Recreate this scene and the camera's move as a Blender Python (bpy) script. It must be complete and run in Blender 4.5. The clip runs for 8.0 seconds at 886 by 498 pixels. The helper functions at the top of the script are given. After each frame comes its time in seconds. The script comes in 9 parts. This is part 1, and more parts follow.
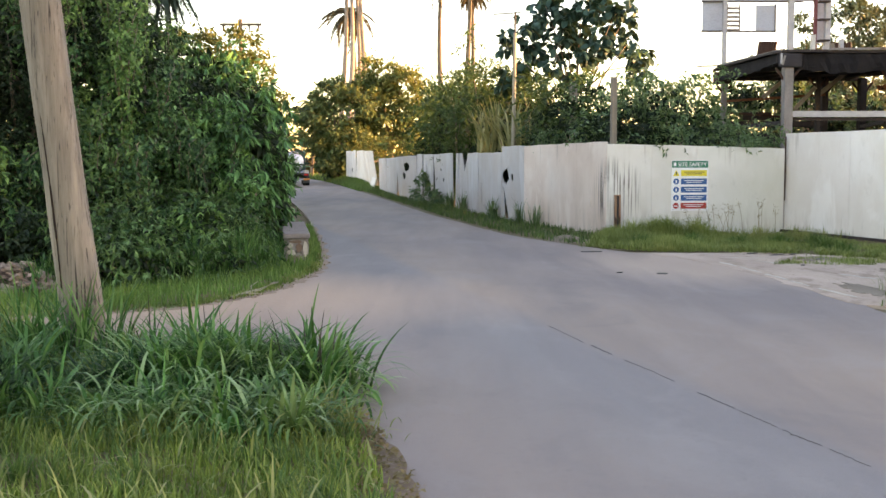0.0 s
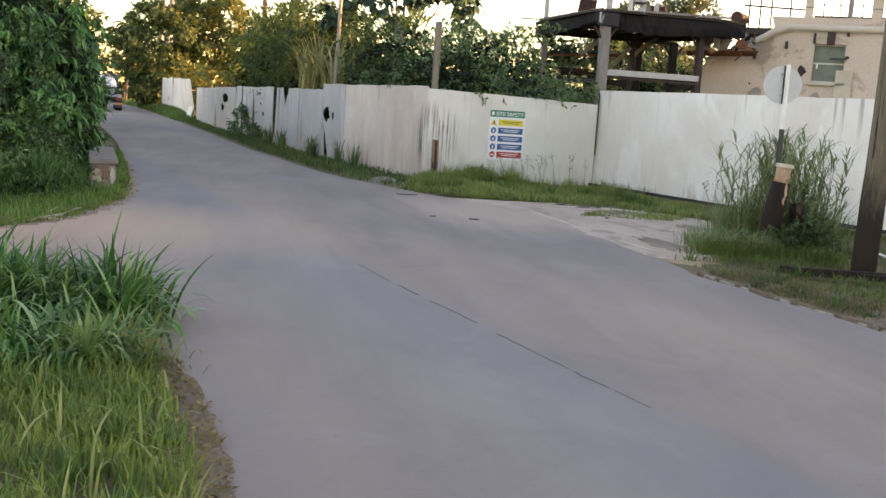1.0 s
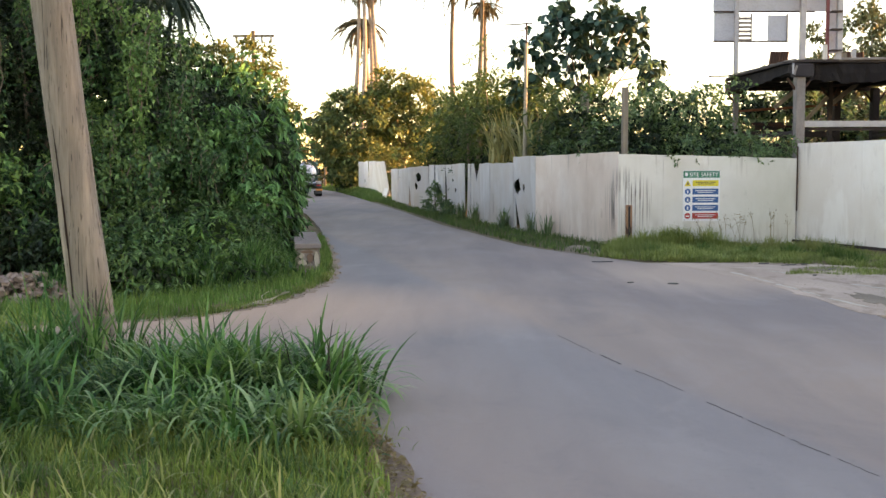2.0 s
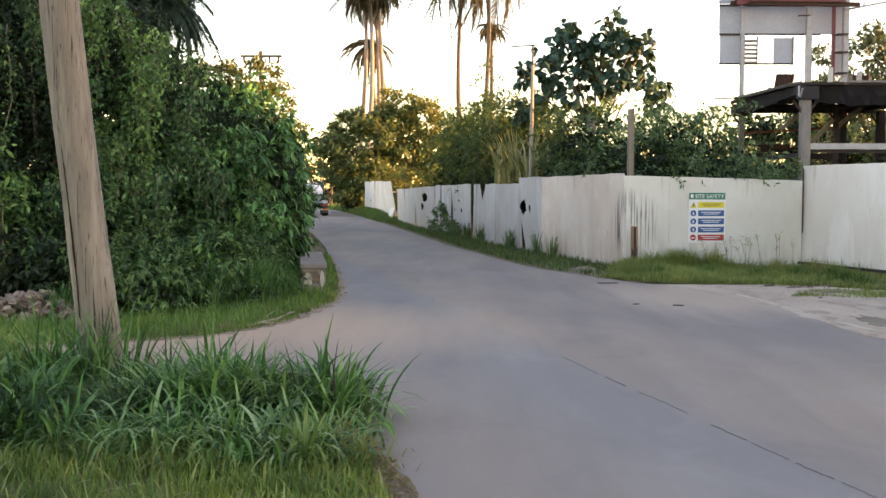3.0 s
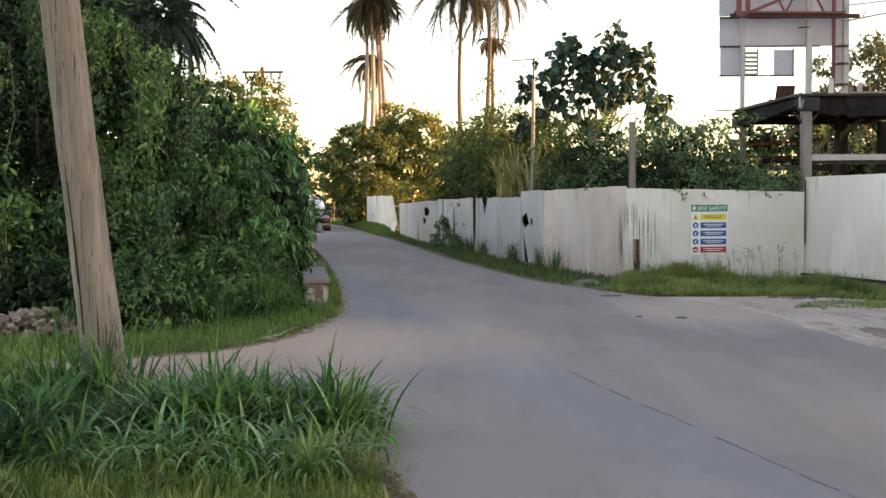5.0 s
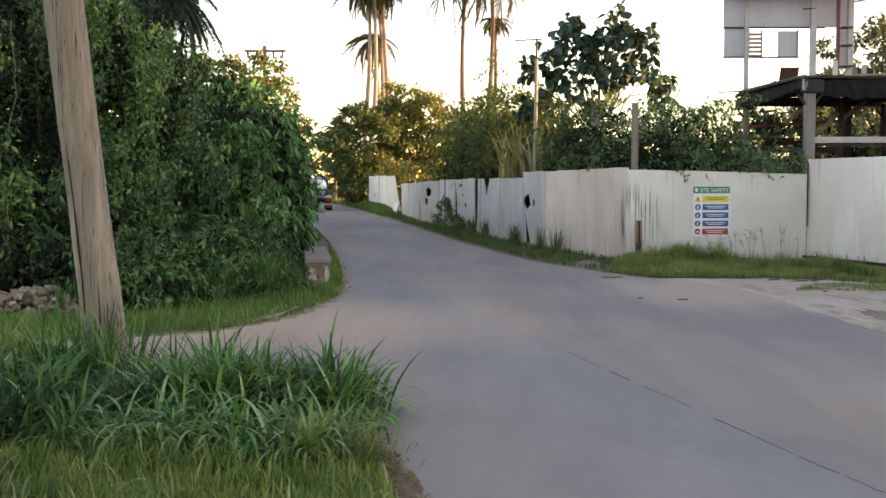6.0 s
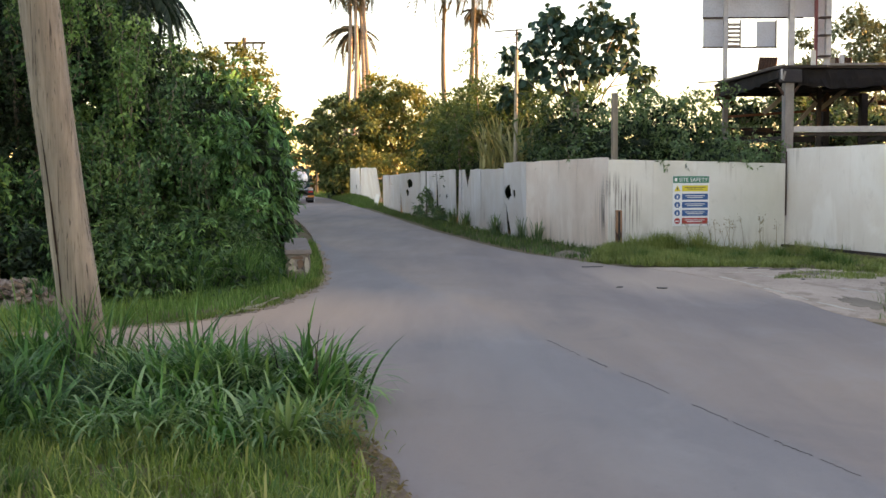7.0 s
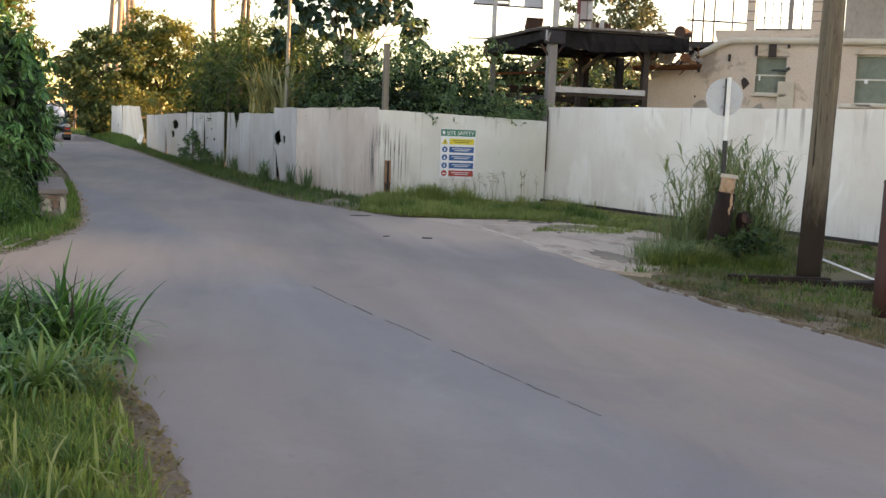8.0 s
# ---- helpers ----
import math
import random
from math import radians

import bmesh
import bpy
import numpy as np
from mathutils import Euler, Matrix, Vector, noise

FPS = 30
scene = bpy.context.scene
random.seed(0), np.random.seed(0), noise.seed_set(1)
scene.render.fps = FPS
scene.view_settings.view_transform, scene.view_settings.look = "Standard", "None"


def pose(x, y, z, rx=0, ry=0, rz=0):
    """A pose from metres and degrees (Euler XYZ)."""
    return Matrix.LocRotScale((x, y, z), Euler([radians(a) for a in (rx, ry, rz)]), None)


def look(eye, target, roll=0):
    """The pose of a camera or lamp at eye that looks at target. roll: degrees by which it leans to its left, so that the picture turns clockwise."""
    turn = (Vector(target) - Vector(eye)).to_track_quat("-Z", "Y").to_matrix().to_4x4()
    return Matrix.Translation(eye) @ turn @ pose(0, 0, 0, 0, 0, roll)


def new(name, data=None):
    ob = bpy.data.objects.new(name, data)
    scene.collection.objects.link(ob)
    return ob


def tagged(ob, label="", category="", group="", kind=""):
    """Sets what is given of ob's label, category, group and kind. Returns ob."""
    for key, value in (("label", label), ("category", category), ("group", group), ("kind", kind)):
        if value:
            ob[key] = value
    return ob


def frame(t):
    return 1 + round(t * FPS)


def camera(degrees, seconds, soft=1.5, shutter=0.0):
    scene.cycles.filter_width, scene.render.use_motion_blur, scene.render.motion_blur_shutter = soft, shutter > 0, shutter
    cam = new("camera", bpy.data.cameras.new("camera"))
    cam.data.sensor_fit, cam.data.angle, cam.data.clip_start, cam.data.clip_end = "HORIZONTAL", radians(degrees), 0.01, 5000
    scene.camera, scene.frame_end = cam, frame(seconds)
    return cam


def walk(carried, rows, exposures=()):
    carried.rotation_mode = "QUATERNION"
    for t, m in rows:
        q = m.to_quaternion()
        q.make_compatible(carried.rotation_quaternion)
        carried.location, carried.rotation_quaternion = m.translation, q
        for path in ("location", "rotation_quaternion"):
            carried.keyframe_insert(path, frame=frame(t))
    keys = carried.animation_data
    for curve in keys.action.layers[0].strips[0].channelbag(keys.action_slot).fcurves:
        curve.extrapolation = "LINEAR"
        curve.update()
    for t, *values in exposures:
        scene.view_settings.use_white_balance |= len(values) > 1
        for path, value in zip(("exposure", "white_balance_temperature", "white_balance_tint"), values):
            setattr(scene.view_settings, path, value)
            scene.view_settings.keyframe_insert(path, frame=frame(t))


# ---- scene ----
cam = camera(44.85, 8.0, soft=1.5)
PATH = [
    (0.0, pose(-0.051, 0.021, 1.989, 85.26, 0.07, -1.07)),
    (0.1, pose(-0.028, 0.010, 1.987, 85.19, 0.00, -0.35)),
    (0.2, pose(-0.005, -0.000, 1.986, 85.08, -0.06, -0.20)),
    (0.4, pose(0.041, -0.022, 1.982, 84.80, -0.64, -3.42)),
    (0.5, pose(0.064, -0.032, 1.981, 84.04, -1.14, -5.48)),
    (0.6, pose(0.053, -0.024, 1.977, 83.34, -2.82, -7.57)),
    (0.7, pose(0.042, -0.016, 1.973, 82.90, -3.31, -9.34)),
    (0.8, pose(0.030, -0.007, 1.969, 82.71, -3.80, -10.16)),
    (0.9, pose(0.018, 0.001, 1.965, 82.43, -3.83, -10.40)),
    (1.0, pose(0.007, 0.009, 1.960, 82.43, -3.85, -10.43)),
    (1.1, pose(-0.000, -0.003, 1.965, 82.37, -3.69, -10.06)),
    (1.2, pose(-0.007, -0.015, 1.969, 82.43, -3.52, -9.52)),
    (1.3, pose(-0.014, -0.028, 1.973, 82.83, -2.44, -7.79)),
    (1.4, pose(-0.021, -0.040, 1.977, 83.64, -1.36, -6.30)),
    (1.5, pose(-0.028, -0.053, 1.981, 84.19, -0.28, -4.04)),
    (1.6, pose(-0.024, -0.025, 1.981, 84.91, -0.14, -2.61)),
    (1.7, pose(-0.021, 0.002, 1.981, 85.36, -0.01, -0.52)),
    (2.8, pose(-0.010, -0.049, 1.991, 86.39, 0.28, -0.32)),
    (2.9, pose(-0.010, -0.048, 1.994, 86.73, 0.07, -0.05)),
    (3.0, pose(-0.011, -0.046, 1.996, 86.89, -0.13, -0.07)),
    (3.1, pose(-0.007, -0.053, 1.996, 87.11, -0.05, 0.06)),
    (3.2, pose(-0.003, -0.060, 1.997, 87.43, 0.03, 0.12)),
    (3.3, pose(0.002, -0.066, 1.997, 87.59, 0.12, -0.10)),
    (3.4, pose(0.006, -0.073, 1.998, 87.69, 0.20, -0.09)),
    (3.5, pose(0.010, -0.080, 1.998, 87.76, 0.28, -0.43)),
    (3.6, pose(0.007, -0.077, 1.998, 87.65, 0.34, -0.56)),
    (3.7, pose(0.004, -0.073, 1.999, 87.54, 0.40, -0.55)),
    (3.8, pose(0.001, -0.070, 1.999, 87.59, 0.46, -0.42)),
    (3.9, pose(-0.002, -0.066, 2.000, 87.69, 0.52, -0.34)),
    (4.0, pose(-0.005, -0.063, 2.000, 87.74, 0.58, -0.21)),
    (4.1, pose(-0.006, -0.062, 2.000, 87.73, 0.55, -0.15)),
    (4.2, pose(-0.007, -0.061, 2.000, 87.66, 0.51, -0.09)),
    (5.3, pose(-0.020, -0.052, 1.998, 87.62, 0.15, 0.20)),
    (5.4, pose(-0.021, -0.051, 1.998, 87.55, 0.11, 0.38)),
    (5.5, pose(-0.022, -0.050, 1.998, 87.36, 0.08, 0.52)),
    (5.6, pose(-0.020, -0.050, 1.998, 87.17, 0.07, 0.57)),
    (5.7, pose(-0.017, -0.051, 1.999, 86.95, 0.05, 0.38)),
    (5.8, pose(-0.015, -0.051, 1.999, 86.82, 0.04, 0.26)),
    (5.9, pose(-0.012, -0.052, 2.000, 86.72, 0.02, 0.19)),
    (6.0, pose(-0.010, -0.052, 2.000, 86.59, 0.01, 0.15)),
    (6.1, pose(-0.008, -0.042, 2.000, 86.59, 0.01, 0.09)),
    (6.2, pose(-0.006, -0.031, 2.000, 86.65, 0.01, 0.00)),
    (6.3, pose(-0.004, -0.021, 2.000, 86.71, 0.00, -0.06)),
    (6.4, pose(-0.002, -0.010, 2.000, 86.89, 0.00, -0.11)),
    (6.5, pose(0.000, 0.000, 2.000, 86.98, -0.00, 0.00)),
    (6.6, pose(0.006, -0.013, 1.993, 87.20, 0.06, -0.07)),
    (6.7, pose(0.013, -0.026, 1.986, 87.33, 0.13, -0.19)),
    (6.8, pose(0.019, -0.039, 1.979, 87.25, 0.19, -0.31)),
    (6.9, pose(0.025, -0.052, 1.972, 86.89, 0.26, -0.42)),
    (7.0, pose(0.032, -0.065, 1.965, 86.17, 0.28, -0.81)),
    (7.1, pose(0.040, -0.077, 1.962, 85.16, 0.02, -2.42)),
    (7.2, pose(0.048, -0.089, 1.960, 84.56, -0.75, -6.19)),
    (7.3, pose(0.056, -0.100, 1.957, 83.99, -1.63, -9.26)),
    (7.4, pose(0.064, -0.112, 1.955, 83.78, -2.21, -11.32)),
    (7.5, pose(0.073, -0.124, 1.952, 83.71, -2.37, -12.43)),
    (7.6, pose(0.065, -0.126, 1.955, 83.70, -2.37, -13.59)),
    (7.7, pose(0.056, -0.128, 1.958, 83.44, -2.36, -14.40)),
    (7.8, pose(0.048, -0.130, 1.961, 83.39, -2.36, -14.58)),
    (7.9, pose(0.039, -0.132, 1.964, 83.36, -2.33, -13.91)),
    (8.0, pose(0.031, -0.134, 1.967, 83.61, -2.31, -12.94)),
]
walk(cam, PATH, [(0.0, 3.0, 9050, 31), (0.5, 2.96, 9050, 31), (1.0, 2.78, 9050, 31), (1.5, 2.84, 9050, 31), (3.5, 2.74, 9050, 31), (5.5, 2.58, 9050, 31), (6.5, 2.58, 9050, 31), (7.5, 2.62, 9050, 31), (8.0, 2.58, 9050, 31)])

# ---- world, sun, exposure ----
SUN_AZ, SUN_EL = 85.0, 6.0          # degrees clockwise from +y, degrees above the horizon
world = bpy.data.worlds.new("evening_sky")
scene.world = world
world.use_nodes = True
wn = world.node_tree
sky = wn.nodes.new("ShaderNodeTexSky")
sky.sky_type = "NISHITA"
sky.sun_disc = False
sky.sun_elevation, sky.sun_rotation = radians(SUN_EL), radians(SUN_AZ)
sky.air_density, sky.dust_density, sky.ozone_density = 0.9, 0.4, 1.4
wn.links.new(sky.outputs[0], wn.nodes["Background"].inputs[0])
wn.nodes["Background"].inputs[1].default_value = 0.15
sun = new("sun", bpy.data.lights.new("sun", "SUN"))
sun.data.energy, sun.data.angle, sun.data.color = 3.2, radians(0.6), (1.0, 0.62, 0.30)
sd = Vector((math.sin(radians(SUN_AZ)) * math.cos(radians(SUN_EL)), math.cos(radians(SUN_AZ)) * math.cos(radians(SUN_EL)), math.sin(radians(SUN_EL))))
sun.matrix_world = look(sd * 200, (0, 0, 0))


# ---- building helpers ----
def thing(name, at, label="", category="", group="", kind=""):
    ob = new(name)
    ob.matrix_basis = pose(*at)
    ob.empty_display_size = 0.2
    return tagged(ob, label, category, group, kind)


def adopt(ob, parent):
    if parent is not None:
        m = Matrix.Identity(4)
        p = parent
        while p is not None:
            m = p.matrix_basis @ m if p.parent is None else p.matrix_parent_inverse @ p.matrix_basis @ m
            p = p.parent
        ob.parent = parent
        ob.matrix_parent_inverse = m.inverted()
    return ob


def part(name, bm, material, parent=None, label="", smooth=False):
    me = bpy.data.meshes.new(name)
    bm.to_mesh(me)
    bm.free()
    me.materials.append(material)
    if smooth:
        me.polygons.foreach_set("use_smooth", [True] * len(me.polygons))
    return tagged(adopt(new(name, me), parent), label)


def arr_part(name, verts, faces, material, parent=None, label="", kind="", smooth=False):
    """verts (N,3), faces (M,k) arrays of one face size."""
    me = bpy.data.meshes.new(name)
    k = faces.shape[1]
    me.vertices.add(len(verts))
    me.vertices.foreach_set("co", np.ascontiguousarray(verts, dtype=np.float32).ravel())
    me.loops.add(faces.size)
    me.loops.foreach_set("vertex_index", np.ascontiguousarray(faces, dtype=np.int32).ravel())
    me.polygons.add(len(faces))
    me.polygons.foreach_set("loop_start", np.arange(0, faces.size, k, dtype=np.int32))
    me.update(calc_edges=True)
    me.validate()
    me.materials.append(material)
    if smooth:
        me.polygons.foreach_set("use_smooth", [True] * len(me.polygons))
    return tagged(adopt(new(name, me), parent), label, kind=kind)


def box(bm, cx, cy, cz, sx, sy, sz, rot=0.0, bevel=0.0, m=None):
    """Box by centre and size, turned by rot degrees round z; cz is its middle."""
    mt = m if m is not None else pose(cx, cy, cz, 0, 0, rot)
    r = bmesh.ops.create_cube(bm, size=1.0, matrix=mt @ Matrix.Diagonal((sx, sy, sz, 1)))
    if bevel > 0:
        es = {e for v in r["verts"] for e in v.link_edges}
        bmesh.ops.bevel(bm, geom=list(es), offset=bevel, segments=2, profile=0.6, affect="EDGES")
    return bm


def bar(bm, a, b, w, d=None, bevel=0.0):
    """A square bar from a to b."""
    a, b = Vector(a), Vector(b)
    q = (b - a).to_track_quat("Z", "Y").to_matrix().to_4x4()
    return box(bm, 0, 0, 0, w, d or w, (b - a).length, m=Matrix.Translation((a + b) / 2) @ q, bevel=bevel)


def rod(bm, a, b, r1, r2=None, seg=12):
    a, b = Vector(a), Vector(b)
    q = (b - a).to_track_quat("Z", "Y").to_matrix().to_4x4()
    bmesh.ops.create_cone(bm, cap_ends=True, segments=seg, radius1=r1, radius2=r1 if r2 is None else r2,
                          depth=(b - a).length, matrix=Matrix.Translation((a + b) / 2) @ q)
    return bm


def tube(bm, pts, radii, seg=10, wob=0.0, rng=None):
    """A skin of rings through pts."""
    pts = [Vector(p) for p in pts]
    rings = []
    for i, p in enumerate(pts):
        d = (pts[min(i + 1, len(pts) - 1)] - pts[max(i - 1, 0)]).normalized()
        u = d.cross(Vector((0.31, 0.95, 0.05))).normalized()
        v = d.cross(u)
        ring = []
        for k in range(seg):
            a = 2 * math.pi * k / seg
            r = radii[i] * (1 + (rng.uniform(-wob, wob) if rng else 0))
            ring.append(bm.verts.new(p + r * (math.cos(a) * u + math.sin(a) * v)))
        rings.append(ring)
    for a, b in zip(rings, rings[1:]):
        for k in range(seg):
            bm.faces.new((a[k], a[(k + 1) % seg], b[(k + 1) % seg], b[k]))
    bm.faces.new(rings[0][::-1])
    bm.faces.new(rings[-1])
    bmesh.ops.recalc_face_normals(bm, faces=bm.faces)
    return bm


def slab(bm, outline, z0, z1, hole=None):
    """A flat plate in x, y with an outline and perhaps one hole, from z0 to z1."""
    edges = []
    for loop in [outline] + list(hole or []):
        vs = [bm.verts.new((x, y, z1)) for x, y in loop]
        edges += [bm.edges.new((vs[i], vs[(i + 1) % len(vs)])) for i in range(len(vs))]
    r = bmesh.ops.triangle_fill(bm, edges=edges, use_beauty=True)
    faces = [f for f in r["geom"] if isinstance(f, bmesh.types.BMFace)]
    if z0 != z1:
        e = bmesh.ops.extrude_face_region(bm, geom=faces)
        bmesh.ops.translate(bm, verts=[v for v in e["geom"] if isinstance(v, bmesh.types.BMVert)], vec=(0, 0, z0 - z1))
    bmesh.ops.recalc_face_normals(bm, faces=bm.faces)
    return bm


def turned(bm, m):
    bmesh.ops.transform(bm, matrix=m, verts=bm.verts)
    return bm


def smooth_line(pts, n):
    """n points along a Catmull-Rom curve through pts (2D or 3D)."""
    p = np.array(pts, dtype=float)
    p = np.vstack([2 * p[0] - p[1], p, 2 * p[-1] - p[-2]])
    out = []
    for s in np.linspace(0, len(p) - 3 - 1e-9, n):
        i = int(s)
        t = s - i
        a, b, c, d = p[i:i + 4]
        out.append(0.5 * (2 * b + (c - a) * t + (2 * a - 5 * b + 4 * c - d) * t * t + (3 * b - a - 3 * c + d) * t ** 3))
    return np.array(out)


# ---- materials ----
def material(name):
    m = bpy.data.materials.new(name)
    m.use_nodes = True
    nt = m.node_tree
    return m, nt, nt.nodes["Principled BSDF"]


def ramp(nt, fac, stops):
    r = nt.nodes.new("ShaderNodeValToRGB")
    while len(r.color_ramp.elements) < len(stops):
        r.color_ramp.elements.new(0.5)
    for e, (p, c) in zip(r.color_ramp.elements, stops):
        e.position, e.color = p, (*c, 1) if len(c) == 3 else c
    nt.links.new(fac, r.inputs[0])
    return r.outputs[0]


def noise_tex(nt, scale, detail=4.0, rough=0.6, stretch=(1, 1, 1), kind="Object", distort=0.0):
    tc = nt.nodes.new("ShaderNodeTexCoord")
    mp = nt.nodes.new("ShaderNodeMapping")
    mp.inputs["Scale"].default_value = stretch
    nt.links.new(tc.outputs[kind], mp.inputs[0])
    n = nt.nodes.new("ShaderNodeTexNoise")
    n.inputs["Scale"].default_value, n.inputs["Detail"].default_value, n.inputs["Roughness"].default_value = scale, detail, rough
    n.inputs["Distortion"].default_value = distort
    nt.links.new(mp.outputs[0], n.inputs["Vector"])
    return n.outputs["Fac"]


def mixed(nt, a, b, fac, mode="MIX"):
    m = nt.nodes.new("ShaderNodeMix")
    m.data_type, m.blend_type = "RGBA", mode
    for sock, v in ((m.inputs[0], fac), (m.inputs[6], a), (m.inputs[7], b)):
        if hasattr(v, "links"):
            nt.links.new(v, sock)
        elif isinstance(v, (int, float)):
            sock.default_value = v
        else:
            sock.default_value = (*v, 1)
    return m.outputs[2]


def bump(nt, bsdf, fac, strength, dist=0.02):
    b = nt.nodes.new("ShaderNodeBump")
    b.inputs["Strength"].default_value, b.inputs["Distance"].default_value = strength, dist
    nt.links.new(fac, b.inputs["Height"])
    nt.links.new(b.outputs[0], bsdf.inputs["Normal"])


def plain(name, c1, c2, scale=6.0, rough=0.7, metal=0.0, bmp=0.2, fine=60.0, stretch=(1, 1, 1), spot=None, spot_at=0.62, spot_scale=3.0, random_tone=0.0):
    """Two tones of a surface at two scales, with relief, and perhaps stains of a third tone."""
    m, nt, b = material(name)
    big = noise_tex(nt, scale, 5, 0.65, stretch)
    small = noise_tex(nt, fine, 3, 0.6, stretch)
    col = ramp(nt, big, [(0.3, c1), (0.7, c2)])
    dark = tuple(x * 0.72 for x in c1)
    col = mixed(nt, col, dark, ramp(nt, small, [(0.45, (0, 0, 0)), (0.75, (0.6, 0.6, 0.6))]))
    if spot:
        s = noise_tex(nt, spot_scale, 6, 0.7, stretch, distort=0.4)
        col = mixed(nt, col, spot, ramp(nt, s, [(spot_at - 0.03, (0, 0, 0)), (spot_at + 0.05, (1, 1, 1))]))
    if random_tone:
        oi = nt.nodes.new("ShaderNodeObjectInfo")
        col = mixed(nt, col, tuple(x * 0.55 for x in c1), ramp(nt, oi.outputs["Random"], [(0, (0, 0, 0)), (1, (random_tone,) * 3)]))
    nt.links.new(col, b.inputs["Base Color"])
    b.inputs["Roughness"].default_value, b.inputs["Metallic"].default_value = rough, metal
    if bmp:
        bump(nt, b, small, bmp)
    return m


def leafy(name, tones, rough=0.5, through_light=0.35, glow=(0.25, 0.35, 0.04), gloss=0.22):
    """Leaves: each its own tone, and light passes through them."""
    m, nt, b = material(name)
    g = nt.nodes.new("ShaderNodeNewGeometry")
    n = len(tones)
    col = ramp(nt, g.outputs["Random Per Island"], [((i / max(1, n - 1)) ** 0.8, t) for i, t in enumerate(tones)])
    big = noise_tex(nt, 0.9, 3, 0.6)
    col = mixed(nt, col, tuple(x * 0.6 for x in tones[0]), ramp(nt, big, [(0.45, (0, 0, 0)), (0.62, (0.55, 0.55, 0.55))]))
    fresh = noise_tex(nt, 1.7, 2, 0.5)
    col = mixed(nt, col, tuple(x * k for x, k in zip(tones[-1], (1.0, 0.95, 0.8))), ramp(nt, fresh, [(0.54, (0, 0, 0)), (0.70, (0.6, 0.6, 0.6))]))
    nt.links.new(col, b.inputs["Base Color"])
    b.inputs["Roughness"].default_value = rough
    b.inputs["Specular IOR Level"].default_value = gloss
    tr = nt.nodes.new("ShaderNodeBsdfTranslucent")
    nt.links.new(mixed(nt, col, glow, 0.45), tr.inputs[0])
    mx = nt.nodes.new("ShaderNodeMixShader")
    mx.inputs[0].default_value = through_light
    nt.links.new(b.outputs[0], mx.inputs[1])
    nt.links.new(tr.outputs[0], mx.inputs[2])
    nt.links.new(mx.outputs[0], nt.nodes["Material Output"].inputs[0])
    return m


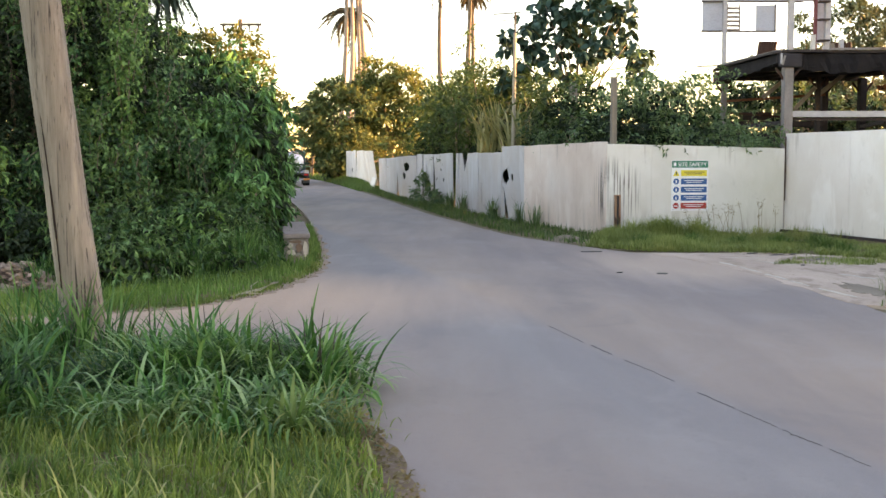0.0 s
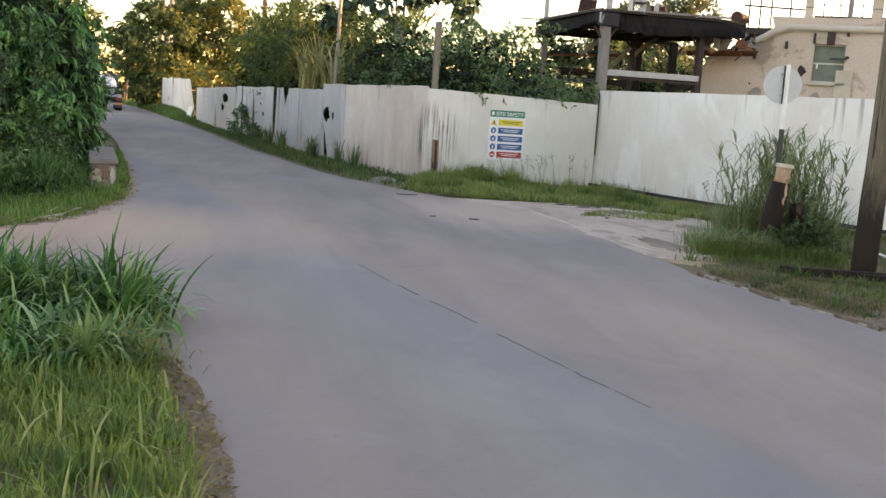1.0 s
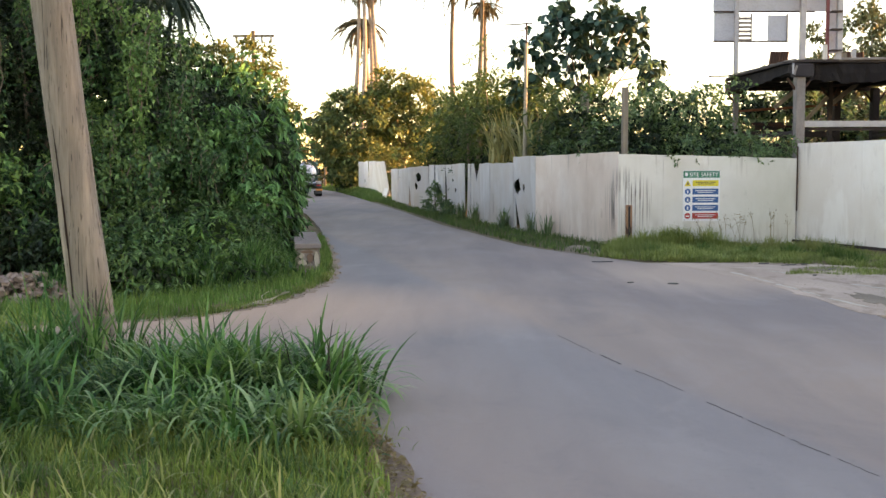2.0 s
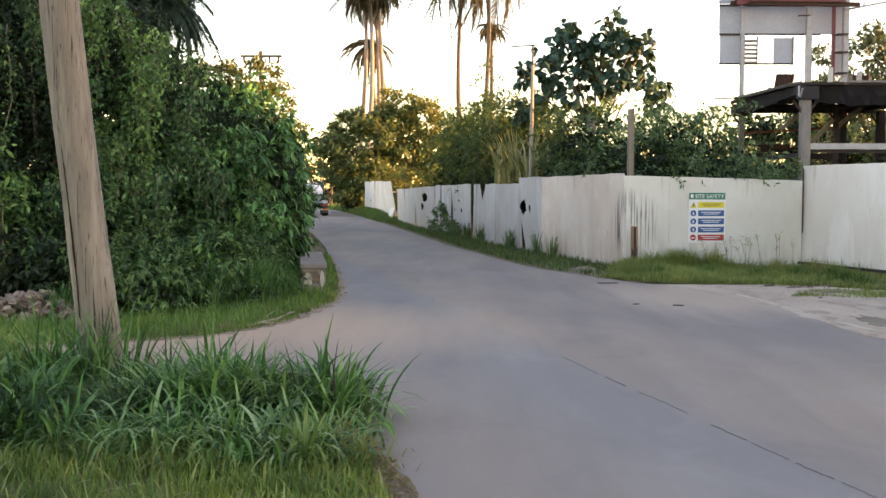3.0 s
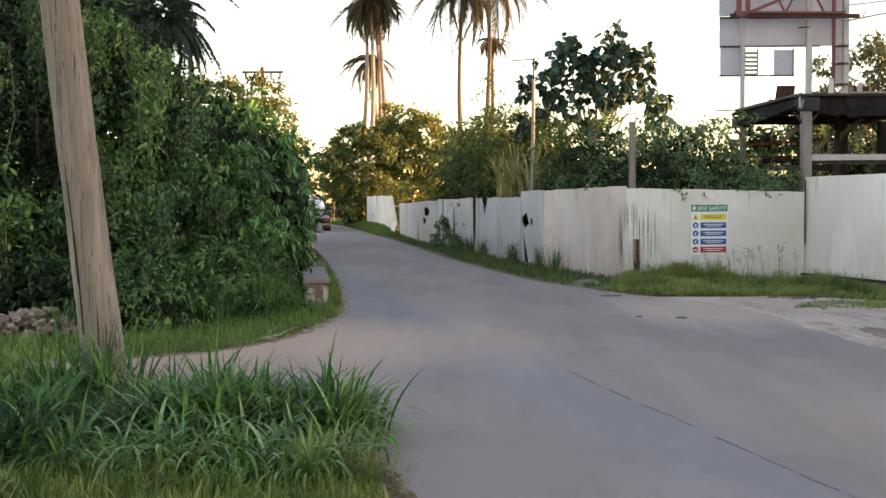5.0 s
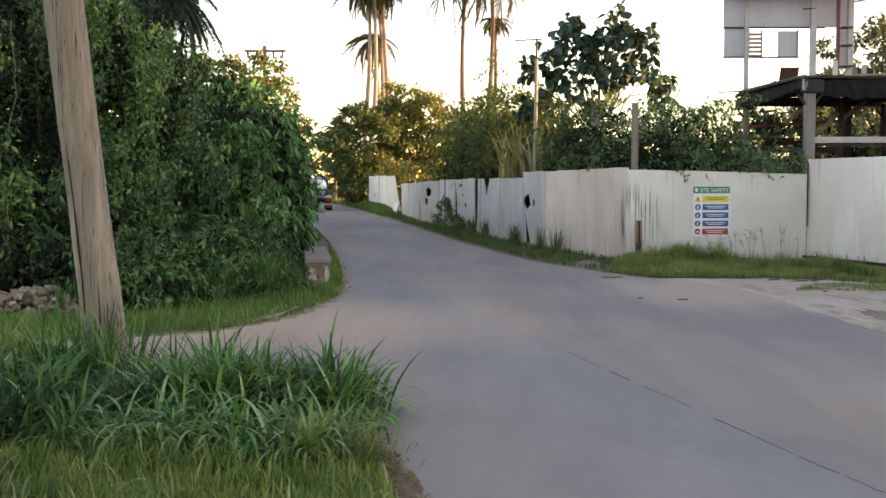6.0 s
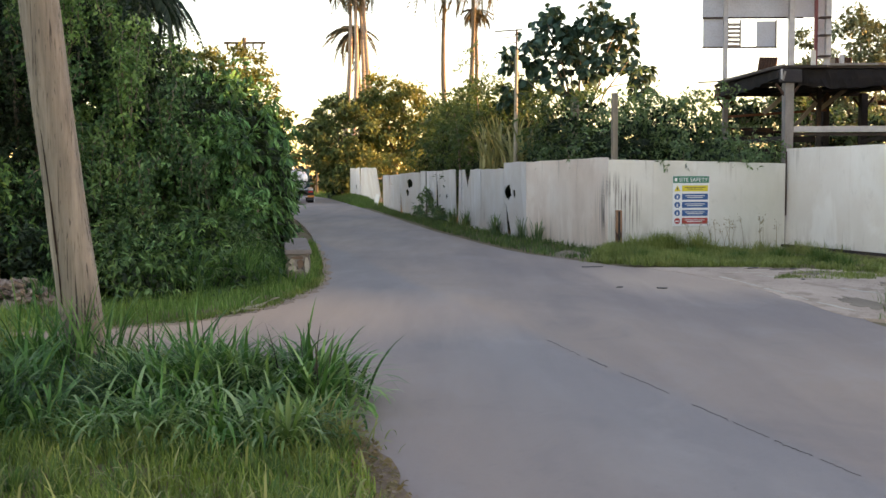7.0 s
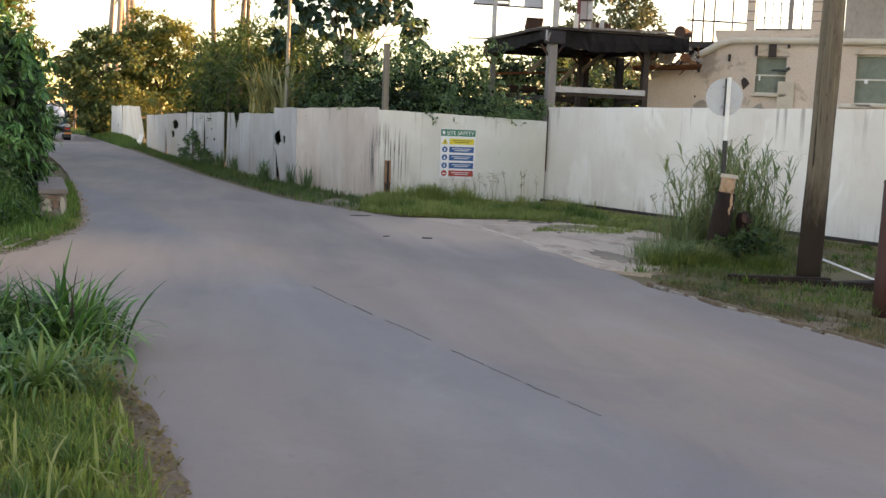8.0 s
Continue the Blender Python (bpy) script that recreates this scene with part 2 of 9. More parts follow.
def asphalt_material():
    m, nt, b = material("worn_asphalt")
    big = noise_tex(nt, 0.24, 4, 0.5, (1, 0.35, 1))
    mid = noise_tex(nt, 1.1, 6, 0.60, (1, 0.11, 1), distort=0.3)
    fine = noise_tex(nt, 90, 2, 0.7)
    col = ramp(nt, big, [(0.34, (0.180, 0.148, 0.142)), (0.50, (0.243, 0.187, 0.160)), (0.66, (0.286, 0.211, 0.166))])
    col = mixed(nt, col, (0.128, 0.122, 0.131), ramp(nt, mid, [(0.42, (0, 0, 0)), (0.74, (0.30, 0.30, 0.30))]))
    tc = nt.nodes.new("ShaderNodeTexCoord")
    # older blue-grey pour on the near side of the joint
    sx = nt.nodes.new("ShaderNodeSeparateXYZ")
    nt.links.new(tc.outputs["Object"], sx.inputs[0])
    side = nt.nodes.new("ShaderNodeMath")
    side.operation = "MULTIPLY_ADD"
    nt.links.new(sx.outputs["Y"], side.inputs[0])
    side.inputs[1].default_value = 0.236
    nt.links.new(sx.outputs["X"], side.inputs[2])
    wob = nt.nodes.new("ShaderNodeMath")
    wob.operation = "MULTIPLY_ADD"
    nt.links.new(big, wob.inputs[0])
    wob.inputs[1].default_value = 0.5
    nt.links.new(side.outputs[0], wob.inputs[2])
    pour = nt.nodes.new("ShaderNodeMapRange")
    pour.inputs["From Min"].default_value, pour.inputs["From Max"].default_value = 4.58, 4.92
    pour.inputs["To Min"].default_value, pour.inputs["To Max"].default_value = 0.80, 0.0
    nt.links.new(wob.outputs[0], pour.inputs["Value"])
    reach = nt.nodes.new("ShaderNodeMapRange")
    reach.inputs["From Min"].default_value, reach.inputs["From Max"].default_value = 2.2, 3.9
    nt.links.new(wob.outputs[0], reach.inputs["Value"])
    both = nt.nodes.new("ShaderNodeMath")
    both.operation = "MULTIPLY"
    nt.links.new(pour.outputs[0], both.inputs[0])
    nt.links.new(reach.outputs[0], both.inputs[1])
    col = mixed(nt, col, (0.172, 0.161, 0.166), both.outputs[0])
    # worn lighter and darker blotches
    blotch = noise_tex(nt, 0.75, 6, 0.62, (1, 0.6, 1), distort=0.6)
    col = mixed(nt, col, (0.285, 0.255, 0.240), ramp(nt, blotch, [(0.52, (0, 0, 0)), (0.70, (0.38, 0.38, 0.38))]))
    col = mixed(nt, col, (0.120, 0.110, 0.115), ramp(nt, blotch, [(0.30, (0.36, 0.36, 0.36)), (0.46, (0, 0, 0))]))
    # brown dust carried out of the side track
    mp = nt.nodes.new("ShaderNodeMapping")
    mp.inputs["Location"].default_value, mp.inputs["Scale"].default_value = (0.52, -2.95, 0), (0.135, 0.19, 1)
    nt.links.new(tc.outputs["Object"], mp.inputs[0])
    ln = nt.nodes.new("ShaderNodeVectorMath")
    ln.operation = "LENGTH"
    nt.links.new(mp.outputs[0], ln.inputs[0])
    ad = nt.nodes.new("ShaderNodeMath")
    ad.operation = "MULTIPLY_ADD"
    nt.links.new(mid, ad.inputs[0])
    ad.inputs[1].default_value = 0.4
    nt.links.new(ln.outputs["Value"], ad.inputs[2])
    col = mixed(nt, col, (0.43, 0.287, 0.205), ramp(nt, ad.outputs[0], [(0.46, (0.98, 0.98, 0.98)), (1.10, (0, 0, 0))]))
    # pinkish dirt spread off the apron
    mq = nt.nodes.new("ShaderNodeMapping")
    mq.inputs["Location"].default_value, mq.inputs["Scale"].default_value = (-1.30, -3.46, 0), (0.23, 0.17, 1)
    nt.links.new(tc.outputs["Object"], mq.inputs[0])
    lq = nt.nodes.new("ShaderNodeVectorMath")
    lq.operation = "LENGTH"
    nt.links.new(mq.outputs[0], lq.inputs[0])
    aq = nt.nodes.new("ShaderNodeMath")
    aq.operation = "MULTIPLY_ADD"
    nt.links.new(mid, aq.inputs[0])
    aq.inputs[1].default_value = 0.5
    nt.links.new(lq.outputs["Value"], aq.inputs[2])
    col = mixed(nt, col, (0.40, 0.298, 0.232), ramp(nt, aq.outputs[0], [(0.58, (0.92, 0.92, 0.92)), (1.25, (0, 0, 0))]))
    col = mixed(nt, col, (0.30, 0.285, 0.27), ramp(nt, fine, [(0.58, (0, 0, 0)), (0.8, (0.5, 0.5, 0.5))]))
    grit = noise_tex(nt, 14, 4, 0.7)
    col = mixed(nt, col, (0.13, 0.12, 0.115), ramp(nt, grit, [(0.58, (0, 0, 0)), (0.72, (0.5, 0.5, 0.5))]))
    nt.links.new(col, b.inputs["Base Color"])
    nt.links.new(ramp(nt, mid, [(0.3, (0.62,) * 3), (0.7, (0.76,) * 3)]), b.inputs["Roughness"])
    bump(nt, b, fine, 0.35, 0.01)
    return m


def hoarding_material(name, low, mean, high, blot):
    m, nt, b = material(name)
    big = noise_tex(nt, 0.45, 5, 0.6)
    fine = noise_tex(nt, 40, 3, 0.6)
    run = noise_tex(nt, 1.2, 6, 0.7, (1, 1, 0.30), distort=0.5)
    thin = noise_tex(nt, 7.0, 3, 0.6, (1, 1, 0.04))
    area = noise_tex(nt, 0.33, 3, 0.6, (1, 1, 0.6))
    col = ramp(nt, big, [(0.3, low), (0.52, mean), (0.72, high)])
    col = mixed(nt, col, (0.46, 0.37, 0.30), ramp(nt, run, [(0.52, (0, 0, 0)), (0.80, (0.32, 0.32, 0.32))]))
    streak = ramp(nt, thin, [(0.62, (0, 0, 0)), (0.72, (0.55, 0.55, 0.55))])
    where = ramp(nt, area, [(0.56, (0, 0, 0)), (0.70, (0.8, 0.8, 0.8))])
    col = mixed(nt, col, (0.14, 0.12, 0.105), mixed(nt, (0, 0, 0), streak, where))
    # black runs gathered round the corner of the hoarding, and rust runs from the upper rim
    tc = nt.nodes.new("ShaderNodeTexCoord")
    sub = nt.nodes.new("ShaderNodeVectorMath")
    sub.operation = "DISTANCE"
    nt.links.new(tc.outputs["Object"], sub.inputs[0])
    sub.inputs[1].default_value = (4.87, 28.1, 1.15)
    near = ramp(nt, sub.outputs["Value"], [(0.50, (1, 1, 1)), (0.98, (0, 0, 0))])
    runs = noise_tex(nt, 24.0, 2, 0.5, (1, 1, 0.016))
    col = mixed(nt, col, (0.07, 0.06, 0.055), mixed(nt, (0, 0, 0), ramp(nt, runs, [(0.51, (0, 0, 0)), (0.56, (1, 1, 1))]), near))
    sep = nt.nodes.new("ShaderNodeSeparateXYZ")
    nt.links.new(tc.outputs["Object"], sep.inputs[0])
    part_z = nt.nodes.new("ShaderNodeMath")
    part_z.operation = "MULTIPLY"
    nt.links.new(sep.outputs[2], part_z.inputs[0])
    part_z.inputs[1].default_value = 0.35
    rim = ramp(nt, part_z.outputs[0], [(0.60, (0, 0, 0)), (0.90, (1, 1, 1))])
    drip = noise_tex(nt, 5.0, 3, 0.6, (1, 1, 0.05))
    col = mixed(nt, col, (0.22, 0.185, 0.16), mixed(nt, (0, 0, 0), ramp(nt, drip, [(0.60, (0, 0, 0)), (0.70, (0.8, 0.8, 0.8))]), rim))
    foot = ramp(nt, part_z.outputs[0], [(0.02, (0.9, 0.9, 0.9)), (0.30, (0, 0, 0))])
    splash = noise_tex(nt, 3.4, 5, 0.7, (1, 1, 0.16))
    col = mixed(nt, col, (0.27, 0.22, 0.17), mixed(nt, (0, 0, 0), ramp(nt, splash, [(0.50, (0, 0, 0)), (0.66, (0.9, 0.9, 0.9))]), foot))
    blush = noise_tex(nt, 0.55, 5, 0.65, (1, 1, 0.7), distort=0.6)
    col = mixed(nt, col, blot, ramp(nt, blush, [(0.44, (0, 0, 0)), (0.68, (0.55, 0.55, 0.55))]))
    mould = noise_tex(nt, 2.6, 6, 0.75, (1, 1, 0.55), distort=0.3)
    col = mixed(nt, col, tuple(x * 0.55 for x in blot), ramp(nt, mould, [(0.58, (0, 0, 0)), (0.76, (0.35, 0.35, 0.35))]))
    patch = noise_tex(nt, 0.8, 4, 0.6, (1, 1, 0.5), distort=0.5)
    col = mixed(nt, col, tuple(x * 1.06 for x in high), ramp(nt, patch, [(0.56, (0, 0, 0)), (0.64, (0.6, 0.6, 0.6))]))
    oi = nt.nodes.new("ShaderNodeObjectInfo")
    col = mixed(nt, col, (0.55, 0.47, 0.42), ramp(nt, oi.outputs["Random"], [(0.5, (0, 0, 0)), (1, (0.16, 0.16, 0.16))]))
    nt.links.new(col, b.inputs["Base Color"])
    b.inputs["Roughness"].default_value = 0.6
    bump(nt, b, fine, 0.15)
    return m


def pole_wood(name, c1, c2, crack, tar=None):
    m, nt, b = material(name)
    grain = noise_tex(nt, 15, 8, 0.75, (1, 1, 0.035))
    big = noise_tex(nt, 1.2, 4, 0.6, (1, 1, 0.4))
    split = noise_tex(nt, 40, 2, 0.5, (1, 1, 0.02), distort=0.3)
    col = ramp(nt, grain, [(0.3, c1), (0.7, c2)])
    col = mixed(nt, col, tuple(x * 0.62 for x in c1), ramp(nt, big, [(0.5, (0, 0, 0)), (0.75, (0.7,) * 3)]))
    col = mixed(nt, col, crack, ramp(nt, split, [(0.62, (0, 0, 0)), (0.68, (1, 1, 1))]))
    fleck = noise_tex(nt, 62, 2, 0.5, (1, 1, 0.10), distort=0.1)
    col = mixed(nt, col, tuple(x * 0.35 for x in c1), ramp(nt, fleck, [(0.64, (0, 0, 0)), (0.69, (0.85, 0.85, 0.85))]))
    pale = noise_tex(nt, 5, 4, 0.6, (1, 1, 0.12))
    col = mixed(nt, col, tuple(x * 1.25 for x in c2), ramp(nt, pale, [(0.52, (0, 0, 0)), (0.7, (0.7, 0.7, 0.7))]))
    if tar:
        tc = nt.nodes.new("ShaderNodeTexCoord")
        sp = nt.nodes.new("ShaderNodeSeparateXYZ")
        nt.links.new(tc.outputs["Object"], sp.inputs[0])
        ad = nt.nodes.new("ShaderNodeMath")
        ad.operation = "MULTIPLY_ADD"
        nt.links.new(noise_tex(nt, 5, 5, 0.7, (1, 1, 0.25)), ad.inputs[0])
        ad.inputs[1].default_value = 1.6
        nt.links.new(sp.outputs[2], ad.inputs[2])
        hf = nt.nodes.new("ShaderNodeMath")
        hf.operation = "MULTIPLY"
        nt.links.new(ad.outputs[0], hf.inputs[0])
        hf.inputs[1].default_value = 0.25
        col = mixed(nt, tar, col, ramp(nt, hf.outputs[0], [(0.40, (0, 0, 0)), (0.58, (1, 1, 1))]))
    nt.links.new(col, b.inputs["Base Color"])
    b.inputs["Roughness"].default_value = 0.85
    bump(nt, b, grain, 0.6, 0.02)
    return m


M_ROAD = asphalt_material()
M_SOIL = plain("grassy_soil", (0.110, 0.085, 0.036), (0.195, 0.145, 0.075), 0.6, 0.95, bmp=0.5, fine=25)
M_DIRT = plain("dry_dirt", (0.20, 0.155, 0.115), (0.29, 0.235, 0.18), 0.8, 0.95, bmp=0.4, fine=40, spot=(0.13, 0.10, 0.075), spot_scale=2.0)
M_DUST = plain("brown_road_dust", (0.235, 0.165, 0.118), (0.34, 0.245, 0.18), 1.4, 0.95, bmp=0.4, fine=35, spot=(0.15, 0.11, 0.075), spot_scale=3.0)
M_APRON = plain("pale_broken_concrete", (0.375, 0.278, 0.215), (0.545, 0.425, 0.345), 0.7, 0.9, bmp=0.35, fine=50, spot=(0.31, 0.23, 0.175), spot_scale=1.6, spot_at=0.56, stretch=(1, 0.45, 1))
M_FAINTCRACK = plain("dusty_crack_filling", (0.125, 0.112, 0.108), (0.17, 0.15, 0.142), 5, 0.85)
M_CRACK = plain("crack_filling", (0.070, 0.064, 0.062), (0.125, 0.112, 0.105), 5, 0.8)
M_TAR = plain("dark_tar", (0.05, 0.047, 0.046), (0.085, 0.08, 0.078), 9, 0.7)
M_HOARD = hoarding_material("weathered_white_paint", (0.66, 0.605, 0.55), (0.755, 0.73, 0.695), (0.80, 0.79, 0.77), (0.66, 0.615, 0.565))
M_PINKWALL = hoarding_material("pinkish_white_paint", (0.60, 0.46, 0.39), (0.74, 0.615, 0.54), (0.79, 0.70, 0.64), (0.64, 0.51, 0.44))
M_GREENWALL = hoarding_material("algae_stained_white_paint", (0.56, 0.545, 0.49), (0.655, 0.64, 0.60), (0.73, 0.73, 0.70), (0.53, 0.545, 0.485))
# Darker, bluer base tone for the farther boards.
M_BLUEBOARD = hoarding_material("blue_grey_board", (0.42, 0.40, 0.39), (0.50, 0.495, 0.50), (0.57, 0.575, 0.59), (0.47, 0.41, 0.37))
M_WOODPOLE = pole_wood("weathered_pole_wood", (0.095, 0.080, 0.066), (0.262, 0.226, 0.186), (0.03, 0.022, 0.018))
M_DARKPOLE = pole_wood("tarred_pole_wood", (0.098, 0.080, 0.060), (0.195, 0.160, 0.120), (0.025, 0.02, 0.016), (0.028, 0.02, 0.015))
M_CREOSOTE = plain("creosote_stain", (0.014, 0.009, 0.008), (0.034, 0.020, 0.016), 6, 0.7, stretch=(1, 1, 0.2))
M_POSTWOOD = plain("grey_post_wood", (0.15, 0.125, 0.10), (0.25, 0.215, 0.17), 5, 0.85, stretch=(1, 1, 0.15), fine=40)
M_BAMBOO = plain("dry_bamboo", (0.27, 0.235, 0.17), (0.38, 0.335, 0.25), 4, 0.7, bmp=0.2, stretch=(1, 1, 0.3))
M_PEACH = plain("peeling_peach_paint", (0.40, 0.24, 0.15), (0.52, 0.34, 0.23), 8, 0.7, bmp=0.3, spot=(0.16, 0.06, 0.035), spot_scale=9, spot_at=0.6)
M_RUST = plain("rusty_iron", (0.15, 0.055, 0.028), (0.30, 0.125, 0.06), 7, 0.8, metal=0.3, bmp=0.5, spot=(0.03, 0.02, 0.018), spot_scale=5)
M_RUSTPEEL = plain("rust_through_peach_paint", (0.26, 0.115, 0.060), (0.46, 0.27, 0.17), 7, 0.75, bmp=0.4, spot=(0.07, 0.03, 0.02), spot_scale=5, spot_at=0.56, stretch=(1, 1, 0.6))
M_DARKRUST = plain("dark_rusty_iron", (0.045, 0.022, 0.016), (0.085, 0.038, 0.024), 7, 0.8, metal=0.2, bmp=0.5)
M_OXBLOOD = plain("oxblood_rusty_paint", (0.042, 0.015, 0.014), (0.075, 0.026, 0.022), 6, 0.7, metal=0.0, bmp=0.4, spot=(0.03, 0.016, 0.014), spot_scale=4, stretch=(1, 1, 0.4))
M_DARKSTEEL = plain("dark_rusted_steel", (0.026, 0.021, 0.021), (0.055, 0.038, 0.034), 4, 0.75, metal=0.2, bmp=0.4, spot=(0.10, 0.05, 0.03), spot_scale=2)
# Blue-black tone holds the shade under the platform deck.
M_SOFFIT = plain("shade_black_sheet", (0.020, 0.018, 0.023), (0.038, 0.033, 0.038), 2, 0.85, bmp=0.4, spot=(0.06, 0.035, 0.028), spot_scale=1.2, spot_at=0.66)
M_REDSTEEL = plain("faded_red_steel", (0.125, 0.032, 0.042), (0.20, 0.060, 0.068), 4, 0.6, metal=0.2)
M_GREYSTEEL = plain("dull_galvanised_steel", (0.29, 0.30, 0.33), (0.40, 0.41, 0.44), 5, 0.5, metal=0.45, spot=(0.18, 0.10, 0.06), spot_at=0.66)
M_PANEL = plain("grey_cladding_sheet", (0.365, 0.405, 0.485), (0.455, 0.495, 0.580), 1.5, 0.55, metal=0.1, fine=20, spot=(0.33, 0.30, 0.28), spot_at=0.66, spot_scale=1.3)
M_CONCRETE = plain("rough_grey_concrete", (0.24, 0.205, 0.18), (0.36, 0.315, 0.28), 3, 0.9, bmp=0.5, spot=(0.13, 0.10, 0.085), spot_scale=4)
M_KERB = plain("pale_kerb_concrete", (0.27, 0.23, 0.19), (0.40, 0.35, 0.29), 5, 0.9, bmp=0.4, spot=(0.14, 0.11, 0.08), spot_scale=6, spot_at=0.55)
M_CAPSTONE = plain("pinkish_cap_concrete", (0.20, 0.165, 0.15), (0.28, 0.235, 0.215), 3, 0.9, bmp=0.4)
M_CLAY = plain("weathered_clay_brick", (0.20, 0.12, 0.085), (0.28, 0.18, 0.13), 6, 0.9, bmp=0.4)
M_COLUMN = plain("stained_column", (0.18, 0.162, 0.155), (0.28, 0.255, 0.245), 3, 0.85, bmp=0.4, stretch=(1, 1, 0.3), spot=(0.10, 0.05, 0.03), spot_scale=2)
M_RENDER = plain("stained_cream_render", (0.50, 0.400, 0.335), (0.60, 0.500, 0.430), 0.8, 0.9, bmp=0.25, fine=25, spot=(0.33, 0.26, 0.21), spot_scale=1.0, spot_at=0.6)
M_PEELED = plain("peeling_grey_render", (0.255, 0.222, 0.20), (0.35, 0.315, 0.29), 0.7, 0.9, bmp=0.2, fine=9, stretch=(1, 1, 0.6), spot=(0.48, 0.43, 0.385), spot_scale=0.8, spot_at=0.58)
M_COPING = plain("pale_coping", (0.45, 0.39, 0.32), (0.56, 0.50, 0.42), 2, 0.85)
M_SHUTTER = plain("grey_green_shutter", (0.13, 0.16, 0.13), (0.20, 0.23, 0.19), 4, 0.7)
M_PLASTER = plain("pale_frame_paint", (0.52, 0.50, 0.45), (0.62, 0.60, 0.56), 4, 0.7)
M_BLACK = plain("black_paint", (0.015, 0.015, 0.016), (0.03, 0.03, 0.03), 6, 0.5)
M_WHITE = plain("white_paint", (0.72, 0.72, 0.71), (0.8, 0.8, 0.79), 5, 0.5, bmp=0.05)
M_SIGNBACK = plain("bare_aluminium_back", (0.46, 0.485, 0.53), (0.54, 0.565, 0.60), 3, 0.6, metal=0.2)
M_PAPER = plain("sign_white", (0.72, 0.74, 0.76), (0.8, 0.81, 0.82), 4, 0.45, bmp=0.03)
M_GREEN = plain("sign_green", (0.005, 0.16, 0.10), (0.01, 0.20, 0.13), 4, 0.45, bmp=0.03)
M_YELLOW = plain("sign_yellow", (0.70, 0.55, 0.03), (0.78, 0.64, 0.06), 4, 0.45, bmp=0.03)
M_BLUE = plain("sign_blue", (0.006, 0.080, 0.25), (0.010, 0.11, 0.31), 4, 0.45, bmp=0.03)
M_RED = plain("sign_red", (0.43, 0.024, 0.022), (0.52, 0.04, 0.034), 4, 0.45, bmp=0.03)
M_STONE = plain("rubble_stone", (0.22, 0.150, 0.120), (0.50, 0.395, 0.34), 5, 0.9, bmp=0.5, random_tone=0.6)
M_BARK = plain("grey_bark", (0.12, 0.095, 0.07), (0.22, 0.18, 0.14), 4, 0.9, bmp=0.6, stretch=(1, 1, 0.3), fine=30)
M_PALMBARK = plain("palm_trunk_bark", (0.28, 0.22, 0.18), (0.42, 0.34, 0.28), 2, 0.85, bmp=0.4, stretch=(1, 1, 3), fine=8)
M_HEDGE = leafy("hedge_leaf", [(0.019, 0.080, 0.032), (0.043, 0.155, 0.058), (0.100, 0.290, 0.100), (0.215, 0.475, 0.175)], rough=0.34, through_light=0.2)
M_VINE = leafy("vine_leaf", [(0.013, 0.050, 0.024), (0.033, 0.106, 0.043), (0.074, 0.178, 0.068), (0.160, 0.300, 0.115)], rough=0.45, through_light=0.12, gloss=0.12)
M_SHRUB = leafy("shrub_leaf", [(0.036, 0.090, 0.053), (0.066, 0.148, 0.082), (0.120, 0.225, 0.118), (0.215, 0.325, 0.172)], rough=0.42)
# Dark copy of the vine leaf, shade of the recesses in its colour.
M_SHADEVINE = leafy("shaded_vine_leaf", [(0.007, 0.020, 0.012), (0.014, 0.035, 0.019), (0.027, 0.059, 0.030), (0.050, 0.091, 0.048)], rough=0.4, through_light=0.06)
M_FRESH = leafy("fresh_lance_leaf", [(0.045, 0.135, 0.045), (0.085, 0.22, 0.065), (0.15, 0.33, 0.095), (0.24, 0.42, 0.14)], rough=0.36, through_light=0.2)
# Yellow-green vine, brightened too for the lit ridges of the thicket.
M_GARLAND = leafy("yellow_green_vine_leaf", [(0.034, 0.104, 0.032), (0.066, 0.162, 0.050), (0.120, 0.248, 0.076), (0.220, 0.375, 0.130)], rough=0.45, through_light=0.15, gloss=0.12)
M_LOWBUSH = leafy("low_bush_leaf", [(0.022, 0.070, 0.028), (0.046, 0.125, 0.046), (0.080, 0.192, 0.068), (0.155, 0.29, 0.11)], rough=0.4, through_light=0.15)
M_BIGLEAF = leafy("broad_leaf", [(0.020, 0.054, 0.045), (0.036, 0.086, 0.068), (0.062, 0.126, 0.098)], rough=0.45, through_light=0.06, gloss=0.12)
# Yellow tones carry low sun; the greener copy below is the shaded side.
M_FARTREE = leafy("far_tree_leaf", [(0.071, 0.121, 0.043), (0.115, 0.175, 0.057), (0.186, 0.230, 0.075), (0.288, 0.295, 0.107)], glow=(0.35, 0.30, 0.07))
M_MIDTREE = leafy("mid_tree_leaf", [(0.045, 0.092, 0.040), (0.078, 0.135, 0.052), (0.125, 0.185, 0.068), (0.20, 0.235, 0.090)], glow=(0.30, 0.28, 0.07), through_light=0.25)
M_DUSTYTREE = leafy("dusty_tree_leaf", [(0.055, 0.090, 0.050), (0.090, 0.132, 0.070), (0.140, 0.178, 0.095), (0.210, 0.238, 0.130)], glow=(0.24, 0.26, 0.12), through_light=0.15)
# Leaf copy tinted gold, so crowns look sunlit by colour.
M_GOLD = leafy("sun_tinted_leaf", [(0.065, 0.105, 0.030), (0.105, 0.145, 0.038), (0.155, 0.180, 0.048), (0.21, 0.21, 0.060)], glow=(0.30, 0.29, 0.10), through_light=0.28)
M_PALMLEAF = leafy("palm_frond", [(0.06, 0.07, 0.045), (0.12, 0.105, 0.065), (0.19, 0.145, 0.09)], through_light=0.15, glow=(0.32, 0.25, 0.12))
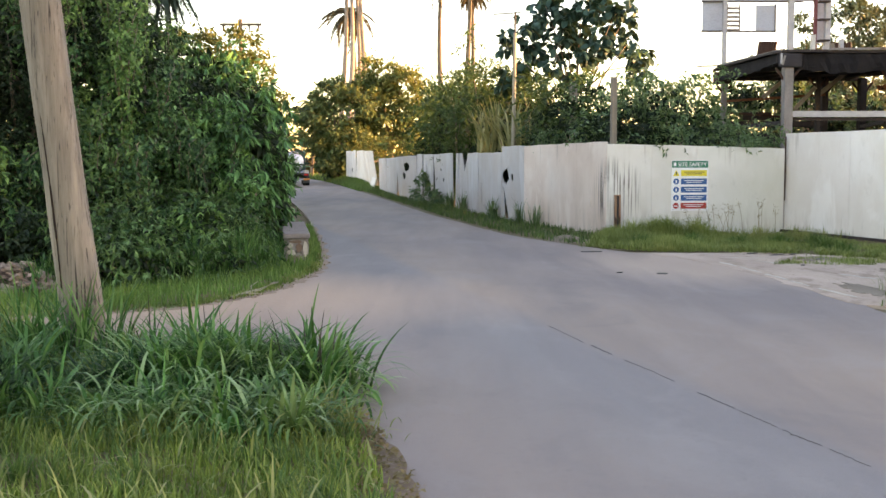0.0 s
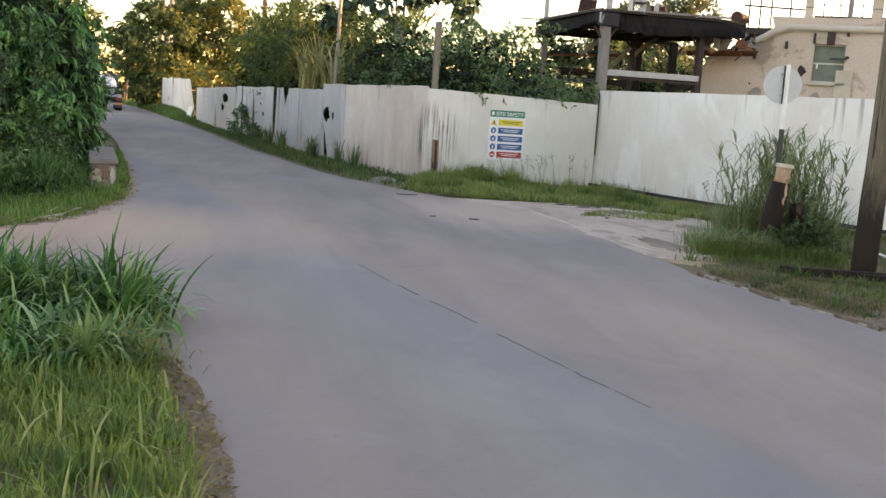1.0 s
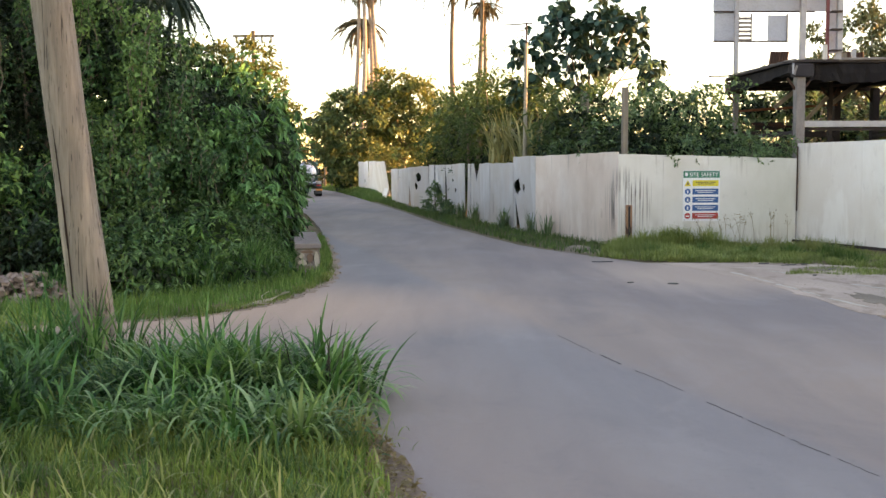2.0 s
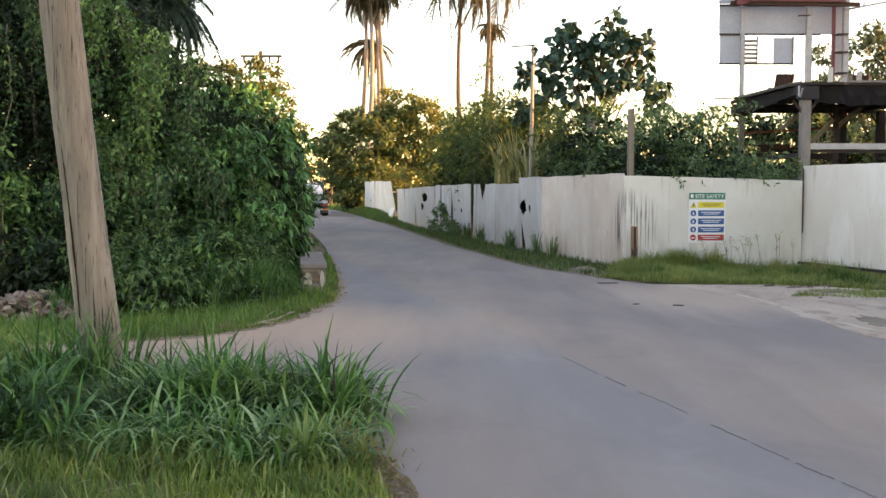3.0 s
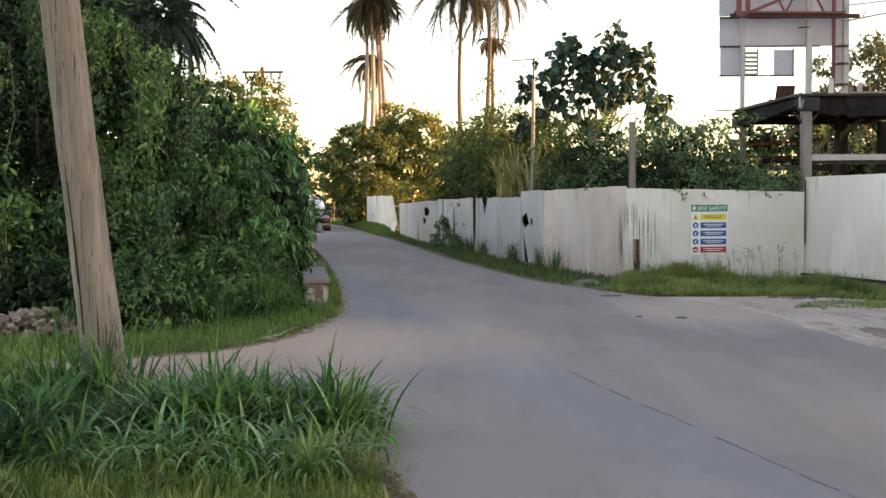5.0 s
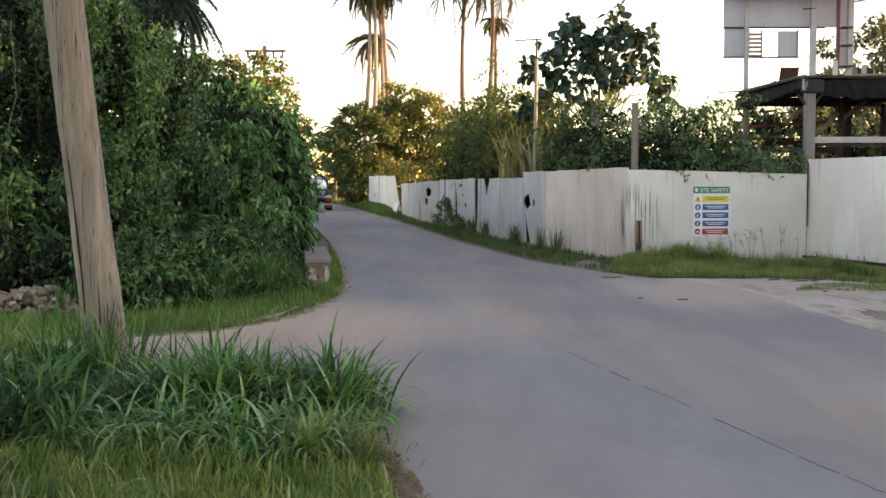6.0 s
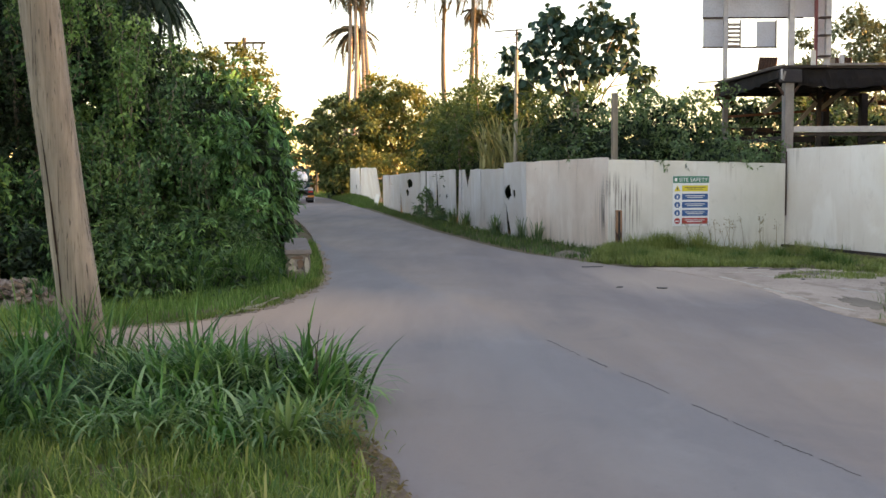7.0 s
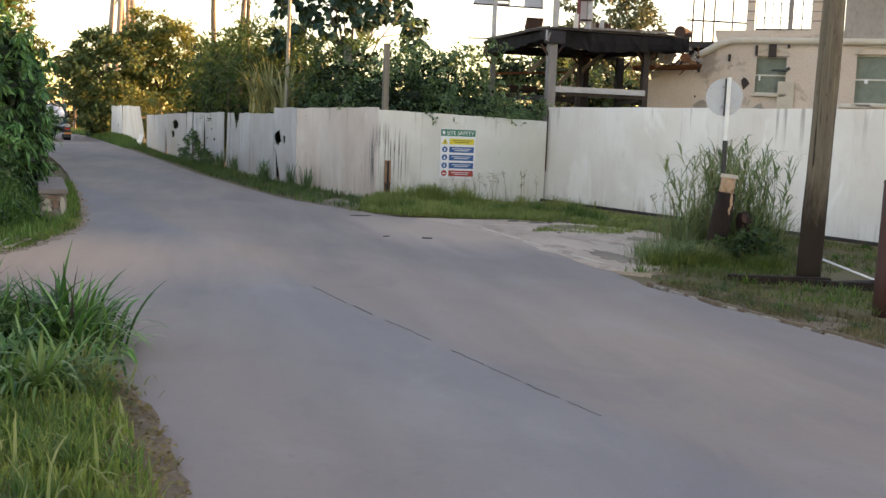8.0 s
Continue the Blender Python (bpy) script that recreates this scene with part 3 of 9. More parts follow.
# Dark frond tone puts the backlit silhouette into the colour.
M_DARKPALM = leafy("silhouette_palm_frond", [(0.016, 0.038, 0.029), (0.029, 0.058, 0.042), (0.056, 0.088, 0.064)], through_light=0.03)
# Near-black leaves that carry the deep shade of hollows in their colour.
M_DEEPSHADE = leafy("deep_shade_leaf", [(0.007, 0.018, 0.008), (0.011, 0.027, 0.012), (0.020, 0.042, 0.018)], rough=0.6, through_light=0.05)
M_DRYLEAF = leafy("dry_frond", [(0.16, 0.12, 0.06), (0.22, 0.18, 0.09), (0.28, 0.22, 0.12)], through_light=0.3, glow=(0.4, 0.3, 0.12))
M_GRASS = leafy("lawn_blade", [(0.058, 0.126, 0.028), (0.118, 0.214, 0.044), (0.208, 0.302, 0.068), (0.345, 0.375, 0.118)], glow=(0.3, 0.4, 0.06))
M_TALLGRASS = leafy("tall_grass_blade", [(0.014, 0.062, 0.020), (0.038, 0.138, 0.038), (0.092, 0.250, 0.070), (0.230, 0.390, 0.150)], rough=0.42, glow=(0.16, 0.36, 0.06), gloss=0.16, through_light=0.28)
# Blade tone darkened to stand for shade low in the tall grass.
M_DARKBLADE = leafy("shade_green_blade", [(0.010, 0.040, 0.016), (0.022, 0.075, 0.028), (0.045, 0.125, 0.045)], rough=0.45, glow=(0.08, 0.2, 0.04), gloss=0.14, through_light=0.12)
# Pale tone paints the highlights on arching blade tops.
M_PALEBLADE = leafy("highlight_green_blade", [(0.12, 0.23, 0.09), (0.19, 0.32, 0.14), (0.29, 0.42, 0.21)], rough=0.42, glow=(0.2, 0.36, 0.10), gloss=0.2, through_light=0.2)
M_DARKSTALK = leafy("dark_dry_stalk", [(0.05, 0.04, 0.04), (0.08, 0.07, 0.055)], through_light=0.05)
M_VERGE = leafy("verge_blade", [(0.055, 0.116, 0.029), (0.103, 0.185, 0.043), (0.172, 0.258, 0.061), (0.293, 0.322, 0.100)], glow=(0.25, 0.35, 0.06))
M_LUSH = leafy("lush_verge_blade", [(0.035, 0.096, 0.026), (0.067, 0.150, 0.041), (0.114, 0.204, 0.060), (0.202, 0.264, 0.096)], glow=(0.2, 0.35, 0.06))
M_REED = leafy("reed_blade", [(0.075, 0.130, 0.055), (0.135, 0.205, 0.095), (0.21, 0.275, 0.145), (0.33, 0.36, 0.22)], rough=0.45, gloss=0.15, glow=(0.3, 0.38, 0.12))
M_STRAWGRASS = leafy("straw_green_blade", [(0.111, 0.173, 0.046), (0.176, 0.247, 0.068), (0.247, 0.315, 0.101), (0.364, 0.398, 0.156)], glow=(0.32, 0.36, 0.10))
M_DRYGRASS = leafy("dry_verge_blade", [(0.111, 0.101, 0.047), (0.182, 0.150, 0.078), (0.247, 0.202, 0.111)], glow=(0.3, 0.25, 0.1))
M_PALEGRASS = leafy("pale_blade", [(0.161, 0.218, 0.063), (0.253, 0.287, 0.103), (0.345, 0.345, 0.161)], glow=(0.35, 0.4, 0.12))
M_DULLGRASS = leafy("dull_verge_blade", [(0.040, 0.074, 0.020), (0.072, 0.120, 0.032), (0.115, 0.165, 0.046), (0.19, 0.205, 0.075)], glow=(0.2, 0.28, 0.05), gloss=0.12)
M_BRIGHTVERGE = leafy("bright_verge_blade", [(0.050, 0.135, 0.034), (0.095, 0.210, 0.054), (0.155, 0.285, 0.078), (0.25, 0.36, 0.12)], glow=(0.22, 0.38, 0.06), gloss=0.12)
M_STRAW = leafy("straw_frond", [(0.18, 0.20, 0.075), (0.30, 0.295, 0.125), (0.42, 0.40, 0.20)], through_light=0.1, glow=(0.36, 0.36, 0.14))
M_DARKSHRUB = leafy("dark_shrub_leaf", [(0.013, 0.037, 0.024), (0.024, 0.062, 0.038), (0.046, 0.097, 0.054), (0.086, 0.144, 0.078)], rough=0.45, gloss=0.15)
M_LITTER = plain("littered_soil", (0.125, 0.085, 0.055), (0.23, 0.16, 0.11), 5, 0.95, bmp=0.6, fine=30, spot=(0.26, 0.21, 0.16), spot_scale=12)
M_SEED = leafy("seed_head", [(0.20, 0.17, 0.09), (0.27, 0.23, 0.13)], glow=(0.4, 0.3, 0.15))
M_TYRE = plain("tyre_rubber", (0.012, 0.012, 0.012), (0.022, 0.022, 0.022), 8, 0.8)
M_TANK = plain("brushed_tank_steel", (0.55, 0.56, 0.58), (0.64, 0.65, 0.67), 3, 0.38, metal=0.75, bmp=0.05, spot=(0.42, 0.41, 0.39), spot_scale=2)
M_CHASSIS = plain("dusty_black_chassis", (0.03, 0.032, 0.036), (0.06, 0.06, 0.065), 5, 0.6)
M_CAB = plain("dark_green_cab_paint", (0.008, 0.05, 0.05), (0.012, 0.065, 0.062), 4, 0.35)
M_LAMPRED = plain("red_lamp_lens", (0.42, 0.02, 0.015), (0.5, 0.03, 0.02), 6, 0.25, bmp=0)
M_ORANGE = plain("orange_marker_board", (0.55, 0.18, 0.04), (0.65, 0.24, 0.06), 6, 0.4, bmp=0)
M_GLASSY = plain("dark_glass", (0.01, 0.012, 0.013), (0.015, 0.017, 0.018), 2, 0.08, bmp=0)
# Orange translucent tint puts evening light into the woods' leaves.
M_FARWOOD = leafy("far_woods_leaf", [(0.06, 0.08, 0.035), (0.10, 0.11, 0.042), (0.15, 0.14, 0.05)], glow=(0.5, 0.3, 0.06))

for m_ in (M_CREOSOTE, M_DARKPOLE, M_TYRE):
    m_.node_tree.nodes["Principled BSDF"].inputs["Specular IOR Level"].default_value = 0.15


# ---- foliage helpers ----
def unit(a):
    return a / np.maximum(np.linalg.norm(a, axis=1, keepdims=True), 1e-6)


def leaves(pts, out, size, rng, aspect=0.45, droop=0.5, spread=0.6, fold=0.12):
    """Folded pointed leaves at pts that face outwards; (verts, faces)."""
    n = len(pts)
    L = rng.uniform(size[0], size[1], n)[:, None]
    tip = unit(out * 0.7 + rng.normal(0, spread, (n, 3)) + np.array([0, 0, -droop]))
    nor = unit(out * 0.6 + np.array([0, 0, 0.8]) + rng.normal(0, 0.55, (n, 3)))
    side = unit(np.cross(tip, nor))
    nor = np.cross(side, tip)
    w = L * aspect * 0.5
    mid = pts + tip * L * 0.45
    v = np.stack([pts, mid + side * w + nor * L * fold, pts + tip * L, mid - side * w + nor * L * fold], 1).reshape(-1, 3)
    i = np.arange(n)[:, None] * 4
    f = np.concatenate([i + np.array([[0, 1, 2]]), i + np.array([[0, 2, 3]])], 1).reshape(-1, 3)
    return v, f


def ovate_leaves(pts, out, size, rng, aspect=0.8, droop=0.5, spread=0.4, fold=0.10):
    """Broad rounded leaves of eight corners, folded along the midrib; (verts, faces)."""
    n = len(pts)
    L = rng.uniform(size[0], size[1], n)[:, None]
    tip = unit(out * 0.7 + rng.normal(0, spread, (n, 3)) + np.array([0, 0, -droop]))
    nor = unit(out * 0.6 + np.array([0, 0, 0.8]) + rng.normal(0, 0.55, (n, 3)))
    side = unit(np.cross(tip, nor))
    nor = np.cross(side, tip)
    w = L * aspect * 0.5 * rng.uniform(0.8, 1.15, n)[:, None]
    rows = [pts]
    for along, wide in ((0.16, 0.72), (0.50, 1.0), (0.82, 0.62)):
        c = pts + tip * L * along - np.array([0, 0, 0.10]) * L * along ** 2
        rows += [c + side * w * wide + nor * L * fold * wide, c - side * w * wide + nor * L * fold * wide]
    rows.append(pts + tip * L - np.array([0, 0, 0.10]) * L)
    v = np.stack(rows, 1).reshape(-1, 3)
    i = np.arange(n)[:, None] * 8
    f = np.concatenate([i + np.array([[a, b, c]]) for a, b, c in ((0, 1, 2), (1, 3, 2), (2, 3, 4), (3, 5, 4), (4, 5, 6), (5, 7, 6))], 1).reshape(-1, 3)
    return v, f


def crown_points(clumps, rng, per_area, sub=0.32, layers=((1.0, 1.0), (0.8, 0.7), (0.6, 0.4)), low=0.0):
    """Points of leaves in sprays over the shells of ellipsoid clumps (x, y, z, rx, ry, rz)."""
    c = np.array(clumps, dtype=float)
    P, O = [], []
    for k, (x, y, z, rx, ry, rz) in enumerate(c):
        area = 4 * math.pi * ((rx * ry) ** 1.6 / 3 + (rx * rz) ** 1.6 / 3 + (ry * rz) ** 1.6 / 3) ** (1 / 1.6)
        for scale, dens in layers:
            n_spray = max(3, int(area * scale * scale * 1.6 * dens / (sub * sub * 6)))
            d = unit(rng.normal(0, 1, (n_spray, 3)))
            lump = 1 + 0.16 * np.sin(d @ np.array([5.1, 2.3, 4.4]) + k) + 0.13 * np.sin(d @ np.array([-3.2, 6.7, 5.9]) + 2.1 * k)
            q = d * np.array([rx, ry, rz]) * (scale * lump * rng.uniform(0.86, 1.10, n_spray))[:, None] + np.array([x, y, z])
            keep = q[:, 2] > low
            for j, o in enumerate(c):
                if j != k:
                    keep &= (((q - o[:3]) / (o[3:] * 0.72)) ** 2).sum(1) > 1
            q, d = q[keep], d[keep]
            if not len(q):
                continue
            m = max(2, int(per_area * sub * sub * 4))
            cnt = rng.integers(max(1, m // 2), m + m // 2 + 1, len(q))
            idx = np.repeat(np.arange(len(q)), cnt)
            r = sub * rng.uniform(0.55, 1.35, len(q))[idx]
            off = rng.normal(0, 0.5, (len(idx), 3)) * r[:, None]
            off[:, 2] *= 0.75
            P.append(q[idx] + off)
            O.append(unit(d[idx] + off * 1.2))
    P, O = np.concatenate(P), np.concatenate(O)
    keep = P[:, 2] > low
    return P[keep], O[keep]


def drape_points(clumps, rng, dens, pitch=0.42, size=(0.2, 0.42), hang=1.3, push=(0.8, 1.12), low=0.0, spray=8, fuzz=0.08):
    """Leaf points in many small hanging cushions over ellipsoid clumps, bare on their undersides."""
    c = np.array(clumps, dtype=float)
    P, O = [], []
    for k, (x, y, z, rx, ry, rz) in enumerate(c):
        area = 4 * math.pi * ((rx * ry) ** 1.6 / 3 + (rx * rz) ** 1.6 / 3 + (ry * rz) ** 1.6 / 3) ** (1 / 1.6)
        d = unit(rng.normal(0, 1, (max(4, int(area / (pitch * pitch))), 3)))
        lump = 1 + 0.15 * np.sin(d @ np.array([5.1, 2.3, 4.4]) + k) + 0.12 * np.sin(d @ np.array([-3.2, 6.7, 5.9]) + 2.1 * k)
        q = d * np.array([rx, ry, rz]) * (lump * rng.uniform(*push, len(d)))[:, None] + np.array([x, y, z])
        keep = q[:, 2] > low
        for j, o in enumerate(c):
            if j != k:
                keep &= (((q - o[:3]) / (o[3:] * 0.75)) ** 2).sum(1) > 1
        q, d = q[keep], d[keep]
        if not len(q):
            continue
        rs = rng.uniform(size[0], size[1], len(q))
        hg = rng.uniform(0.7, hang, len(q))
        cnt = np.maximum(4, (dens * rs * rs * hg * rng.uniform(0.5, 1.3, len(q)))).astype(int)
        i = np.repeat(np.arange(len(q)), np.maximum(2, cnt // spray))
        e = unit(rng.normal(0, 1, (len(i), 3)) + d[i] * 0.8 + np.array([0, 0, 0.6]))
        r = rs[i] * rng.uniform(0.4, 0.95, len(i))
        s = q[i] + e * np.stack([r, r, r * hg[i]], 1)
        w = np.repeat(np.arange(len(s)), rng.integers(spray // 2, spray * 3 // 2 + 1, len(s)))
        twig = unit(e + np.array([0, 0, -0.35]) + rng.normal(0, 0.4, (len(s), 3)))
        u = rng.uniform(0, 1, len(w))
        side = unit(np.cross(twig, np.array([0.2, 0.1, 1.0])))[w] * rng.choice([-1.0, 1.0], len(w))[:, None]
        ln = fuzz * 5 * rng.uniform(0.6, 1.3, len(s))[w]
        P.append(s[w] + twig[w] * (u * ln)[:, None] - np.array([0, 0, 0.35]) * (u * u * ln)[:, None] + rng.normal(0, fuzz * 0.3, (len(w), 3)))
        O.append(unit(twig[w] * 0.55 + side * 0.75 + rng.normal(0, 0.25, (len(w), 3))))
    P, O = np.concatenate(P), np.concatenate(O)
    keep = P[:, 2] > low
    return P[keep], O[keep]


def whorl_points(clumps, rng, pitch=0.34, count=(5, 9), push=(0.6, 1.14), low=0.0, reach=0.9):
    """Rosettes of leaves at twig ends over ellipsoid clumps: each spreads round an axis that leans out and down."""
    c = np.array(clumps, dtype=float)
    P, O = [], []
    for k, (x, y, z, rx, ry, rz) in enumerate(c):
        area = 4 * math.pi * ((rx * ry) ** 1.6 / 3 + (rx * rz) ** 1.6 / 3 + (ry * rz) ** 1.6 / 3) ** (1 / 1.6)
        d = unit(rng.normal(0, 1, (max(6, int(area / (pitch * pitch))), 3)))
        lump = 1 + 0.18 * np.sin(d @ np.array([5.1, 2.3, 4.4]) + k) + 0.14 * np.sin(d @ np.array([-3.2, 6.7, 5.9]) + 2.1 * k)
        q = d * np.array([rx, ry, rz]) * (lump * rng.uniform(*push, len(d)))[:, None] + np.array([x, y, z])
        keep = q[:, 2] > low
        for j, o in enumerate(c):
            if j != k:
                keep &= (((q - o[:3]) / (o[3:] * 0.78)) ** 2).sum(1) > 1
        q, d = q[keep], d[keep]
        if not len(q):
            continue
        i = np.repeat(np.arange(len(q)), rng.integers(*count, len(q)))
        axis = unit(d[i] + np.array([0, 0, 0.15]) + rng.normal(0, 0.2, (len(i), 3)))
        round_ = unit(np.cross(axis, rng.normal(0, 1, (len(i), 3))))
        P.append(q[i] + axis * rng.uniform(-0.05, 0.05, len(i))[:, None])
        O.append(unit(axis * 0.45 + round_ * reach))
    return np.concatenate(P), np.concatenate(O)


def grass(n, place, length, width, rng, bend=0.6, segs=3, lean=0.25):
    """Blades as bent tapering strips; place(rng, n) gives x, y; (verts, quads)."""
    xy = place(rng, n)
    n = len(xy)
    L = rng.uniform(length[0], length[1], n)
    if xy.shape[1] > 3:
        L = L * xy[:, 3]
    W = rng.uniform(width[0], width[1], n)
    a = rng.uniform(0, 2 * math.pi, n)
    dirv = np.stack([np.cos(a), np.sin(a), np.zeros(n)], 1)
    side = np.stack([-np.sin(a), np.cos(a), np.zeros(n)], 1)
    th0 = rng.uniform(0, lean, n)
    bd = rng.uniform(0.25, 1.0, n) * bend * 2.6
    if xy.shape[1] > 4:
        a = xy[:, 4] + rng.normal(0, 0.7, n)
        dirv = np.stack([np.cos(a), np.sin(a), np.zeros(n)], 1)
        side = np.stack([-np.sin(a), np.cos(a), np.zeros(n)], 1)
    base = np.stack([xy[:, 0], xy[:, 1], xy[:, 2] if xy.shape[1] > 2 else np.zeros(n)], 1)
    p = base.copy()
    rows = []
    for s in range(segs + 1):
        t = s / segs
        w = W * (0.55 + 1.1 * t - 1.6 * t ** 2.2 if segs > 3 else 1 - t ** 1.5 * 0.92) * 0.5
        rows.append(np.stack([p - side * w[:, None], p + side * w[:, None]], 1))
        th = th0 + bd * t ** 1.15
        p = p + (dirv * np.sin(th)[:, None] + np.array([0, 0, 1]) * np.cos(th)[:, None]) * (L / segs)[:, None]
    v = np.stack(rows, 1).reshape(-1, 3)
    i = np.arange(n)[:, None] * (segs + 1) * 2
    f = np.concatenate([i + 2 * s + np.array([[0, 1, 3, 2]]) for s in range(segs)], 1).reshape(-1, 4)
    return v, f


def inside(poly, x, y):
    poly = np.array(poly)
    res = np.zeros(len(x), bool)
    j = len(poly) - 1
    for i in range(len(poly)):
        xi, yi, xj, yj = *poly[i], *poly[j]
        res ^= ((yi > y) != (yj > y)) & (x < (xj - xi) * (y - yi) / (yj - yi + 1e-12) + xi)
        j = i
    return res


def scatter(poly, bare=0.0, grain=1.3):
    p = np.array(poly)
    lo, hi = p.min(0), p.max(0)

    def place(rng, n):
        x, y = rng.uniform(lo[0], hi[0], n), rng.uniform(lo[1], hi[1], n)
        k = inside(poly, x, y)
        if bare:
            g = np.sin(x * 2.1 * grain + 1.7 * np.sin(y * 1.3 * grain)) + np.sin(y * 2.7 * grain + 1.9 * np.sin(x * 1.1 * grain + 0.7)) + 0.8 * np.sin(x * 5.3 * grain + y * 4.1 * grain)
            k &= g * 0.36 + rng.uniform(-0.35, 0.35, n) > bare * 2 - 1
        return np.stack([x[k], y[k]], 1)
    return place


def tufts(centres, radius, sag=0.5):
    """Blades gathered in clumps round centres, shorter towards each rim."""
    c = np.array(centres)

    def place(rng, n):
        k = rng.integers(0, len(c), n)
        r = np.abs(rng.normal(0, 0.5, n)) * radius
        a = rng.uniform(0, 2 * math.pi, n)
        return np.stack([c[k, 0] + r * np.cos(a), c[k, 1] + r * np.sin(a), np.zeros(n), np.clip(1 - sag * r / radius, 0.3, 1), a], 1)
    return place


def tree(name, at, label, clumps, rng, leaf_mat, size, per_area, trunk_r, top, sub=0.32, aspect=0.45, low=0.4, layers=((1.0, 1.0), (0.8, 0.7), (0.6, 0.4)), category="tree", group="", droop=0.5, core=None, behind=None, drape=None, limb_every=1, whorl=None, ovate=False):
    """A tree or shrub: tapering trunk with limbs to its clumps, and a crown of leaves."""
    t = thing(name, (at[0], at[1], 0), label, category, group)
    bm = bmesh.new()
    r2 = random.Random(int(at[0] * 37 + at[1] * 91))
    base = Vector((at[0], at[1], -0.1))
    fork = Vector((at[0] + r2.uniform(-0.2, 0.2), at[1] + r2.uniform(-0.2, 0.2), top))
    tube(bm, [base, base.lerp(fork, 0.35) + Vector((trunk_r * 0.5, 0, 0)), base.lerp(fork, 0.7), fork], [trunk_r * 1.25, trunk_r, trunk_r * 0.85, trunk_r * 0.7], 9, 0.08, r2)
    for (x, y, z, rx, ry, rz) in clumps[::limb_every]:
        e = Vector((x, y, z))
        s = base.lerp(fork, r2.uniform(0.6, 1.0))
        mid = s.lerp(e, 0.5) + Vector((0, 0, 0.12 * (e - s).length))
        tube(bm, [s, mid, e], [trunk_r * 0.5, trunk_r * 0.34, trunk_r * 0.12], 6, 0.1, r2)
    part("trunk", bm, M_BARK, t, smooth=True)
    if whorl:
        p, o = whorl_points(clumps, rng, **{"low": low, **whorl})
    elif drape:
        p, o = drape_points(clumps, rng, **{"low": low, **drape})
    else:
        p, o = crown_points(clumps, rng, per_area, sub, layers, low)
    if behind is not None:
        k = behind(p)
        p, o = p[k], o[k]
    v, f = (ovate_leaves if ovate else leaves)(p, o, size, rng, aspect, droop, 0.22 if whorl else 0.6)
    arr_part("crown", v, f, leaf_mat, t)
    # Inner leaves coloured near black, so gaps in the crown look shaded.
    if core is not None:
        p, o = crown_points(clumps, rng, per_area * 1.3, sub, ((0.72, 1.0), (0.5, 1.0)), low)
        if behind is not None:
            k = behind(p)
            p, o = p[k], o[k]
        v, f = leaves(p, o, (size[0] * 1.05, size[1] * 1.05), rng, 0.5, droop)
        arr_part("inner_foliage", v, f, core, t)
    return t


def hoarding_x(y):
    return np.interp(y, [28.1, 32.3, 36.1, 43.6, 48.0, 58.5, 71.5, 93.5], [4.75, 3.7, 2.55, 1.4, 0.75, -1.4, -2.95, -6.7])


def back_of_hoarding(p):
    """Points that lie behind the boards, or above them and little in front."""
    return (p[:, 0] > hoarding_x(p[:, 1]) + 0.45) & ((p[:, 1] > 28.9) | (p[:, 0] > 9.9)) | (p[:, 2] > 2.75)


def frond(rng, length, droop, n=26, leaflet=0.55, width=0.09):
    """One pinnate frond along +x from the origin: leaflets hang from a bowed midrib; (verts, quads)."""
    s = np.linspace(0.06, 1, n)
    up = 0.55 - 0.2 * droop
    x = length * s * (1 - 0.18 * droop * s)
    z = length * (up * s - (0.55 + 0.55 * droop) * s ** 2.2)
    rib = np.stack([x, np.zeros(n), z], 1)
    V, F = [], []
    for sgn in (-1, 1):
        ll = leaflet * length / 3 * np.sin(np.pi * np.clip(s * 0.92 + 0.06, 0, 1)) ** 0.6 * rng.uniform(0.8, 1.15, n)
        d = unit(np.stack([np.full(n, 0.45), np.full(n, sgn * 0.8), -0.35 - 0.5 * rng.uniform(0, 1, n)], 1))
        w = np.stack([np.full(n, width), np.zeros(n), np.zeros(n)], 1)
        tip = rib + d * ll[:, None] + np.stack([np.zeros(n), np.zeros(n), -0.25 * ll], 1)
        mid = rib + d * ll[:, None] * 0.55
        quad = np.stack([rib - w * 0.5, rib + w * 0.5, mid + w * 0.6, mid - w * 0.6, tip + w * 0.12, tip - w * 0.12], 1).reshape(-1, 3)
        V.append(quad)
    v = np.concatenate(V)
    i = np.arange(2 * n)[:, None] * 6
    f = np.concatenate([i + np.array([[0, 1, 2, 3]]), i + np.array([[3, 2, 4, 5]])], 1).reshape(-1, 4)
    m = len(v)
    rv = np.concatenate([rib + np.array([0, 0.02, 0]) * length / 3, rib - np.array([0, 0.02, 0]) * length / 3])
    k = np.arange(n - 1)
    rf = np.stack([k, k + 1, k + 1 + n, k + n], 1) + m
    return np.concatenate([v, rv]), np.concatenate([f, rf])


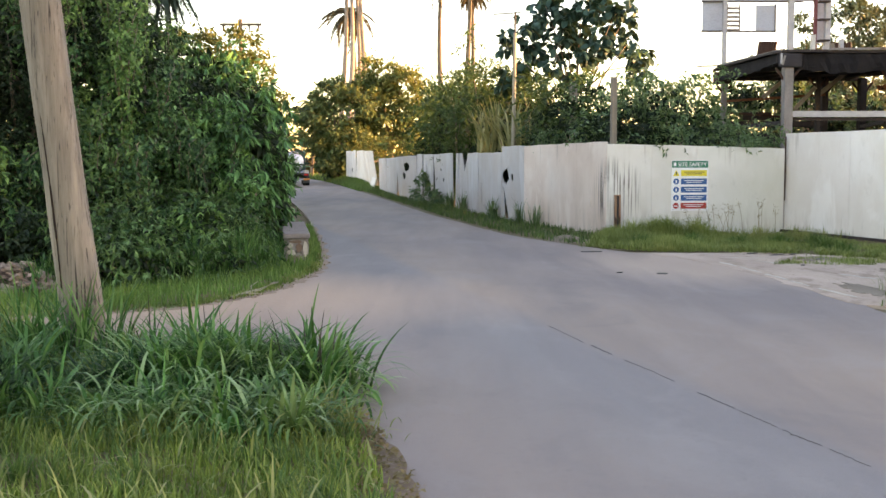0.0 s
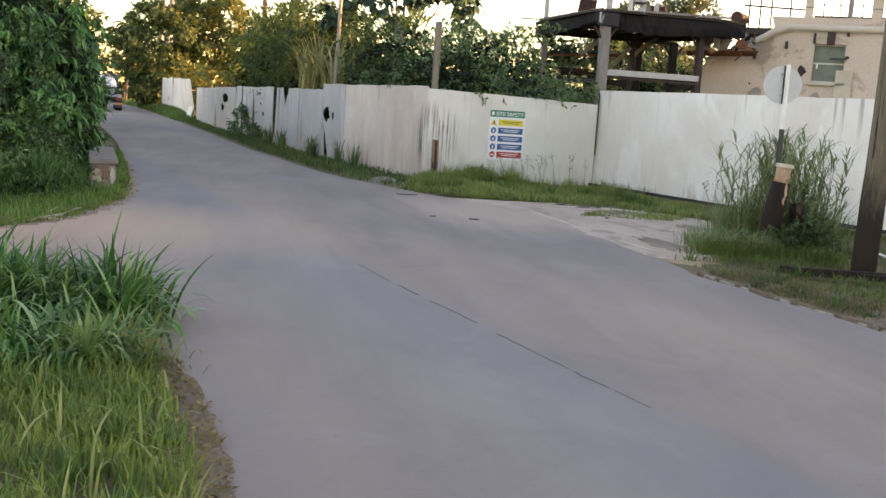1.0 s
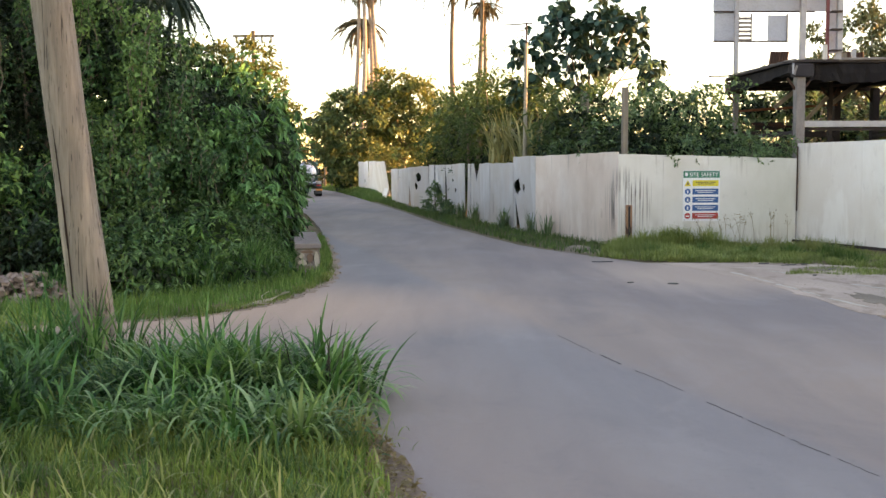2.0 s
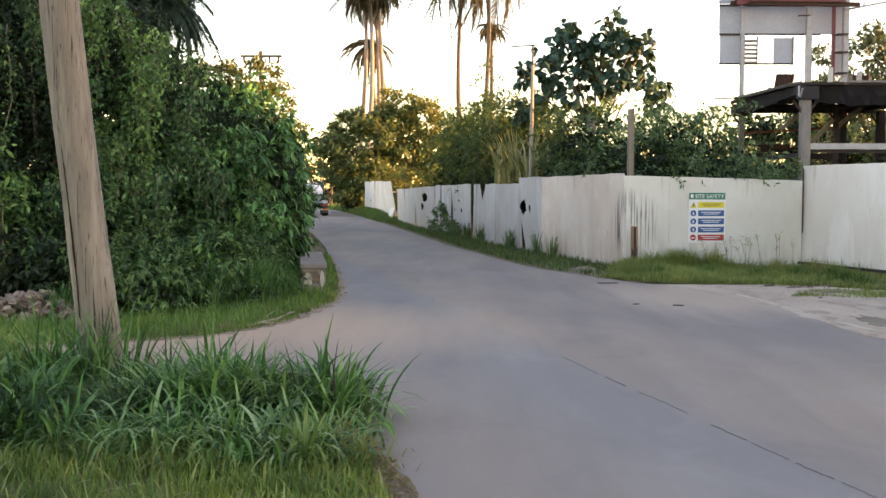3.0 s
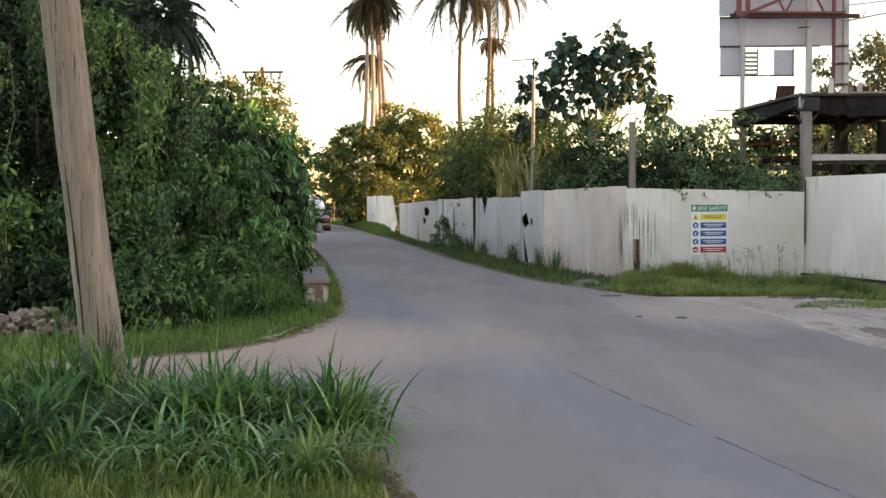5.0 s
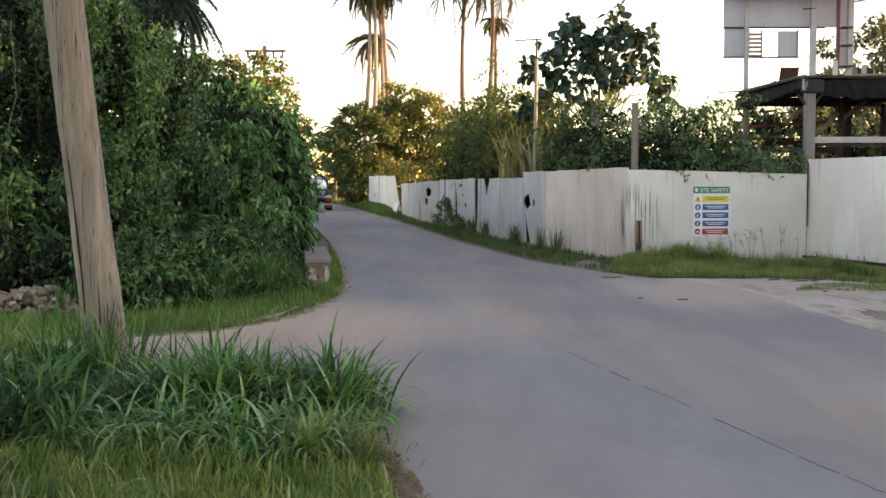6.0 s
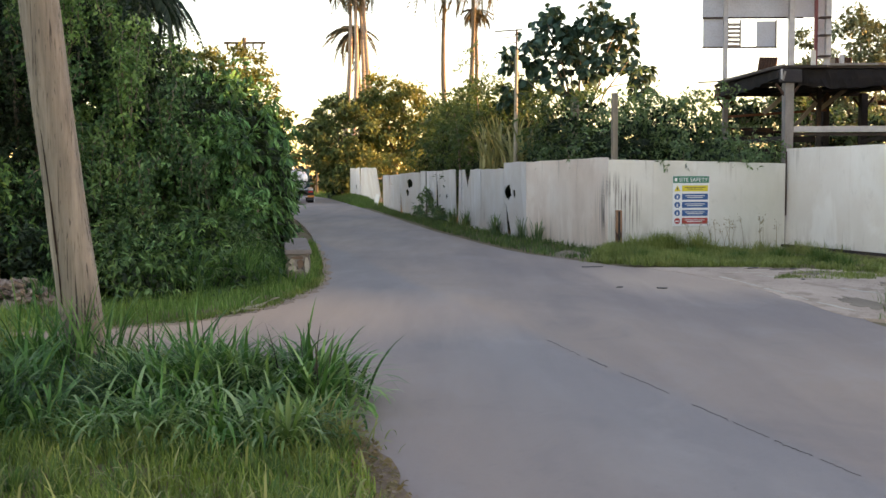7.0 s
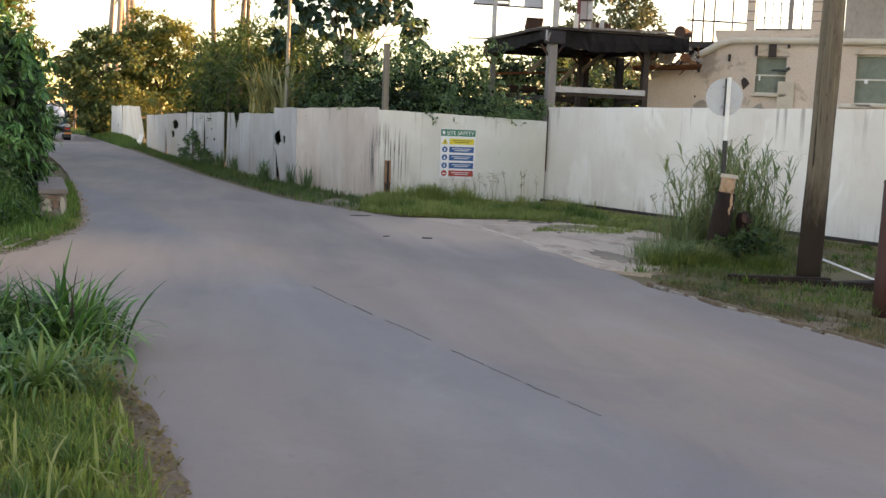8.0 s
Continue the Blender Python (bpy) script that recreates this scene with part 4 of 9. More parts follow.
def palm(name, at, height, label, rng, fronds=13, length=3.2, trunk_r=0.2, lean=(0, 0), bulge=0.2, fmat=None, lw=0.09, bark=None, group="", droop=(0.35, 1.25), rise=(-0.25, 0.7), sway=0.12):
    t = thing(name, (at[0], at[1], 0), label, "palm tree", group)
    pts, rad = [], []
    for i in range(13):
        s = i / 12
        pts.append((at[0] + lean[0] * s * s + sway * math.sin(5 * s + at[0]), at[1] + lean[1] * s * s, height * s - 0.1 * (1 - s)))
        rad.append(trunk_r * (1.15 - 0.45 * s + bulge * math.exp(-((s - 0.4) / 0.2) ** 2)))
    part("trunk", tube(bmesh.new(), pts, rad, 10, 0.03, random.Random(3)), bark or M_PALMBARK, t, smooth=True)
    top = Vector(pts[-1])
    for k in range(fronds):
        v, f = frond(rng, length * rng.uniform(0.8, 1.1), rng.uniform(*droop), 34, width=lw)
        a = 2 * math.pi * (k / fronds) + rng.uniform(-0.25, 0.25)
        pitch = rng.uniform(*rise)
        m = np.array((Matrix.Translation(top) @ Matrix.Rotation(a, 4, "Z") @ Matrix.Rotation(-pitch, 4, "Y")))
        arr_part("frond", v @ m[:3, :3].T + m[:3, 3], f, fmat or M_PALMLEAF, t)
    return t


# ---- ground, road ----
ROAD_R = [(15.0, -45.0), (13.0, -25.0), (10.5, -8.0), (8.5, 1.0), (7.1, 6.0), (6.62, 9.0), (6.37, 10.3), (6.1, 11.5), (5.9, 13.0), (6.0, 15.2), (5.9, 18.5), (5.4, 21.6), (4.3, 23.3), (3.4, 25.3), (2.8, 26.6), (1.85, 30.3), (0.3, 39.0), (-1.85, 53.5), (-3.8, 66.5), (-7.1, 88.0), (-9.8, 104.0), (-13.2, 118.0), (-24.0, 130.0), (-45.0, 140.0)]
ROAD_L = [(-50.0, 132.0), (-29.0, 122.0), (-19.5, 112.0), (-14.5, 100.0), (-11.2, 82.0), (-7.6, 59.0), (-5.0, 43.6), (-3.3, 31.8), (-2.35, 24.5), (-1.95, 20.5), (-2.0, 18.4), (-2.35, 16.3), (-2.9, 15.1), (-3.7, 14.2), (-5.0, 13.9), (-9.0, 14.2), (-16.0, 15.0),
          (-16.0, 12.6), (-9.0, 12.4), (-5.0, 12.3), (-3.2, 12.0), (-2.0, 11.2), (-1.18, 10.0), (-0.78, 8.8), (-0.47, 7.7), (-0.24, 6.5), (-0.10, 5.4), (0.05, 1.0), (0.9, -8.0), (3.0, -25.0), (5.0, -45.0)]
r_line = smooth_line(ROAD_R, 90)
l_line = smooth_line(ROAD_L, 130)
rj = np.random.default_rng(5)
road_outline = [(x + rj.normal(0, 0.035), y + rj.normal(0, 0.035)) for x, y in np.vstack([r_line, l_line])]


def on_road(x, y):
    return inside(road_outline, x, y)


def ground_sheet():
    """One sheet to the horizon, finer near the road, a little uneven off the road."""
    ax = np.concatenate([np.linspace(-2500, -80, 12), np.linspace(-70, -16, 19), np.linspace(-15, 20, 106), np.linspace(21, 80, 20), np.linspace(100, 2500, 12)])
    ay = np.concatenate([np.linspace(-2500, -40, 10), np.linspace(-38, 0, 39), np.linspace(0.5, 40, 118), np.linspace(41, 150, 56), np.linspace(170, 2800, 12)])
    X, Y = np.meshgrid(ax, ay)
    x, y = X.ravel(), Y.ravel()
    z = np.array([0.05 * noise.noise((a * 0.5, b * 0.5, 0)) + 0.02 * noise.noise((a * 2.1, b * 2.1, 3)) if abs(a) < 80 and -45 < b < 160 else 0.0 for a, b in zip(x, y)])
    z = np.where(on_road(x, y), -0.09, z - 0.055)
    n, m = len(ax), len(ay)
    i = (np.arange(m - 1)[:, None] * n + np.arange(n - 1)[None, :]).ravel()
    return np.stack([x, y, z], 1), np.stack([i, i + 1, i + 1 + n, i + n], 1)


gv, gf = ground_sheet()
tagged(arr_part("ground", gv, gf, M_SOIL, smooth=True), "uneven grassy soil beside the road", "ground", kind="structure")
road = tagged(part("road", slab(bmesh.new(), road_outline, -0.12, 0.0), M_ROAD), "worn grey asphalt road curving past a white hoarding", "road", kind="structure")

# broken apron beside the road
apron_line = smooth_line([(4.4, 22.9), (5.2, 21.4), (5.66, 19.0), (5.78, 16.9), (5.92, 14.6), (6.9, 14.4), (7.2, 15.6), (8.6, 17.4), (9.5, 19.6), (9.0, 21.4), (8.1, 22.4), (6.4, 23.0)], 60)
tagged(part("concrete_apron", slab(bmesh.new(), [(x + rj.normal(0, 0.09), y + rj.normal(0, 0.09)) for x, y in apron_line], -0.1, 0.004), M_APRON), "pale broken concrete apron beside the road", "pavement", kind="structure")
er = random.Random(44)
for a, b, w in (((5.72, 20.7), (5.80, 19.9), 0.05), ((5.82, 19.7), (5.90, 18.7), 0.035), ((5.91, 18.5), (5.97, 17.6), 0.055), ((5.98, 17.4), (6.03, 16.7), 0.03), ((6.05, 16.4), (6.22, 15.3), 0.05), ((6.5, 20.9), (6.9, 20.2), 0.05), ((6.2, 21.6), (6.9, 21.5), 0.06), ((7.2, 18.4), (7.5, 17.6), 0.06)):
    left = [(a[0] + (b[0] - a[0]) * q / 6 - w * er.uniform(0.2, 1.2), a[1] + (b[1] - a[1]) * q / 6) for q in range(7)]
    right = [(a[0] + (b[0] - a[0]) * q / 6 + w * er.uniform(0.2, 1.2), a[1] + (b[1] - a[1]) * q / 6 + 0.02) for q in range(7)]
    tagged(part("trim", slab(bmesh.new(), left + right[::-1], 0.0, 0.009), M_COPING), "pale worn scrap of concrete edge strip", "edging", kind="structure")
for x, y, rx, ry, mt, k in ((7.9, 21.3, 0.9, 0.5, M_DIRT, 2), (8.5, 18.9, 0.4, 0.6, M_DIRT, 4), (6.7, 16.2, 0.3, 0.9, M_DIRT, 5), (7.6, 22.3, 0.9, 0.25, M_LITTER, 6)):
    pr = random.Random(300 + k)
    rim = [(x + rx * pr.uniform(0.4, 1.2) * math.cos(q * 0.1745), y + ry * pr.uniform(0.4, 1.2) * math.sin(q * 0.1745)) for q in range(36)]
    tagged(part("dirt_patch", slab(bmesh.new(), rim, -0.02, 0.012), mt), "brown dirt washed over the broken apron", "soil", kind="structure")

# dark joint across the asphalt, broken into runs
def crack_strip(pts, w, rng):
    ln = smooth_line(pts, max(6, len(pts) * 7))
    left, right = [], []
    for k, (x, y) in enumerate(ln):
        d = ln[min(k + 1, len(ln) - 1)] - ln[max(k - 1, 0)]
        nrm = np.array([-d[1], d[0]]) / np.linalg.norm(d)
        ww = w * 0.65 * rng.uniform(0.2, 1.3) * (0.3 if k in (0, len(ln) - 1) else 1)
        off = rng.normal(0, 0.007)
        left.append((x + nrm[0] * (ww + off), y + nrm[1] * (ww + off)))
        right.append((x - nrm[0] * (ww - off), y - nrm[1] * (ww - off)))
    return slab(bmesh.new(), left + right[::-1], 0.001, 0.005)


cr = np.random.default_rng(8)
for run, w in (([(1.46, 12.75), (1.57, 12.2), (1.70, 11.6)], 0.006), ([(1.76, 11.4), (1.82, 11.1), (1.88, 10.85)], 0.022), ([(1.95, 10.55), (2.1, 10.0), (2.2, 9.5)], 0.005), ([(2.30, 9.05), (2.38, 8.7), (2.44, 8.42)], 0.008), ([(2.45, 8.38), (2.52, 8.1), (2.58, 7.85)], 0.006), ([(2.60, 7.75), (2.66, 7.5), (2.72, 7.3)], 0.008), ([(2.74, 7.22), (2.85, 6.8)], 0.006)):
    tagged(part("road_crack", crack_strip(run, w * 0.7, cr), M_FAINTCRACK if w < 0.007 else M_CRACK, road), "")

# kerb stones along the verge, sunk and broken
def kerb_run(pts, n, skip, top, wide=0.12):
    t = thing("kerb", (pts[0][0], pts[0][1], 0), "low worn concrete kerb half buried in grass", "kerb", kind="structure")
    ln = smooth_line(pts, n + 1)
    r = random.Random(17)
    for k in range(n):
        if k in skip:
            continue
        a, b = ln[k], ln[k + 1]
        d, c = b - a, (a + b) / 2
        L = np.linalg.norm(d) * r.uniform(0.45, 0.97)
        part("kerb_stone", box(bmesh.new(), c[0] + r.uniform(-0.02, 0.02), c[1], top - 0.1 + r.uniform(-0.014, 0.012), L, wide, 0.2, math.degrees(math.atan2(d[1], d[0])) + r.uniform(-3, 3), 0.025), M_KERB, t)
    return t


kerb_run([(6.02, 13.1), (6.2, 11.6), (6.45, 10.3), (6.7, 9.0), (7.15, 6.4)], 15, (3, 7, 10, 13), 0.007, 0.045)
kerb_run([(-4.3, 13.95), (-3.7, 14.3), (-3.0, 15.1), (-2.5, 16.1), (-2.25, 17.1)], 22, (1, 2, 4, 5, 6, 8, 9, 10, 13, 14, 16, 18, 20), 0.016, 0.06)


# ---- white hoarding ----
def board(name, parent, a, b, h, h2, lift=0.0, lean=0.0, hole=None, thick=0.03, mat=None):
    """One board of the hoarding from a to b on the ground, h high; hole: (u, v) outline in metres."""
    a, b = np.array(a), np.array(b)
    L = float(np.linalg.norm(b - a))
    bm = slab(bmesh.new(), [(0.002, 0), (L - 0.002, 0), (L - 0.002, h2), (L * 0.5, (h + h2) / 2 + 0.008), (0.002, h)], -thick, 0.0, hole)
    ang = math.degrees(math.atan2(b[1] - a[1], b[0] - a[0]))
    turned(bm, pose(a[0], a[1], lift, 0, 0, ang) @ pose(0, 0, 0, 90 + lean))
    return part(name, bm, mat or M_HOARD, parent)


def ragged(u, v, ru, rv, seed, n=13):
    r = random.Random(seed)
    return [(u + ru * r.uniform(0.6, 1.15) * math.cos(2 * math.pi * k / n), v + rv * r.uniform(0.6, 1.15) * math.sin(2 * math.pi * k / n)) for k in range(n)]


def hoarding(name, line, heights, width, label, holes=None, seed=1, gaps=(), lift0=0.0, mat=None, tilt=None):
    """Boards about width wide along a line of points; heights at those points; rails and posts behind."""
    t = thing(name, (line[0][0], line[0][1], 0), label, "hoarding", kind="structure")
    r = random.Random(seed)
    pts = np.array(line, dtype=float)
    seg = np.linalg.norm(np.diff(pts, axis=0), axis=1)
    cum = np.concatenate([[0], np.cumsum(seg)])
    n = max(1, round(cum[-1] / width))
    s = np.linspace(0, cum[-1], n + 1)
    X, Y, Hh = (np.interp(s, cum, pts[:, 0]), np.interp(s, cum, pts[:, 1]), np.interp(s, cum, heights))
    for k in range(n):
        a, b = (X[k], Y[k]), (X[k + 1], Y[k + 1])
        jit = r.uniform(-0.03, 0.03) * (1.5 if k in gaps or k + 1 in gaps else 0.25)
        h, h2 = Hh[k] + jit, Hh[k + 1] + jit
        lean = r.uniform(-0.25, 0.25)
        if k in gaps:
            lean += 2.5
            a = (a[0] + 0.20 * (b[0] - a[0]), a[1] + 0.20 * (b[1] - a[1]))
        lean += (tilt or {}).get(k, 0.0)
        board("panel", t, a, b, h, h2, lift0 - 0.02, lean, [(holes or {})[k]] if k in (holes or {}) else None, mat=mat)
    for z in (0.5, 1.9):
        bm = bmesh.new()
        for k in range(n):
            o = np.array([-(Y[k + 1] - Y[k]), X[k + 1] - X[k]])
            o = o / np.linalg.norm(o) * 0.085
            bar(bm, (X[k] + o[0], Y[k] + o[1], z), (X[k + 1] + o[0], Y[k + 1] + o[1], z), 0.07)
        part("rail", bm, M_POSTWOOD, t)
    return t


def left_hoarding():
    """Boards from the far end: (y far, y near, top far, top near, gap at the foot of the far edge, lean, set back)."""
    t = thing("wall_1", (4.75, 28.1, 0), "long white painted hoarding, stained, torn and leaning", "hoarding", kind="structure")
    rows = [(71.4, 66.2, 2.10, 2.10, 0, 0.5, 0), (66.1, 59.25, 2.10, 2.12, 0, -0.5, 0), (59.2, 53.4, 2.16, 2.20, 0.5, 1.2, 0.02), (53.3, 52.1, 2.27, 2.26, 0, 0, 0), (51.95, 49.7, 2.26, 2.25, 0.15, -0.8, 0), (49.6, 48.25, 2.26, 2.24, 0, 2.2, 0.12),
            (48.1, 44.9, 2.27, 2.28, 0, 0.6, 0), (44.0, 43.55, 2.26, 2.25, -0.4, 0.8, 0), (43.5, 41.6, 2.26, 2.25, 0, 0, 0), (41.6, 39.75, 2.25, 2.26, 0, 0.2, 0), (39.73, 37.9, 2.25, 2.24, 0.04, -0.2, 0), (37.88, 36.0, 2.24, 2.24, 0, 0, 0),
            (35.95, 34.1, 2.44, 2.44, 0.04, 0.3, 0), (34.1, 32.25, 2.43, 2.44, 0, 0, 0), (32.25, 30.2, 2.45, 2.45, 0, 0.1, 0), (30.2, 28.1, 2.46, 2.46, 0, 0, 0)]
    for k, (ya, yb, ha, hb, cut, lean, back) in enumerate(rows):
        pa, pb = np.array([float(hoarding_x(ya)), ya]), np.array([float(hoarding_x(yb)), yb])
        L = float(np.linalg.norm(pb - pa))
        out = [(cut, -0.02), (L - 0.004, -0.02), (L - 0.004, hb), (L * 0.62, hb + 0.012), (L * 0.3, (ha + hb) / 2 - 0.012), (0.004, ha)]
        holes = []
        if k == 1:
            holes = [ragged(1.0, 1.55, 0.28, 0.11, 5, 9)]
        if k == 2:
            holes = [ragged(3.1, 1.66, 0.95, 0.27, 9, 15), ragged(2.3, 1.16, 0.55, 0.20, 12, 11)]
        if k == 4:
            holes = [[(0.5, 2.1), (0.62, 2.1), (1.1, 1.2), (0.98, 1.2)]]
        if k == 6:
            holes = [ragged(0.9, 1.12, 0.26, 0.11, 6, 9)]
        if k == 8:
            out = [(cut, -0.02), (L - 0.004, -0.02), (L - 0.004, hb), (L * 0.93, hb), (L * 0.86, 2.02), (L * 0.72, 1.84), (L * 0.60, 1.52), (L * 0.50, 1.80), (L * 0.40, 1.98), (L * 0.28, ha), (0.004, ha)]
        if k == 10:
            holes = [[(0.5, 1.15), (0.56, 1.16), (0.66, 0.5), (0.60, 0.3)]]
        if k == 12:
            holes = [ragged(0.36, 1.46, 0.33, 0.31, 4, 17), ragged(0.92, 1.42, 0.14, 0.17, 8, 11), [(0.13, 1.08), (0.18, 1.1), (0.40, 0.55), (0.62, 0.08), (0.26, 0.06), (0.2, 0.5)]]
        if k == 15:
            holes = [[(1.1, 0.95), (1.14, 0.96), (1.15, 0.70), (1.11, 0.68)]]
        bm = slab(bmesh.new(), out, -0.03, 0.0, holes)
        nrm = np.array([-(pb - pa)[1], (pb - pa)[0]]) / L
        turned(bm, pose(pa[0] + nrm[0] * back, pa[1] + nrm[1] * back, 0, 0, 0, math.degrees(math.atan2(pb[1] - pa[1], pb[0] - pa[0]))) @ pose(0, 0, 0, 90 + lean))
        part("panel", bm, M_BLUEBOARD if k < 13 else M_PINKWALL, t)
    ys = np.linspace(71.4, 28.2, 24)
    for z in (0.5, 1.95):
        bm = bmesh.new()
        for ya, yb in zip(ys, ys[1:]):
            bar(bm, (float(hoarding_x(ya)) + 0.13, ya, z), (float(hoarding_x(yb)) + 0.13, yb, z), 0.07)
        part("rail", bm, M_DARKSTEEL, t)
    return t


left_hoarding()
hoarding("wall_2", [(4.76, 28.08), (9.57, 28.5)], [2.42, 2.31], 1.22, "white painted hoarding with dark run marks behind grass", None, 5, mat=M_GREENWALL)
wall_right = hoarding("wall_3", [(9.6, 28.55), (12.9, 18.0), (16.5, 6.5)], [2.61, 2.61, 2.61], 2.44, "tall white hoarding of wide boards with rust stains", None, 7, lift0=0.09)
hoarding("wall_4", [(-6.7, 93.5), (-4.7, 81.5), (-3.05, 71.8)], [2.48, 2.42, 2.35], 2.2, "far end of the white hoarding, boards broken and askew", {2: ragged(1.0, 0.9, 0.4, 0.25, 3)}, 9, (3, 7), 0.30, tilt={6: 5.0, 7: 8.0, 8: 10.0, 9: 9.0})

# low grassy bank between the road and the far hoarding
bank_y = np.linspace(70.0, 128.0, 40)
edge_x = np.interp(bank_y, [66.5, 88.0, 104.0, 118.0, 130.0], [-3.8, -7.1, -9.8, -13.2, -24.0])
back_x = np.interp(bank_y, [71.8, 81.5, 93.5, 104.0, 130.0], [-2.9, -4.5, -6.5, -7.6, -8.5])
rise = 0.46 * np.clip((bank_y - 70.0) / 11.0, 0, 1)
bank_v = np.concatenate([np.stack([edge_x + (back_x - edge_x) * s + 0.12 * s, bank_y, -0.06 + rise * (s ** 0.8)], 1) for s in np.linspace(0, 1, 6)])
i = (np.arange(5)[:, None] * 40 + np.arange(39)[None, :]).ravel()
tagged(arr_part("bank", bank_v, np.stack([i, i + 40, i + 41, i + 1], 1), M_SOIL, smooth=True), "low grassy bank below the far hoarding", "ground", kind="structure")

# pale soil heap near the corner of the hoarding
bm = bmesh.new()
hr = random.Random(29)
rings = [[bm.verts.new((3.55 + 0.62 * s * math.cos(q * 0.449) * (1 + hr.uniform(-0.12, 0.12)), 26.7 + 0.5 * s * math.sin(q * 0.449), 0.19 * (1 - s ** 1.6) - 0.07 + hr.uniform(-0.012, 0.012))) for q in range(14)] for s in (1.0, 0.8, 0.55, 0.3, 0.1)]
for ra, rb_ in zip(rings, rings[1:]):
    for q in range(14):
        bm.faces.new((ra[q], ra[(q + 1) % 14], rb_[(q + 1) % 14], rb_[q]))
bm.faces.new(rings[-1])
tagged(part("soil_heap", bm, M_DIRT, smooth=True), "low pale soil heap on the verge", "soil heap")

# loose board leaning out at the far end of the hoarding
lb = thing("loose_board", (-3.4, 72.5, 0), "fallen white board lying against the hoarding", "board")
part("sheet", turned(box(bmesh.new(), 0, 0, 0.42, 2.6, 0.03, 0.85), pose(-3.55, 72.6, 0, 16, 0, 99)), M_HOARD, lb)

# dark gate post capping at the low joint in the right hoarding
part("joint_cover", box(bmesh.new(), 9.575, 28.45, 1.75, 0.016, 0.04, 1.7, 20), M_DARKRUST, wall_right)
# Dark bar added for the shade in the gap under the boards.
part("base_rail", turned(box(bmesh.new(), 0, 0, 0, 11.2, 0.06, 0.07), pose(11.17, 23.2, 0.10, 0, 0, -72.6)), M_DARKSTEEL, wall_right)

# ---- safety sign on the hoarding ----
def safety_sign():
    t = thing("safety_sign", (6.98, 28.2, 1.3), "white site safety board with green, yellow, blue and red bands", "sign")
    m0 = pose(6.485, 28.205, 0.64, 0, 0, 5.0)
    W, H = 1.0, 1.33

    def plate(name, u, v, w, h, mat, d, label=""):
        return part(name, turned(box(bmesh.new(), u + w / 2, -d, v + h / 2, w, 0.006, h), m0), mat, t, label)
    plate("board", 0, 0, W, H, M_PAPER, 0.0)
    head = plate("header_band", 0.01, H - 0.19, W - 0.02, 0.18, M_GREEN, 0.006, "green header band")
    rows = [("warning_band", 0.92, M_YELLOW), ("instruction_band", 0.70, M_BLUE), ("instruction_band", 0.485, M_BLUE), ("instruction_band", 0.27, M_BLUE), ("prohibition_band", 0.06, M_RED)]
    for nm, v, mt in rows:
        bandob = plate(nm, 0.26, v, 0.70, 0.155, mt, 0.006)
        ink = M_TAR if mt is M_YELLOW else M_PAPER
        for dz, u, w in ((0.09, 0.34, 0.54), (0.045, 0.40, 0.42)):
            part("text_bar", turned(box(bmesh.new(), u + w / 2, -0.011, v + dz + 0.012, w, 0.004, 0.018), m0), ink, bandob)
    for v, mt in ((0.92, M_YELLOW), (0.70, M_BLUE), (0.485, M_BLUE), (0.27, M_BLUE), (0.06, M_RED)):
        bm = bmesh.new()
        if mt is M_YELLOW:
            slab(bm, [(0.04, v), (0.22, v), (0.13, v + 0.16)], 0.004, 0.010)
            turned(bm, m0 @ pose(0, 0, 0, 90))
        else:
            rod(bm, (0.13, -0.004, v + 0.078), (0.13, -0.010, v + 0.078), 0.078, seg=24)
            turned(bm, m0)
        ic = part("pictogram", bm, mt, t)
        part("symbol", turned(box(bmesh.new(), 0.13, -0.013, v + 0.07, 0.035 if mt is not M_RED else 0.1, 0.004, 0.075 if mt is not M_RED else 0.03), m0), M_TAR if mt is M_YELLOW else M_PAPER, ic)
    part("pictogram", turned(box(bmesh.new(), 0.09, -0.011, H - 0.10, 0.07, 0.004, 0.09), m0), M_PAPER, t)
    tx = bpy.data.curves.new("header_text", "FONT")
    tx.body, tx.size, tx.extrude = "SITE SAFETY", 0.145, 0.002
    tmp = bpy.data.objects.new("header_text", tx)
    scene.collection.objects.link(tmp)
    bpy.context.view_layer.update()
    me = bpy.data.meshes.new_from_object(tmp.evaluated_get(bpy.context.evaluated_depsgraph_get()))
    bpy.data.objects.remove(tmp)
    me.transform(m0 @ pose(0.17, -0.012, H - 0.155, 90))
    me.materials.clear()
    me.materials.append(M_PAPER)
    me.name = "header_text"
    adopt(new("header_text", me), head)
    for u in (0.05, W - 0.05):
        for v in (0.03, H - 0.03):
            part("screw", turned(rod(bmesh.new(), (u, -0.002, v), (u, -0.012, v), 0.012, seg=8), m0), M_GREYSTEEL, t)


safety_sign()

# rusted stub post at the corner of the hoarding
rp = thing("stub_post", (5.02, 27.9, 0), "short rusty iron stub post beside the hoarding corner", "post")
part("plate", box(bmesh.new(), 5.02, 27.93, 0.48, 0.16, 0.10, 1.2, 5, 0.01), M_RUSTPEEL, rp)
part("flange", box(bmesh.new(), 5.02, 27.87, 0.48, 0.05, 0.05, 1.15, 5), M_DARKSTEEL, rp)


